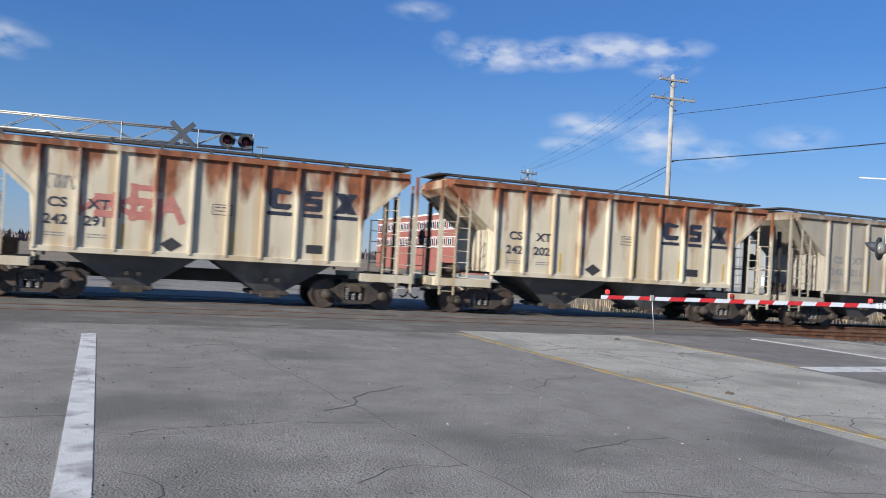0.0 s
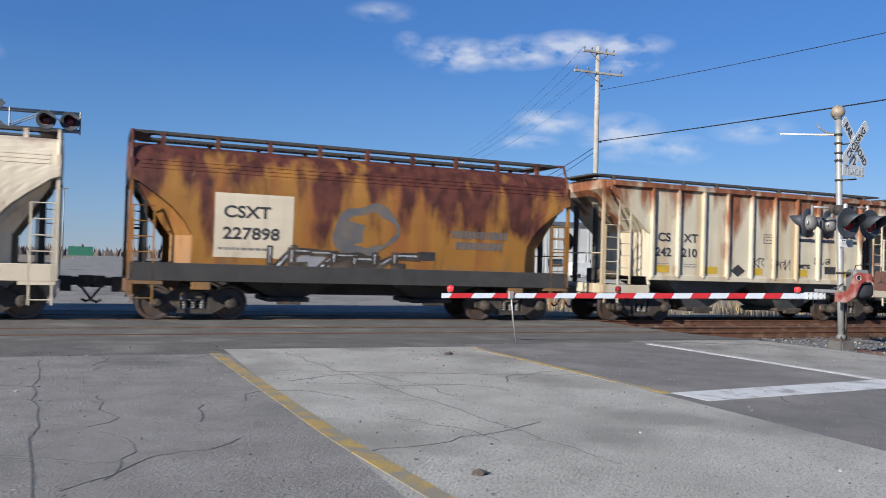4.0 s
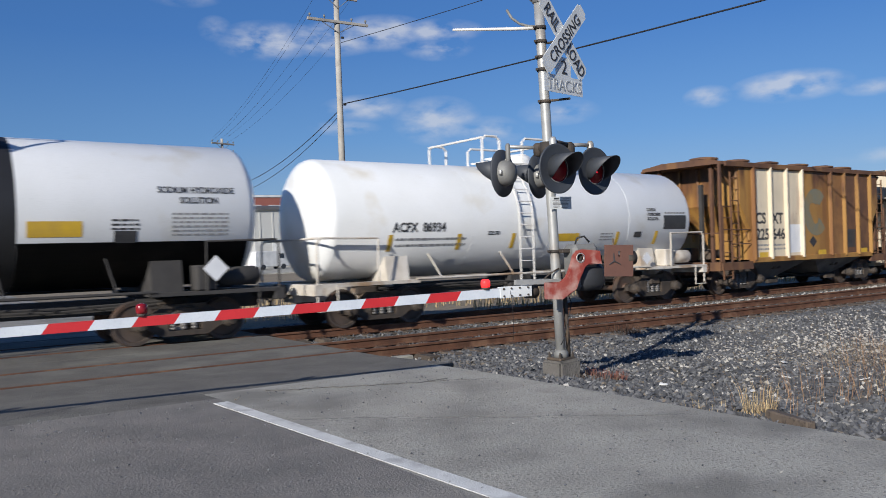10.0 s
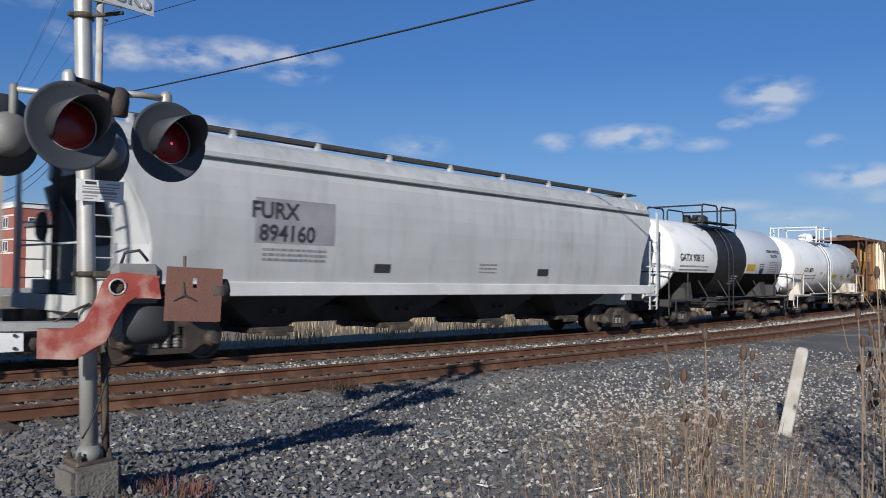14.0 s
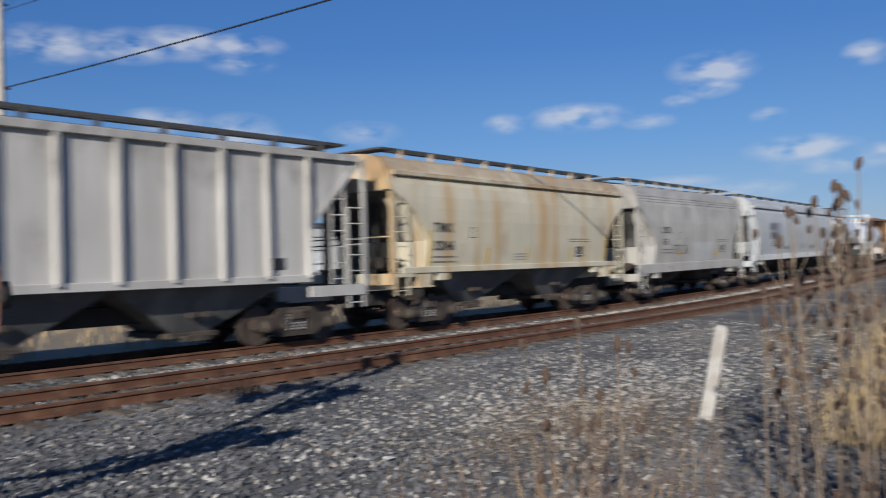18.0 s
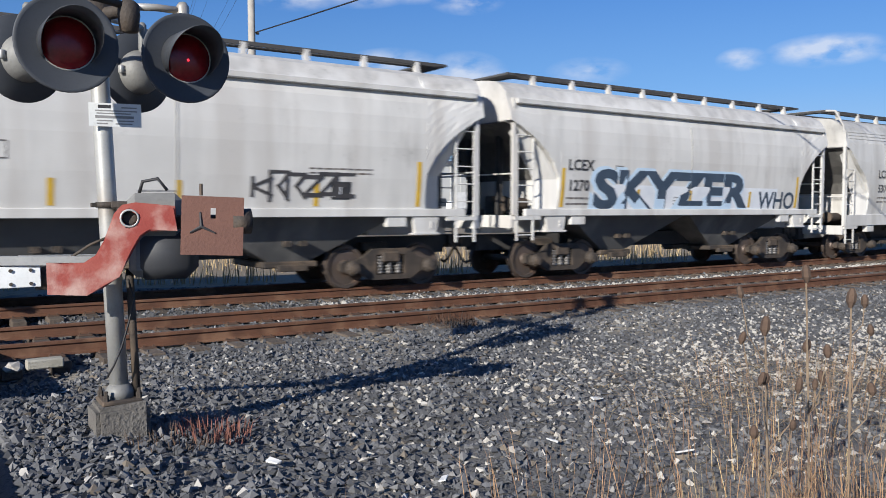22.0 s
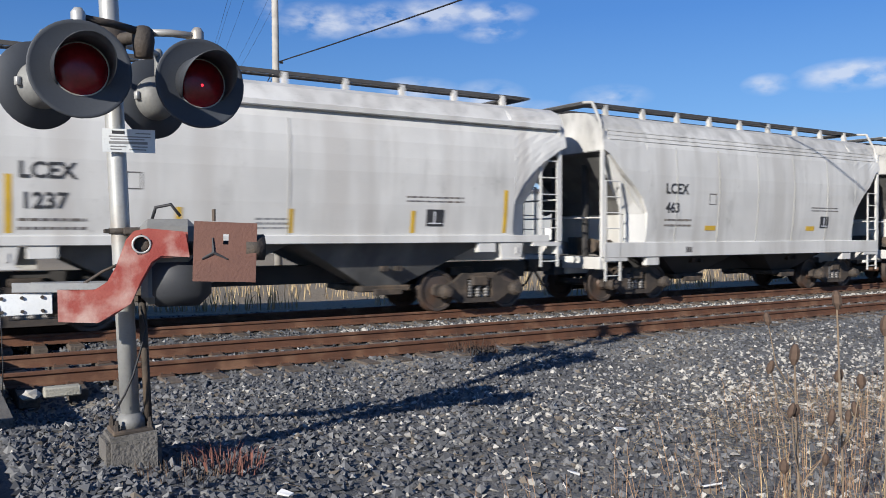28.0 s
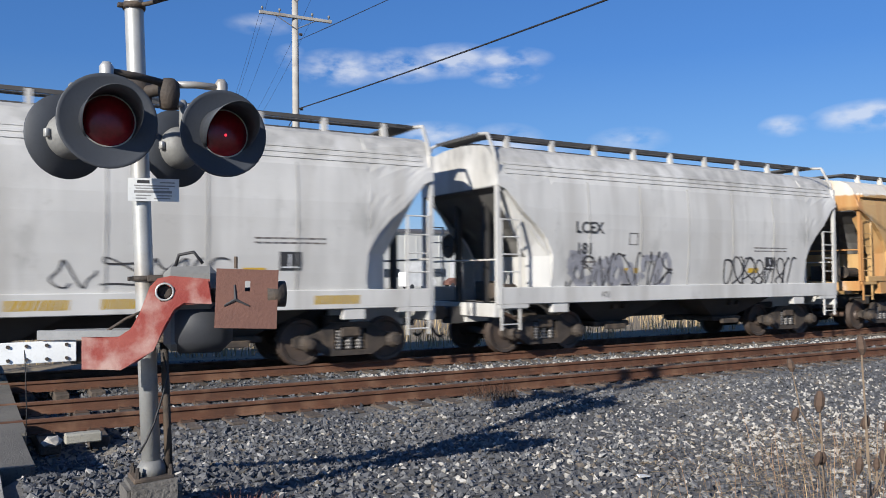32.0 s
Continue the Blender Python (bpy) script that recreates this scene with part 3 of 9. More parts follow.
def build_road():
    slab("road", ROAD_L, -12.42, -70.0, -4.6, M["asphalt"], "sun-bleached cracked grey asphalt road lane", 1.5)
    slab("road_median", -12.42, -8.1, -70.0, -3.95, M["concrete"], "pale worn road median between yellow lines", 1.5)
    slab("road_lane", -8.1, -4.18, -70.0, -3.5, M["lane_asphalt"], "grey asphalt approach lane with a stop line", 1.5)
    slab("road_shoulder", -4.18, ROAD_R, -70.0, -3.05, M["shoulder"], "pale cracked concrete road shoulder", 1.5)
    slab("road_far", ROAD_L, -2.0, 6.9, 420.0, M["asphalt"], "grey asphalt road running on beyond the tracks", 3.0)
    # patched asphalt up to the first rail
    slab("crossing_apron", ROAD_L, -12.42, -4.6, -0.85, M["dark_asphalt"], "dark patched asphalt beside the rails", 1.2)
    slab("crossing_apron", -12.42, -8.1, -3.95, -0.85, M["dark_asphalt"], "dark patched asphalt beside the rails", 1.2)
    slab("crossing_apron", -8.1, -4.18, -3.5, -0.85, M["dark_asphalt"], "dark patched asphalt beside the rails", 1.2)
    slab("crossing_apron", -4.18, ROAD_R + 0.26, -3.05, -0.85, M["dark_asphalt"], "dark patched asphalt beside the rails", 1.2)
    for base, u0, u1 in ((NEAR_Y, -1.55, -0.83), (NEAR_Y, -0.68, 0.68), (NEAR_Y, 0.83, 1.95), (FAR_Y, -1.96, -0.83), (FAR_Y, -0.68, 0.68), (FAR_Y, 0.83, 2.3)):
        bm = bmesh.new()
        x0, x1 = ROAD_L, ROAD_R + 0.32
        sweep(bm, [(u0, -0.3), (u1, -0.3), (u1, -0.012), (u0, -0.012)], base, 0.0, x0, x1, 1.0)
        structure("crossing_panel", bm, M["dark_asphalt"], "asphalt crossing panel between the rails", "road")
    marking("lane_line", [(-19.72, -6.3), (-19.3, -15.0), (-18.3, -40)], 0.22, M["white_line"], "worn white lane line")
    marking("centre_line", [(-12.62, -4.5), (-12.38, -10.6), (-12.0, -14.8), (-10.2, -40)], 0.16, M["yellow_line"], "worn yellow line along the median")
    marking("centre_line", [(-8.2, -4.25), (-7.99, -9.2)], 0.12, M["yellow_line"], "faded yellow line beside the approach lane")
    marking("edge_line", [(-4.25, -3.8), (-4.02, -8.4), (-3.84, -11), (-3.0, -40)], 0.16, M["white_line"], "white edge line")
    marking("stop_line", [(-4.08, -9.08), (-7.9, -9.47)], 0.6, M["white_line"], "broad white stop line", 0.003)
    rng = random.Random(5)
    for i in range(70):
        x, y = rng.uniform(-22, -1.5), rng.uniform(-20, -3.5)
        a = rng.choice((0.0, 1.57)) + rng.uniform(-0.5, 0.5)
        pts = [(x, y)]
        for k in range(rng.randint(4, 12)):
            a += rng.uniform(-0.7, 0.7)
            x, y = x + 0.22 * math.cos(a), y + 0.22 * math.sin(a)
            pts.append((x, y))
        if all(ROAD_L + 0.5 < p[0] < ROAD_R - 0.2 and p[1] < -3.4 for p in pts):
            marking("pavement_crack", pts, rng.uniform(0.008, 0.022), M["crack"], "dark crack in the road surface", 0.0025)
    for p0, p1 in (((-12.2, -6.5), (-8.3, -7.6)), ((-11.6, -4.4), (-10.6, -12.0)), ((-4.0, -5.2), (-1.2, -7.5)), ((-3.6, -3.4), (-1.2, -4.6)), ((-18, -4), (-16.5, -16)), ((-15, -5), (-14.2, -17))):
        n = 26
        rg = random.Random(p0[0])
        pts = [(p0[0] + (p1[0] - p0[0]) * i / n + rg.uniform(-0.05, 0.05), p0[1] + (p1[1] - p0[1]) * i / n + rg.uniform(-0.05, 0.05)) for i in range(n + 1)]
        marking("pavement_crack", pts, 0.013, M["crack"], "long dark crack in the road surface", 0.0025)


M["crack"] = material("crack_tar", (0.085, 0.082, 0.077), (0.12, 0.115, 0.106), 5, 0.95)

RAIL = [(-0.07, -0.17), (0.07, -0.17), (0.07, -0.158), (0.012, -0.14), (0.01, -0.05), (0.036, -0.038), (0.036, -0.006), (0.028, 0.0), (-0.028, 0.0), (-0.036, -0.006), (-0.036, -0.038), (-0.01, -0.05), (-0.012, -0.14), (-0.07, -0.158)]


def build_track(base, label):
    tr = thing("railroad_track", label, "railroad track", "the two tracks", "structure")
    for off in (-0.755, 0.755):
        bm = bmesh.new()
        sweep(bm, RAIL, base, off, -160, 70, 1.0)
        part("rail", bm, M["rail"], tr, "rust-brown steel rail")
        bm = bmesh.new()
        sweep(bm, RAIL, base, off, 70, 420, 10.0)
        part("rail", bm, M["rail"], tr, "rust-brown steel rail")
    rng = random.Random(int(base * 100))
    far = bmesh.new()
    shapes = []
    for k in range(4):
        bm = bmesh.new()
        w, ln = rng.uniform(0.1, 0.12), rng.uniform(1.24, 1.32)
        box(bm, -w, w, -ln, ln, -0.33, -0.172, 0.012)
        me = bpy.data.meshes.new("tie")
        bm.to_mesh(me)
        bm.free()
        me.materials.append(M["tie"])
        shapes.append(me)

    def plate_build(bm):
        box(bm, -0.09, 0.09, -0.17, 0.17, -0.176, -0.155, 0.006)
        for sx in (-0.06, 0.06):
            for sy in (-0.1, 0.1):
                box(bm, sx - 0.012, sx + 0.012, sy - 0.012, sy + 0.012, -0.156, -0.135)
    pl = cached("tie_plate", "tie_plate", M["plate"], plate_build)
    x = ROAD_R + 0.55
    n = 0
    while x < 330:
        a = math.atan(track_slope(x))
        m = Matrix.Translation((x, track_y(x, base), track_z(x))) @ Matrix.Rotation(a + rng.uniform(-0.02, 0.02), 4, "Z")
        if n < 95:
            t = part("tie", shapes[n % 4], None, tr)
            t.matrix_basis = m
            for off in (-0.755, 0.755):
                q = part("tie_plate", pl, None, t)
                q.matrix_basis = Matrix.Translation((0, off, 0))
        else:
            s = bmesh.new()
            c = [m @ Vector(v) for v in ((-0.11, -1.28, -0.172), (0.11, -1.28, -0.172), (0.11, 1.28, -0.172), (-0.11, 1.28, -0.172))]
            b = [v - Vector((0, 0, 0.1)) for v in c]
            s.free()
            vs = [far.verts.new(v) for v in c + b]
            for q in ((0, 1, 2, 3), (0, 4, 5, 1), (1, 5, 6, 2), (2, 6, 7, 3), (3, 7, 4, 0)):
                far.faces.new([vs[i] for i in q])
        x += 0.53 + rng.uniform(-0.03, 0.03)
        n += 1
    tagged(part("far_ties", far, M["tie"], tr), "rows of weathered wooden ties", "", "", "stuff")


def stones(name, count, region, size, mat, seed, label, floor=None):
    """Crushed stone lying loose on the ground: joined angular pebbles."""
    rng = np.random.default_rng(seed)
    base = np.array([(1, 0, 0), (-1, 0, 0), (0, 1, 0), (0, -1, 0), (0, 0, 1), (0, 0, -1)], float)
    tri = [(0, 2, 4), (2, 1, 4), (1, 3, 4), (3, 0, 4), (2, 0, 5), (1, 2, 5), (3, 1, 5), (0, 3, 5)]
    V, F = [], []
    for i in range(count):
        x, y = region(rng)
        s = size * rng.uniform(0.55, 1.5)
        v = base * rng.uniform(0.6, 1.15, (6, 1)) * (s, s * rng.uniform(0.6, 1), s * rng.uniform(0.45, 0.85)) + rng.normal(0, 0.2 * s, (6, 3))
        a, b = rng.uniform(0, 6.28), rng.uniform(-0.6, 0.6)
        ca, sa, cb, sb = math.cos(a), math.sin(a), math.cos(b), math.sin(b)
        R = np.array([(ca, -sa * cb, sa * sb), (sa, ca * cb, -ca * sb), (0, sb, cb)])
        v = v @ R.T + (x, y, (floor or ground_z)(x, y) + 0.25 * s)
        F += [(6 * i + p, 6 * i + q, 6 * i + r) for p, q, r in tri]
        V.append(v)
    me = bpy.data.meshes.new(name)
    me.from_pydata(np.concatenate(V).tolist(), [], F)
    me.materials.append(mat)
    return tagged(new(name, me), label, "gravel", "", "stuff")


def build_ballast():
    def near(rng):
        while True:
            x, y = ROAD_R + 0.15 + 24.0 * rng.uniform() ** 1.4, rng.uniform(-11.5, -0.95)
            if rng.uniform() < (1.15 - 0.03 * x) * (1 - smooth01(-8.6, -11.2, y)) * (1 - smooth01(16, 23, x)):
                return x, y + track_y(x, 0.0)

    def bed(rng):
        x = ROAD_R + 0.3 + 22 * rng.uniform() ** 1.5
        return x, rng.uniform(-1.3, 7.6) + track_y(x, 0.0)
    def grit(rng):
        return rng.uniform(ROAD_L, ROAD_R), -3.4 - 19 * rng.uniform() ** 1.2
    stones("road_grit", 5200, grit, 0.011, M["stone_mix"], 16, "fine grit and crumbs on the road", road_z)
    stones("ballast", 34000, near, 0.034, M["stone_mix"], 11, "loose grey crushed-stone ballast")
    stones("ballast", 15000, bed, 0.036, M["stone_mix"], 12, "grey ballast between the ties")

    def pale(rng):
        x = rng.uniform(1, 22)
        return x, rng.uniform(-7.5, -1.2) + track_y(x, 0.0)
    def strip(rng):
        x = 5 + 45 * rng.uniform() ** 1.3
        return x, 2.72 + rng.normal(0, 0.28) + track_y(x, 0.0)

    def dusty(rng):
        x, y = rng.normal(9.0, 3.0), rng.normal(-4.4, 1.2)
        return x, y + track_y(x, 0.0)
    stones("pale_gravel", 2600, strip, 0.04, M["stone_white"], 14, "strip of pale stones between the tracks")
    stones("pale_gravel", 2600, dusty, 0.032, M["stone_white"], 15, "pale limestone patch near the leaning post")
    stones("pale_gravel", 2600, pale, 0.03, M["stone_white"], 13, "scattered pale stones among the ballast")


def island_material(name, cols, rough=0.88):
    """Each loose piece takes its own tone."""
    mt = bpy.data.materials.new(name)
    mt.use_nodes = True
    nt = mt.node_tree
    N, L = nt.nodes.new, nt.links.new
    b = nt.nodes["Principled BSDF"]
    b.inputs["Roughness"].default_value = rough
    g = N("ShaderNodeNewGeometry")
    r = N("ShaderNodeValToRGB")
    r.color_ramp.interpolation = "CONSTANT"
    for i, (p, c) in enumerate(cols):
        e = r.color_ramp.elements[i] if i < 2 else r.color_ramp.elements.new(p)
        e.position, e.color = p, (*c, 1)
    L(g.outputs["Random Per Island"], r.inputs[0])
    L(r.outputs[0], b.inputs["Base Color"])
    return mt


M["stone_mix"] = island_material("mixed_grey_ballast", ((0.0, (0.062, 0.064, 0.069)), (0.3, (0.09, 0.092, 0.098)), (0.6, (0.124, 0.126, 0.131)), (0.84, (0.168, 0.167, 0.165)), (0.93, (0.14, 0.118, 0.094)), (0.985, (0.4, 0.385, 0.355))))

M["lane_asphalt"] = material("lane_asphalt", (0.205, 0.19, 0.17), (0.15, 0.14, 0.126), 2.0, 0.9, bump=0.6, fine=55, stain=(0.25, 0.232, 0.205), stain_amt=0.35, stain_scale=0.7)
build_ground()
build_road()


# ---- the freight train ----
WHEEL_R = 0.42


def side_frame_build(bm):
    o = [(-1.12, 0.5), (-0.98, 0.56), (-0.8, 0.55), (-0.62, 0.62), (-0.4, 0.78), (0.4, 0.78), (0.62, 0.62), (0.8, 0.55), (0.98, 0.56), (1.12, 0.5), (1.12, 0.36), (0.94, 0.3), (0.72, 0.32), (0.45, 0.16), (-0.45, 0.16), (-0.72, 0.32), (-0.94, 0.3), (-1.12, 0.36)]
    # ring plate with a window for the springs
    win = [(-0.32, 0.3), (-0.32, 0.62), (0.32, 0.62), (0.32, 0.3)]
    for y0, y1 in ((-0.06, 0.06),):
        prism(bm, [o[i] for i in (0, 1, 2, 3, 4)] + [(-0.32, 0.78), (-0.32, 0.16), o[14], o[15], o[16], o[17]], y0, y1)
        prism(bm, [o[i] for i in (5, 6, 7, 8, 9, 10, 11, 12, 13)] + [(0.32, 0.16), (0.32, 0.78)], y0, y1)
        prism(bm, [(-0.32, 0.78), (0.32, 0.78), (0.32, 0.66), (-0.32, 0.66)], y0, y1)
        prism(bm, [(-0.32, 0.26), (0.32, 0.26), (0.32, 0.16), (-0.32, 0.16)], y0, y1)
    for x in (-0.88, 0.88):
        revolve(bm, [(0, 0.0), (0, 0.15), (0.1, 0.15), (0.14, 0.11), (0.2, 0.1), (0.22, 0.0)], (x, -0.06, 0.42), (0, -1, 0), 12)


def spring_build(bm):
    prof = []
    for i in range(6):
        z = i * 0.062
        prof += [(z, 0.055), (z + 0.03, 0.085), (z + 0.055, 0.055)]
    revolve(bm, prof, (0, 0.0, 0.27), (0, 0, 1), 10)


def bolster_build(bm):
    box(bm, -0.2, 0.2, -1.12, 1.12, 0.5, 0.72, 0.03)
    box(bm, -0.3, 0.3, -0.4, 0.4, 0.7, 0.88, 0.02)
    for s in (-1, 1):
        box(bm, -0.75, 0.75, s * 0.32 - 0.05, s * 0.32 + 0.05, 0.3, 0.4)
        box(bm, s * 0.46 - 0.06, s * 0.46 + 0.06, -0.85, 0.85, 0.34, 0.46)


def wheelset_build(bm):
    tube(bm, [(0, -1.08, 0), (0, 1.08, 0)], 0.08, 10)
    for s in (-1, 1):
        prof = [(-0.075, 0.0), (-0.075, 0.13), (-0.03, 0.15), (-0.03, 0.34), (-0.06, 0.36), (-0.065, WHEEL_R), (0.06, WHEEL_R + 0.006), (0.065, WHEEL_R + 0.028), (0.09, WHEEL_R + 0.025), (0.092, 0.36), (0.02, 0.34), (0.02, 0.15), (0.06, 0.13), (0.06, 0.0)]
        prof = [(-d, r) for d, r in prof] if s < 0 else [(-(-d), r) for d, r in prof]
        revolve(bm, [(d if s > 0 else d, r) for d, r in prof], (0, s * 0.755, 0), (0, -1, 0), 28)


def add_truck(car, x):
    t = part("truck", cached("bolster", "truck", M["iron"], bolster_build), None, car, "grimy cast-iron truck")
    t.matrix_basis = Matrix.Translation((x, 0, 0))
    for s in (-1, 1):
        f = part("side_frame", cached("side_frame", "side_frame", M["iron"], side_frame_build), None, t)
        f.matrix_basis = Matrix.Translation((0, s * 1.02, 0)) @ Matrix.Rotation(0 if s < 0 else math.pi, 4, "Z")
        for x_ in (-0.21, 0.0, 0.21):
            g = part("spring", cached("spring", "spring", M["spring"], spring_build, True), None, t)
            g.matrix_basis = Matrix.Translation((x_, s * 1.0, 0))
    for dx in (-0.88, 0.88):
        w = part("wheelset", cached("wheelset", "wheelset", M["wheel"], wheelset_build), None, t, "rust-stained steel wheelset")
        w.matrix_basis = Matrix.Translation((dx, 0, WHEEL_R))
        WHEELS.append((w, dx))


def coupler_build(bm):
    box(bm, -0.55, 0.05, -0.1, 0.1, 0.76, 0.96, 0.03)
    prism(bm, [(0.0, -0.17), (0.22, -0.19), (0.34, -0.1), (0.3, -0.02), (0.16, 0.0), (0.2, 0.1), (0.32, 0.12), (0.26, 0.2), (0.0, 0.17)], 0.72, 1.0, "z")
    tube(bm, [(-0.1, -0.3, 0.86), (0.1, -0.32, 0.7), (0.3, -0.3, 0.42), (0.42, -0.28, 0.36), (0.52, -0.26, 0.42)], 0.03, 7)


def add_couplers(car, half, mat):
    for s in (-1, 1):
        c = part("coupler", cached("coupler", "coupler", M["iron"], coupler_build), None, car, "grimy knuckle coupler with air hose")
        c.matrix_basis = Matrix.Translation((s * (half - 0.3), 0, 0)) @ Matrix.Rotation(0 if s > 0 else math.pi, 4, "Z")


def ladder(car, x, y, z0, z1, mat, along="x", width=0.42, name="ladder"):
    bm = bmesh.new()
    dx, dy = (width / 2, 0) if along == "x" else (0, width / 2)
    for s in (-1, 1):
        box(bm, x + s * dx - 0.02, x + s * dx + 0.02, y + s * dy - 0.02, y + s * dy + 0.02, z0, z1)
    z = z0 + 0.12
    while z < z1:
        tube(bm, [(x - dx, y - dy, z), (x + dx, y + dy, z)], 0.014, 6)
        z += 0.36
    return part(name, bm, mat, car)


class Hopper:
    """Shape of a covered hopper's body: half width over height, and the lower outline of the side along the car."""

    def __init__(self, prof, under, roof):
        self.prof, self.under, self.roof = prof, under, roof

    def w(self, z):
        zs = [p[1] for p in self.prof]
        return float(np.interp(z, zs, [p[0] for p in self.prof]))

    def low(self, x):
        return float(np.interp(abs(x), [p[0] for p in self.under], [p[1] for p in self.under]))


def hopper_body(car, h, mat, name="body", label=""):
    top = h.prof[-1][1]
    xe = h.under[-1][0]
    xs = []
    for a, b in zip(h.under, h.under[1:]):
        n = max(1, int((b[0] - a[0]) / 0.45))
        xs += [a[0] + (b[0] - a[0]) * i / n for i in range(n)]
    xs.append(xe)
    xs = [-x for x in xs[::-1]] + xs[(1 if xs[0] == 0 else 0):]
    rings = []
    n = 9
    for x in xs:
        lo = h.low(x)
        zz = [lo + (top - lo) * i / n for i in range(n + 1)]
        r = [(x, -h.w(z), z) for z in zz]
        r += [(x, -w_, z_) for w_, z_ in h.roof]
        r += [(x, w_, z_) for w_, z_ in h.roof[::-1]]
        r += [(x, h.w(z), z) for z in zz[::-1]]
        rings.append(r)
    bm = bmesh.new()
    loft(bm, rings)
    me = part(name, bm, mat, car, label)
    return me


def on_side(h, x, z, lift=0.006):
    return (x, -(h.w(z) + lift), z)


def lettering(car, h, body, x, z, size, mat, squeeze=1.0, label="", bold=0.0, lift=0.0):
    src = text_mesh(body, size, squeeze, 0.004, bold or 0.05 * size)
    me = src.copy()
    for v in me.vertices:
        q = on_side(h, x + v.co.x, z + v.co.y, 0.004 + 0.004 * (v.co.z > 0) + lift)
        v.co = q
    me.materials.clear()
    me.materials.append(mat)
    return part("lettering", me, None, car, label)


def patch(car, h, x0, x1, z0, z1, mat, name="marking", lift=0.005, label=""):
    bm = bmesh.new()
    n = max(1, int((z1 - z0) / 0.06))
    rows = []
    for i in range(n + 1):
        z = z0 + (z1 - z0) * i / n
        rows.append([bm.verts.new(on_side(h, x, z, lift)) for x in (x0, x1)])
    back = [[bm.verts.new(on_side(h, v.co.x, v.co.z, 0.0)) for v in r] for r in rows]
    for a, b in zip(rows, rows[1:]):
        bm.faces.new((a[0], a[1], b[1], b[0]))
    for a, b, c, d in zip(rows, rows[1:], back, back[1:]):
        bm.faces.new((a[0], b[0], d[0], c[0]))
        bm.faces.new((a[1], c[1], d[1], b[1]))
    bm.faces.new((rows[0][0], back[0][0], back[0][1], rows[0][1]))
    bm.faces.new((rows[-1][0], rows[-1][1], back[-1][1], back[-1][0]))
    return part(name, bm, mat, car, label)


def bars(car, h, x, z, wd, n, gap=0.07, thick=0.03, mat=None, seed=1):
    """Stencilling too small to read: thin bars."""
    bm = bmesh.new()
    rng = random.Random(seed)
    for i in range(n):
        zz = z - i * gap
        xx = x
        while xx < x + wd:
            ln = rng.uniform(0.05, 0.16)
            e = min(xx + ln, x + wd)
            q = [on_side(h, a, b, 0.005) for a, b in ((xx, zz), (e, zz), (e, zz + thick), (xx, zz + thick))]
            bm.faces.new([bm.verts.new(p) for p in q])
            xx += ln + 0.03
    return tagged(part("stencil", bm, mat or M["faint"], car), "rows of small stencilled print", "", "", "stuff")


def scribble(car, h, x0, x1, z0, z1, mat, seed, strokes=5, width=0.045, label="spray-painted scrawl"):
    """Spray-paint strokes: looping bands of paint that fill a box on the side."""
    rng = random.Random(seed)
    for k in range(strokes):
        bm = bmesh.new()
        cx = x0 + (x1 - x0) * (k + 0.5) / strokes
        rx, rz = (x1 - x0) / strokes * rng.uniform(0.45, 0.75), (z1 - z0) * rng.uniform(0.35, 0.5)
        cz = (z0 + z1) / 2
        ph, f1, f2 = rng.uniform(0, 6.28), rng.choice((1, 2, 3)), rng.choice((1, 2))
        span = rng.uniform(3.5, 6.0)
        pts = []
        for i in range(27):
            a = ph + span * i / 26
            pts.append((cx + rx * math.cos(f1 * a) * (0.8 + 0.2 * math.sin(3 * a)), cz + rz * math.sin(f2 * a + 0.6 * math.cos(2 * a + ph))))
        vs = []
        for i, (x, z) in enumerate(pts):
            ax, az = pts[max(i - 1, 0)]
            bx, bz = pts[min(i + 1, 26)]
            d = math.hypot(bx - ax, bz - az) or 1
            nx, nz = -(bz - az) / d, (bx - ax) / d
            vs.append([bm.verts.new(on_side(h, x + nx * s * width / 2, z + nz * s * width / 2, 0.007 + 0.0006 * k)) for s in (-1, 1)])
        for a, b in zip(vs, vs[1:]):
            bm.faces.new((a[0], a[1], b[1], b[0]))
        part("graffiti", bm, mat, car, label)


def blob(car, h, cx, cz, rx, rz, mat, lift=0.006, lobes=3, label="", seed=0):
    """A filled rounded shape of paint on the side."""
    bm = bmesh.new()
    n = 40
    c = bm.verts.new(on_side(h, cx, cz, lift))
    vs = []
    for i in range(n):
        a = 2 * math.pi * i / n
        r = 1 + 0.16 * math.sin(lobes * a + seed) + 0.06 * math.sin(5 * a + 2 * seed)
        vs.append(bm.verts.new(on_side(h, cx + rx * r * math.cos(a), cz + rz * r * math.sin(a), lift)))
    for i in range(n):
        bm.faces.new((c, vs[i], vs[(i + 1) % n]))
    return part("graffiti", bm, mat, car, label)


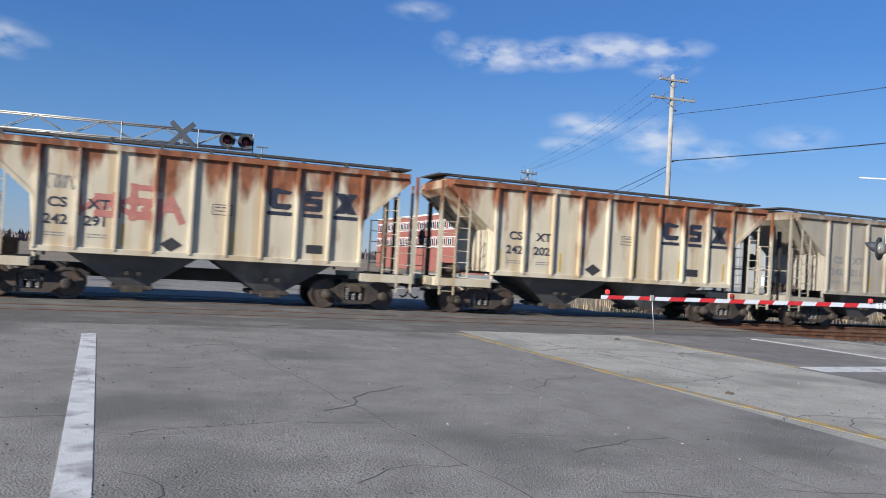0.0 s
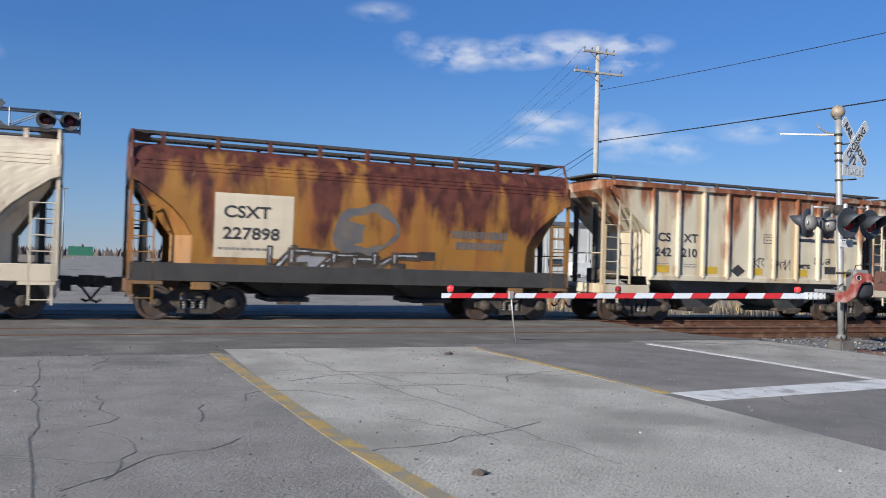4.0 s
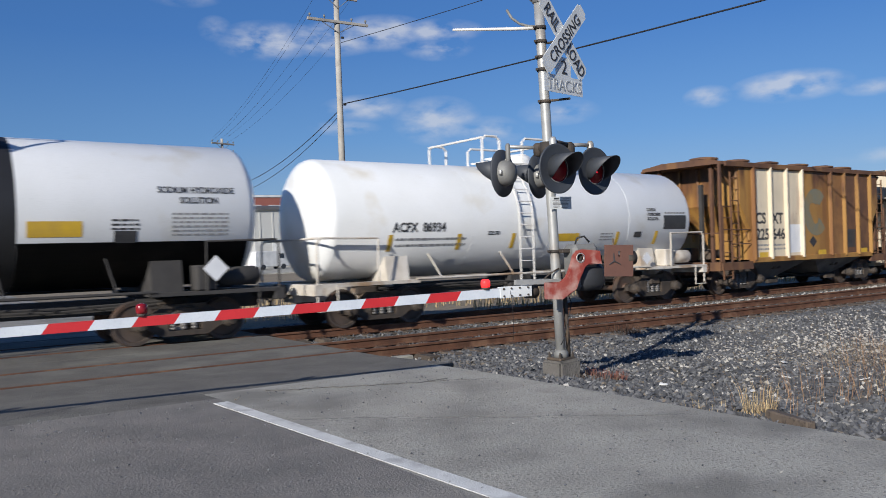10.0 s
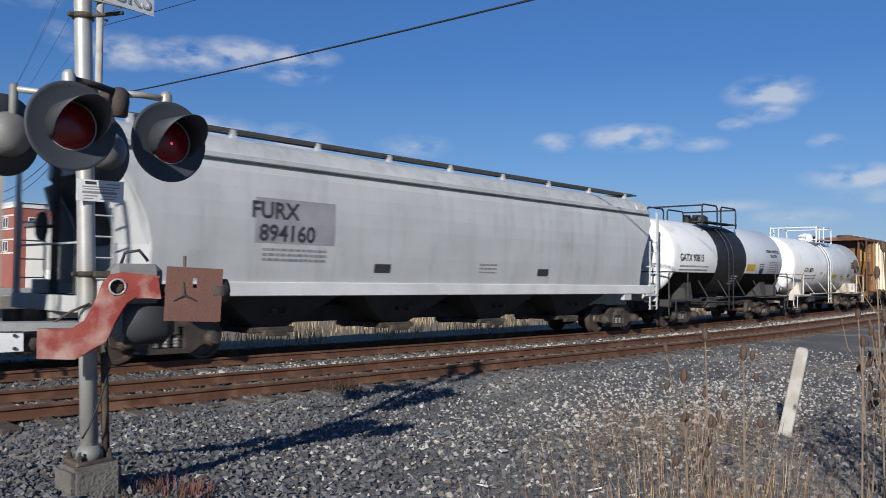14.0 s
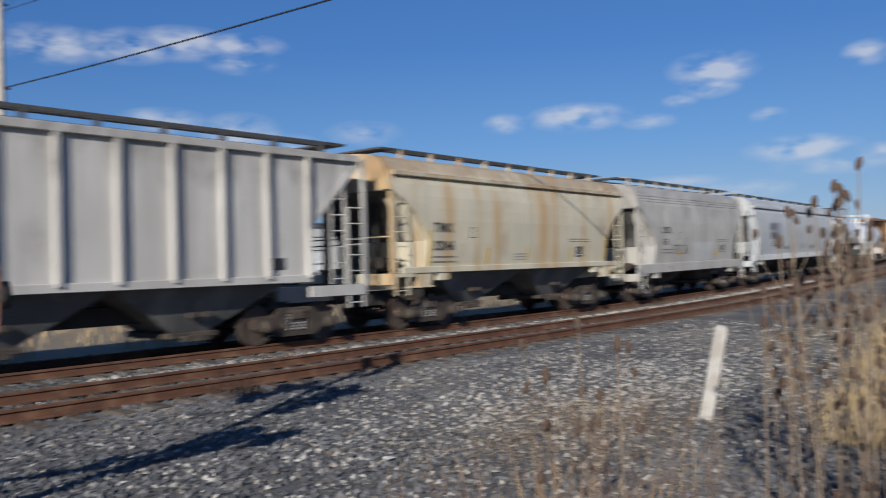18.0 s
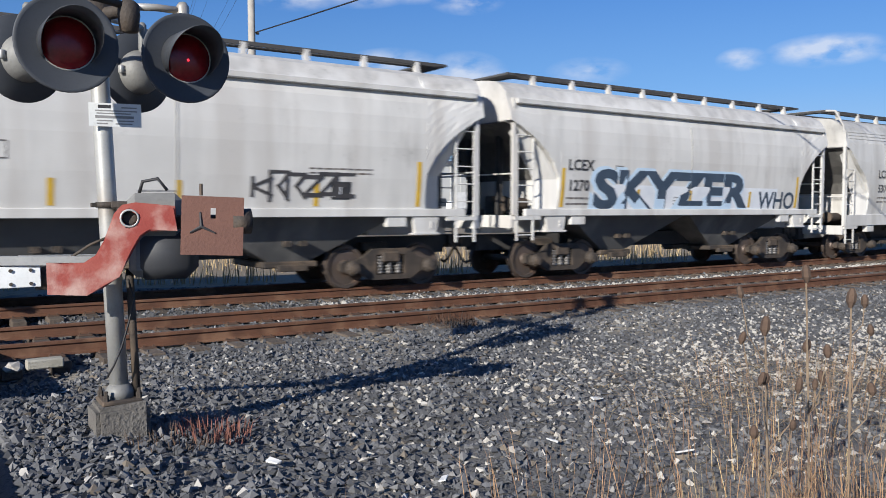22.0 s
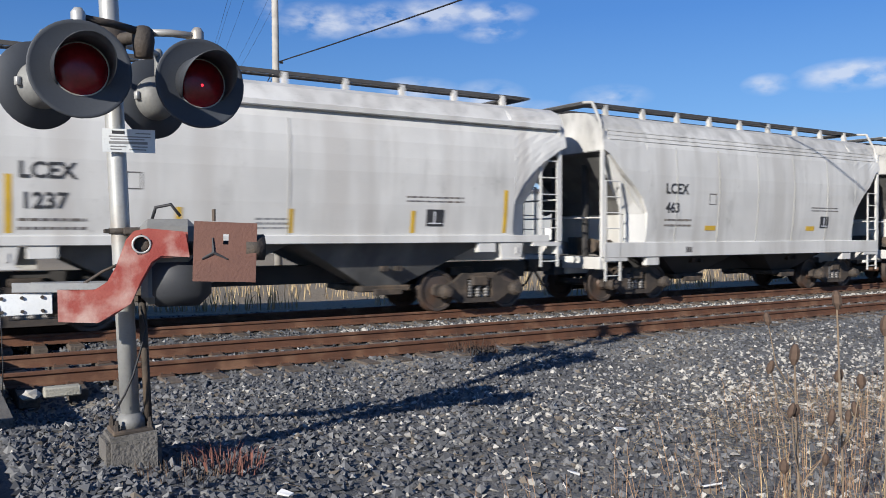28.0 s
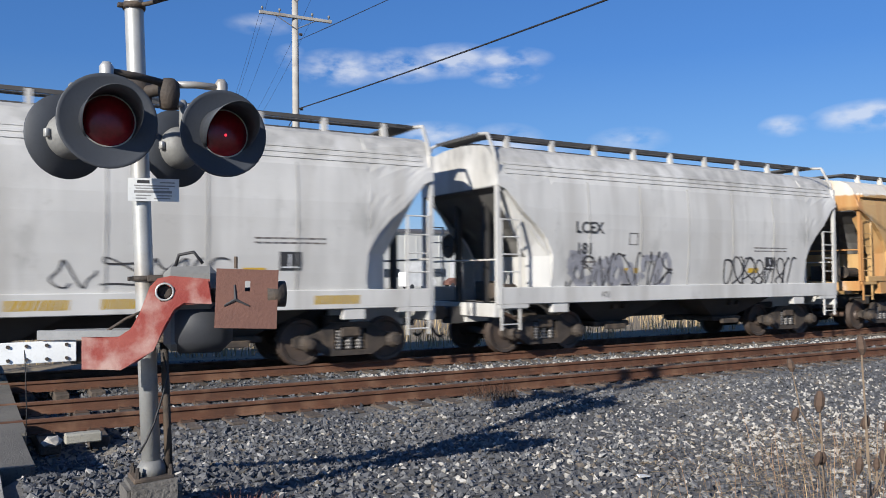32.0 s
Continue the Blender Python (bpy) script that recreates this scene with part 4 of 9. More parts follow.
def jagged(car, h, x0, x1, z0, z1, mat, seed, letters=5, width=0.1, label="angular spray-painted lettering"):
    """Spray-painted capitals: each letter a few straight overlapping strokes, leaning and uneven."""
    rng = random.Random(seed)
    step = (x1 - x0) / letters
    lift = 0.006
    for k in range(letters):
        bm = bmesh.new()
        a, e = x0 + k * step - 0.08 * step, x0 + (k + 1) * step
        b, t = z0 + rng.uniform(0, 0.25) * (z1 - z0), z1 - rng.uniform(0, 0.3) * (z1 - z0)
        m, c = (a + e) / 2 + rng.uniform(-0.15, 0.15) * step, (b + t) / 2
        shapes = ([(a, b), (m, t), (e, b)], [(a + 0.2 * step, c), (e - 0.2 * step, c)]), ([(a, t), (a, b), (e, t), (e, b)],), ([(a, b), (a, t), (e, t), (m, c), (e, b)],), ([(e, t), (a, t), (a, c), (e, c), (e, b), (a, b)],), ([(e, t), (a, t), (a, b), (e, b)], [(a, c), (m, c)]), ([(a, b), (a, t)], [(e, t), (a, c), (e, b)]), ([(a, t), (e, t), (a, b), (e, b)],)
        for line in rng.choice(shapes):
            for (px, pz), (qx, qz) in zip(line, line[1:]):
                d = math.hypot(qx - px, qz - pz) or 1
                ux, uz = (qx - px) / d, (qz - pz) / d
                w0, w1 = width * rng.uniform(0.35, 0.6), width * rng.uniform(0.35, 0.6)
                px, pz, qx, qz = px - ux * w0, pz - uz * w0, qx + ux * w1, qz + uz * w1
                n = 4
                rows = []
                for i in range(n + 1):
                    x, z, w = px + (qx - px) * i / n, pz + (qz - pz) * i / n, w0 + (w1 - w0) * i / n
                    rows.append([bm.verts.new(on_side(h, x - uz * w, z + ux * w, lift)), bm.verts.new(on_side(h, x + uz * w, z - ux * w, lift))])
                for r0, r1 in zip(rows, rows[1:]):
                    bm.faces.new((r0[0], r0[1], r1[1], r1[0]))
                lift += 0.0003
        part("graffiti", bm, mat, car, label)


def bubble(car, h, cx, cz, sx, sz, fill, line, halo):
    """Three rounded lobes that run together to a point below: halo, dark outline, fill and inner strokes."""
    ctl = ((-1.0, 0.35), (-0.86, 0.82), (-0.55, 0.95), (-0.3, 0.68), (-0.1, 0.88), (0.14, 0.8), (0.26, 0.46), (0.5, 0.62), (0.86, 0.5), (1.0, 0.05), (0.82, -0.45), (0.5, -0.8), (0.22, -0.98), (0.02, -0.72), (-0.2, -0.95), (-0.4, -0.6), (-0.72, -0.32), (-0.95, -0.02))
    n = len(ctl)
    loop = []
    for i in range(n):
        p0, p1, p2, p3 = (Vector(ctl[(i + j) % n]) for j in (-1, 0, 1, 2))
        for k in range(4):
            u = k / 4
            loop.append(0.5 * (2 * p1 + (p2 - p0) * u + (2 * p0 - 5 * p1 + 4 * p2 - p3) * u * u + (3 * p1 - p0 - 3 * p2 + p3) * u ** 3))
    for grow, mat, lift, label in ((1.13, halo, 0.005, "pink halo round the letters"), (1.0, line, 0.0065, "black outline of the letters"), (0.91, fill, 0.008, "rounded grey spray-painted letters")):
        bm = bmesh.new()
        rings = [[bm.verts.new(on_side(h, cx + sx * grow * q * p.x, cz + sz * grow * q * p.y, lift)) for p in loop] for q in (1.0, 0.66, 0.33)]
        for a, b in zip(rings, rings[1:]):
            for i in range(len(loop)):
                j = (i + 1) % len(loop)
                bm.faces.new((a[i], a[j], b[j], b[i]))
        bm.faces.new(rings[-1])
        part("graffiti", bm, mat, car, label)
    for pts in (((-0.5, 0.5), (-0.3, 0.1), (-0.12, 0.5), (0.0, -0.4)), ((0.3, 0.2), (0.2, -0.2), (0.35, -0.5), (0.55, 0.1)), ((-0.75, 0.3), (-0.55, 0.05))):
        bm = bmesh.new()
        for (px, pz), (qx, qz) in zip(pts, pts[1:]):
            px, pz, qx, qz = cx + sx * px, cz + sz * pz, cx + sx * qx, cz + sz * qz
            d = math.hypot(qx - px, qz - pz)
            ox, oz = -(qz - pz) / d * 0.02, (qx - px) / d * 0.02
            bm.faces.new([bm.verts.new(on_side(h, x, z, 0.0095)) for x, z in ((px + ox, pz + oz), (px - ox, pz - oz), (qx - ox, qz - oz), (qx + ox, qz + oz))])
        part("graffiti", bm, line, car, "black strokes inside the letters")


def logo_blocks(car, h, x, z, wd, ht, mat, gaps=()):
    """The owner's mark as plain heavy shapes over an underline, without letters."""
    bm = bmesh.new()

    def poly(pts):
        bm.faces.new([bm.verts.new(on_side(h, px, pz, 0.006)) for px, pz in pts])
    for i in range(3):
        if gaps:
            a, e = gaps[i]
        else:
            a = x + i * wd / 3 + 0.03
            e = x + (i + 1) * wd / 3 - 0.05
        w_ = e - a
        t, u = w_ * 0.36, ht * 0.27
        b0, b1 = z, z + ht
        cut = w_ * 0.18
        if i == 0:
            poly([(a, b0 + cut), (a + cut, b0), (a + t + 0.01, b0), (a + t + 0.01, b1), (a + cut, b1), (a, b1 - cut)])
            for lo, hi in ((b0, b0 + u), (b1 - u, b1)):
                poly([(a + t, lo), (e - cut * 0.6, lo), (e, (lo + hi) / 2), (e, hi if lo == b0 else lo + u * 0.3), (a + t, hi)])
        elif i == 1:
            for q in (0.0, 0.37, 0.74):
                poly([(a, b0 + ht * q), (e - cut * 0.5, b0 + ht * q), (e, b0 + ht * (q + 0.13)), (e, b0 + ht * (q + 0.26)), (a + cut * 0.5, b0 + ht * (q + 0.26)), (a, b0 + ht * (q + 0.13))])
            poly([(a, b0 + ht * 0.5), (a + t, b0 + ht * 0.5), (a + t, b0 + ht * 0.87), (a, b0 + ht * 0.87)])
            poly([(e - t, b0 + ht * 0.13), (e, b0 + ht * 0.13), (e, b0 + ht * 0.5), (e - t, b0 + ht * 0.5)])
        else:
            poly([(a, b0), (a + t * 1.25, b0), (e, b1), (e - t * 1.25, b1)])
            poly([(e - t * 1.25, b0), (e, b0), (a + t * 1.25, b1), (a, b1)])
        poly([(a - 0.03, z - ht * 0.3), (e + 0.03, z - ht * 0.3), (e + 0.03, z - ht * 0.12), (a - 0.03, z - ht * 0.12)])
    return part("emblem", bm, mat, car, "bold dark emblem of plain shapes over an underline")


def running_board(car, z_eave, z, half, mat, n=9, wide=0.86, rail=True):
    """Roof walk: a dark grating on either side of the hatches, on upright brackets."""
    for s in (-1, 1):
        bm = bmesh.new()
        box(bm, -half, half, min(s * wide, s * (wide - 0.05)), max(s * wide, s * (wide - 0.05)), z - 0.07, z)
        box(bm, -half, half, min(s * (wide - 0.42), s * (wide - 0.46)), max(s * (wide - 0.42), s * (wide - 0.46)), z - 0.05, z)
        x = -half
        while x < half:
            box(bm, x, x + 0.05, min(s * (wide - 0.05), s * (wide - 0.42)), max(s * (wide - 0.05), s * (wide - 0.42)), z - 0.03, z - 0.005)
            x += 0.12
        part("running_board", bm, M["board"], car, "dark grated roof walk")
    for i in range(n):
        x = -half + 0.5 + (2 * half - 1.0) * i / (n - 1)
        for s in (-1, 1):
            bm = bmesh.new()
            prism(bm, [(s * (wide - 0.08), z - 0.02), (s * (wide + 0.01), z - 0.02), (s * (wide + 0.08), z_eave - 0.02), (s * (wide - 0.06), z_eave - 0.02)], x - 0.05, x + 0.05, "x")
            part("bracket", bm, mat, car)
    for sx in (-1, 1):
        bm = bmesh.new()
        box(bm, sx * half - 0.25, sx * half + 0.25, -wide, wide, z - 0.05, z - 0.004)
        part("end_walk", bm, M["board"], car)


def hatches(car, z, xs, mat, r=0.36):
    for x in xs:
        bm = bmesh.new()
        revolve(bm, [(0.0, r * 1.05), (0.12, r * 1.05), (0.12, r * 1.12), (0.17, r * 1.1), (0.2, r * 0.7), (0.21, 0.0)], (x, 0, z), (0, 0, 1), 16)
        part("roof_hatch", bm, mat, car)


def hopper_bays(car, z_top, bays, mat, half_w=1.35, z_bot=0.38, span=3.4, outlet=True):
    for x in bays:
        bm = bmesh.new()
        a = [(x - span / 2, -half_w, z_top), (x + span / 2, -half_w, z_top), (x + span / 2, half_w, z_top), (x - span / 2, half_w, z_top)]
        b = [(x - 0.42, -0.75, z_bot + 0.12), (x + 0.42, -0.75, z_bot + 0.12), (x + 0.42, 0.75, z_bot + 0.12), (x - 0.42, 0.75, z_bot + 0.12)]
        loft(bm, [a, b])
        bay = part("hopper_bay", bm, mat, car, "sloping discharge hopper")
        bm = bmesh.new()
        box(bm, x - 0.55, x + 0.55, -0.85, 0.85, z_bot, z_bot + 0.12, 0.02)
        for s in (-1, 1):
            box(bm, x - 0.3, x + 0.3, s * 0.92 - 0.06, s * 0.92 + 0.06, z_bot - 0.06, z_bot + 0.06, 0.01)
            box(bm, x - 0.22, x - 0.1, s * (half_w * 0.78) - 0.08, s * (half_w * 0.78) + 0.08, z_bot + 0.42, z_bot + 0.52)
            box(bm, x + 0.1, x + 0.22, s * (half_w * 0.78) - 0.08, s * (half_w * 0.78) + 0.08, z_bot + 0.42, z_bot + 0.52)
        part("outlet_gate", bm, M["iron"], bay)


def end_gear(car, half, xi, z_deck, z_top, mat, w=1.5, post_z=None, struts=True, brake=True):
    """End platforms, corner posts, ladders, end struts and brake gear at both ends."""
    post_z = post_z or z_top
    for s in (-1, 1):
        xo = s * (half - 0.42)
        bm = bmesh.new()
        box(bm, min(xo, s * xi), max(xo, s * xi), -0.3, 0.3, z_deck - 0.42, z_deck - 0.06)
        box(bm, xo - 0.08, xo + 0.08, -w, w, z_deck - 0.28, z_deck, 0.01)
        for q in (-1, 1):
            x_in = s * xi if struts else xo - s * 0.75
            box(bm, min(xo, x_in), max(xo, x_in), q * w - 0.05, q * w + 0.05, z_deck - (0.26 if struts else 0.1), z_deck - 0.02)
        part("end_sill", bm, mat, car)
        for k in range(7):
            slat = part("platform_slat", cached("platform_slat", "platform_slat", M["under"], lambda b: box(b, -0.325, 0.325, -0.04, 0.04, -0.03, -0.004)), None, car)
            slat.location = (xo - s * 0.425, -w + 0.15 + k * (2 * w - 0.3) / 6, z_deck)
        for q in (-1, 1):
            bm = bmesh.new()
            box(bm, xo - 0.04, xo + 0.04, q * w - 0.04, q * w + 0.04, z_deck, post_z)
            part("corner_post", bm, mat, car)
            ladder(car, xo - s * 0.3, q * (w + 0.03), z_deck - 0.55, z_deck + 1.75, mat, "x", 0.46)
            if q < 0 and struts:
                ladder(car, xo - s * 0.78, q * (w - 0.02), z_deck, post_z - 0.25, mat, "x", 0.4)
            if not struts:
                continue
            bm = bmesh.new()
            tube(bm, [(s * (xi - 0.1), q * (w - 0.12), z_deck), (s * (xi + 0.1), q * (w - 0.25), (z_deck + z_top) / 2 + 0.5), (xo - s * 0.25, q * (w - 0.3), z_top - 0.1)], 0.05, 6)
            part("end_strut", bm, mat, car)
        for y in (-0.55, 0.55):
            bm = bmesh.new()
            box(bm, xo - s * 0.35 - 0.06, xo - s * 0.35 + 0.06, y - 0.06, y + 0.06, z_deck, z_top - 0.6)
            part("end_brace", bm, M["under"], car)
        bm = bmesh.new()
        tube(bm, [(xo, -w, z_deck + 0.9), (xo, w, z_deck + 0.9)], 0.02, 6)
        part("grab_rail", bm, mat, car)
        if brake and s < 0:
            bm = bmesh.new()
            revolve(bm, [(0, 0.0), (0.0, 0.05), (0.03, 0.05), (0.03, 0.22), (0.0, 0.26), (0.04, 0.28), (0.07, 0.25), (0.05, 0.2), (0.05, 0.0)], (xo - s * 0.15, 0.6, z_deck + 1.25), (s, 0, 0), 18)
            tube(bm, [(xo - s * 0.3, 0.6, z_deck + 1.25), (xo, 0.6, z_deck + 1.25)], 0.03, 6)
            part("brake_wheel", bm, M["iron"], car)
            bm = bmesh.new()
            revolve(bm, [(0, 0), (0, 0.14), (0.55, 0.14), (0.55, 0.17), (0.6, 0.17), (0.6, 0)], (xo - s * 0.95, -0.75, z_deck + 0.25), (s * 1.0, 0, 0), 14)
            part("brake_cylinder", bm, M["iron"], car)
            bm = bmesh.new()
            box(bm, xo - s * 1.0 - 0.2, xo - s * 1.0 + 0.2, 0.2, 0.6, z_deck, z_deck + 0.45, 0.03)
            part("brake_valve", bm, M["iron"], car)


def ribs(car, h, xs, z0, z1, mat, depth=0.09, wd=0.09):
    for x in xs:
        bm = bmesh.new()
        zz = [z0 + (z1 - z0) * i / 4 for i in range(5)]
        rings = [[(x - wd / 2, -h.w(z), z), (x - wd / 2 * 0.7, -h.w(z) - depth, z), (x + wd / 2 * 0.7, -h.w(z) - depth, z), (x + wd / 2, -h.w(z), z)] for z in zz]
        loft(bm, rings)
        part("side_rib", bm, mat, car)
        bm = bmesh.new()
        loft(bm, [[(p[0], -p[1], p[2]) for p in r[::-1]] for r in rings])
        part("side_rib", bm, mat, car)


def centre_sill(car, half, z0=0.62, z1=0.98):
    bm = bmesh.new()
    box(bm, -half + 0.45, half - 0.45, -0.2, 0.2, z0, z1)
    part("centre_sill", bm, M["under"], car)


def ribbed_hopper(label, L, body_mat, panel, spec):
    """Straight-sided covered hopper with vertical posts."""
    car = thing("hopper_car", label, "hopper car", "cars of the freight train")
    half = L / 2
    k = L / 13.1
    zt, z0, zk = spec.get("eave", 4.12), spec.get("low", 1.36), spec.get("knee", 2.7)
    xl, xt = spec.get("xl", 4.45) * k, spec.get("xt", 5.85) * k
    boxed = spec.get("boxed", False)
    under = [(0.0, z0), (xl, z0), (xl + 0.02, 1.95), (xl + 0.62, 2.85), (xl + 0.64, zt - 0.1)] if boxed else [(0.0, z0), (xl, z0), (xl + 0.02, zk), (xt, zt - 0.15)]
    h = Hopper([(1.5, z0), (1.5, zt)], under, [(1.42, zt + 0.06), (0.7, zt + 0.17), (0.0, zt + 0.19)])
    hopper_body(car, h, body_mat, "body", spec.get("body_label", ""))
    for a, b in ((-1.6, -1.46), (1.46, 1.6)):
        bm = bmesh.new()
        box(bm, -xt, xt, a, b, zt - 0.1, zt + 0.06, 0.015)
        part("top_rail", bm, spec.get("trim", body_mat), car)
    for a, b in ((-1.57, -1.4), (1.4, 1.57)):
        bm = bmesh.new()
        box(bm, -xl, xl, a, b, z0 - 0.1, z0 + 0.06, 0.01)
        part("side_sill", bm, body_mat, car)
    nr = spec.get("ribs", 10)
    span = xl * 0.985
    pale = spec.get("pale_ribs", ())
    for use, mt in ((lambda i: i not in pale, body_mat), (lambda i: i in pale, spec.get("pale_mat", body_mat))):
        ribs(car, h, [-span + 2 * span * i / (nr - 1) for i in range(nr) if i not in spec.get("skip", ()) and use(i)], z0, zt - 0.05, mt, spec.get("rib_depth", 0.1), 0.1)
    if boxed:
        for s in (-1, 1):
            bm = bmesh.new()
            x0, x1 = sorted((s * (xl + 0.5), s * (xt + 0.15)))
            prism(bm, [(-1.56, zt - 0.05), (-1.5, zt + 0.07), (-0.7, zt + 0.18), (0.7, zt + 0.18), (1.5, zt + 0.07), (1.56, zt - 0.05), (1.3, zt - 0.02), (-1.3, zt - 0.02)], x0, x1, "x")
            part("roof_overhang", bm, spec["end_mat"], car, "rusty roof overhang above the end platform")
            for y in (-1.42, -0.7, 0.0, 0.7, 1.42):
                bm = bmesh.new()
                tube(bm, [(s * (xl + 0.05), y, 1.7), (s * (xl + 0.08), y, 1.98), (s * (xl + 0.66), y, 2.86), (s * (xl + 0.68), y, zt - 0.06)], 0.05, 6)
                part("end_rib", bm, body_mat, car)
            for y in (-1.0, 1.0):
                bm = bmesh.new()
                box(bm, s * (xt - 0.1) - 0.05, s * (xt - 0.1) + 0.05, y - 0.05, y + 0.05, 1.05, zt - 0.02)
                part("end_post", bm, spec["end_mat"], car)
            bm = bmesh.new()
            tube(bm, [(s * (xl + 0.1), -1.5, 2.05), (s * (xt - 0.3), -1.52, 2.05)], 0.018, 6)
            tube(bm, [(s * (xl + 0.1), -1.5, 1.6), (s * (xt - 0.3), -1.52, 1.6)], 0.018, 6)
            part("side_handrail", bm, spec["end_mat"], car)
    # post along the sloping end of the side
    for s in (-1, 1):
        for q in (() if boxed else (-1, 1)):
            bm = bmesh.new()
            prism(bm, [(s * xl, zk - 0.06), (s * (xl + 0.02), zk + 0.1), (s * xt, zt - 0.05), (s * (xt + 0.05), zt - 0.2)], q * 1.42, q * 1.52)
            part("slope_post", bm, body_mat, car)
    centre_sill(car, half)
    hopper_bays(car, z0 - 0.05, spec.get("bays", (-1.9, 1.9)), M["hopper_grey"], 1.36, 0.3, spec.get("span", 3.5))
    end_gear(car, half, xl, spec.get("deck", 1.12), zt, spec.get("end_mat", body_mat), 1.48)
    running_board(car, zt + 0.05, spec.get("board", 4.42), xt + 0.02, M["board"], 9) if spec.get("walk", True) else None
    if not spec.get("walk", True):
        hatches(car, zt + 0.17, (-4.2, -2.4, -0.6, 1.4, 3.2, 4.6), spec.get("trim", body_mat), 0.42)
    add_couplers(car, half, M["iron"])
    for s in (-1, 1):
        add_truck(car, s * (half - 2.1))
    return car, h


def rounded_hopper(label, L, body_mat, spec):
    """Centre-flow covered hopper: bowed sides, teardrop ends, side sill plate."""
    car = thing("hopper_car", label, "hopper car", "cars of the freight train")
    half = L / 2
    k = L / 14.0
    e = spec.get("e", 4.32 if spec.get("bands", True) else 4.72)
    sc = spec.get("steep", 1.0)
    g = half - 6.48
    zt, z0 = spec.get("eave", 4.28), spec.get("sill_top", 1.38)
    zb = spec.get("sill_bot", 1.05)
    h = Hopper([(1.48, z0), (1.55, z0 + 0.5), (1.6, z0 + 1.2), (1.6, z0 + 1.7), (1.54, zt - 0.62), (1.5, zt - 0.5), (1.38, zt - 0.16), (1.22, zt)],
               [(0.0, z0), (e + g, z0), (e + g + 0.02, z0 + 0.72), (e + g + 0.2 * sc, z0 + 1.05), (e + g + 0.45 * sc, z0 + 1.32), (e + g + 0.78 * sc, z0 + 1.58), (e + g + 1.22 * sc, zt - 0.86), (e + g + 1.42 * sc, zt - 0.78), (e + g + 1.42 * sc + 0.02, zt - 0.4)],
               [(1.0, zt + 0.1), (0.5, zt + 0.17), (0.0, zt + 0.19)])
    hopper_body(car, h, body_mat, "body", spec.get("body_label", ""))
    if spec.get("bands", True):
        for dz in (0.3, 0.4, 0.5):
            z = zt - dz
            for q in (-1, 1):
                bm = bmesh.new()
                w0, w1 = h.w(z - 0.02) + 0.014, h.w(z + 0.02) + 0.014
                prism(bm, [(q * h.w(z - 0.03), z - 0.03), (q * w0, z - 0.02), (q * w1, z + 0.02), (q * h.w(z + 0.03), z + 0.03)], -e - g - 1.2 * sc, e + g + 1.2 * sc, "x")
                part("roof_bead", bm, body_mat, car)
    else:
        for q in (-1, 1):
            bm = bmesh.new()
            box(bm, -e - g - 1.25 * sc, e + g + 1.25 * sc, min(q * 1.42, q * 1.575), max(q * 1.42, q * 1.575), zt - 0.42, zt - 0.3, 0.015)
            part("top_rail", bm, body_mat, car)
    # seams between the side sheets, coloured dark for the shade of the bulges
    for x in spec.get("seams", (-3.6, -1.9, -0.2, 1.5, 3.2)):
        bm = bmesh.new()
        zz = [z0 + (zt - 0.6 - z0) * i / 6 for i in range(7)]
        loft(bm, [[(x * k - 0.012, -h.w(z) + 0.01, z), (x * k - 0.006, -h.w(z) - 0.012, z), (x * k + 0.006, -h.w(z) - 0.012, z), (x * k + 0.012, -h.w(z) + 0.01, z)] for z in zz])
        part("side_seam", bm, M["seam"], car)
    for q in (-1, 1):
        bm = bmesh.new()
        box(bm, -half + 0.78, half - 0.78, min(q * 1.44, q * 1.53), max(q * 1.44, q * 1.53), zb, z0 + 0.02, 0.012)
        part("side_sill", bm, spec.get("sill_mat", body_mat), car, spec.get("sill_label", ""))
    # jacking pads
    for s in (-1, 1):
        bm = bmesh.new()
        box(bm, s * (half - 2.4) - 0.22, s * (half - 2.4) + 0.22, -1.5, -1.36, zb - 0.2, zb + 0.02, 0.01)
        part("jacking_pad", bm, body_mat, car)
    # plates that close the corner between the side and the slope sheet
    for s in (-1, 1):
        for q in (-1, 1):
            bm = bmesh.new()
            loft(bm, [[(s * (e + g + dx + t_), q * y, z) for dx, y, t_ in ((0.0, 1.49, 0.0), (0.46, 1.24, 0.0), (0.46, 1.24, 0.025), (0.0, 1.49, 0.025))] for z in (z0 - 0.05, z0 + 0.68)])
            part("end_gusset", bm, body_mat, car, "pale gusset plate at the body's end")
            bm = bmesh.new()
            pts = [(0.03, 1.49, z0 + 0.7), (0.49, 1.24, z0 + 0.7), (0.5 + 0.7 * sc, 1.24, zt - 1.0), (1.22 * sc, 1.49, zt - 0.88), (0.8 * sc, 1.49, z0 + 1.56), (0.47 * sc, 1.49, z0 + 1.3), (0.22 * sc, 1.49, z0 + 1.03)]
            f0 = [bm.verts.new((s * (e + g + x_), q * y_, z_)) for x_, y_, z_ in pts]
            f1 = [bm.verts.new((s * (e + g + x_ + 0.02), q * (y_ - 0.01), z_ - 0.02)) for x_, y_, z_ in pts]
            bm.faces.new(f0)
            bm.faces.new(f1[::-1])
            for i_ in range(len(pts)):
                bm.faces.new((f0[i_], f1[i_], f1[(i_ + 1) % len(pts)], f0[(i_ + 1) % len(pts)]))
            part("slope_gusset", bm, body_mat, car)
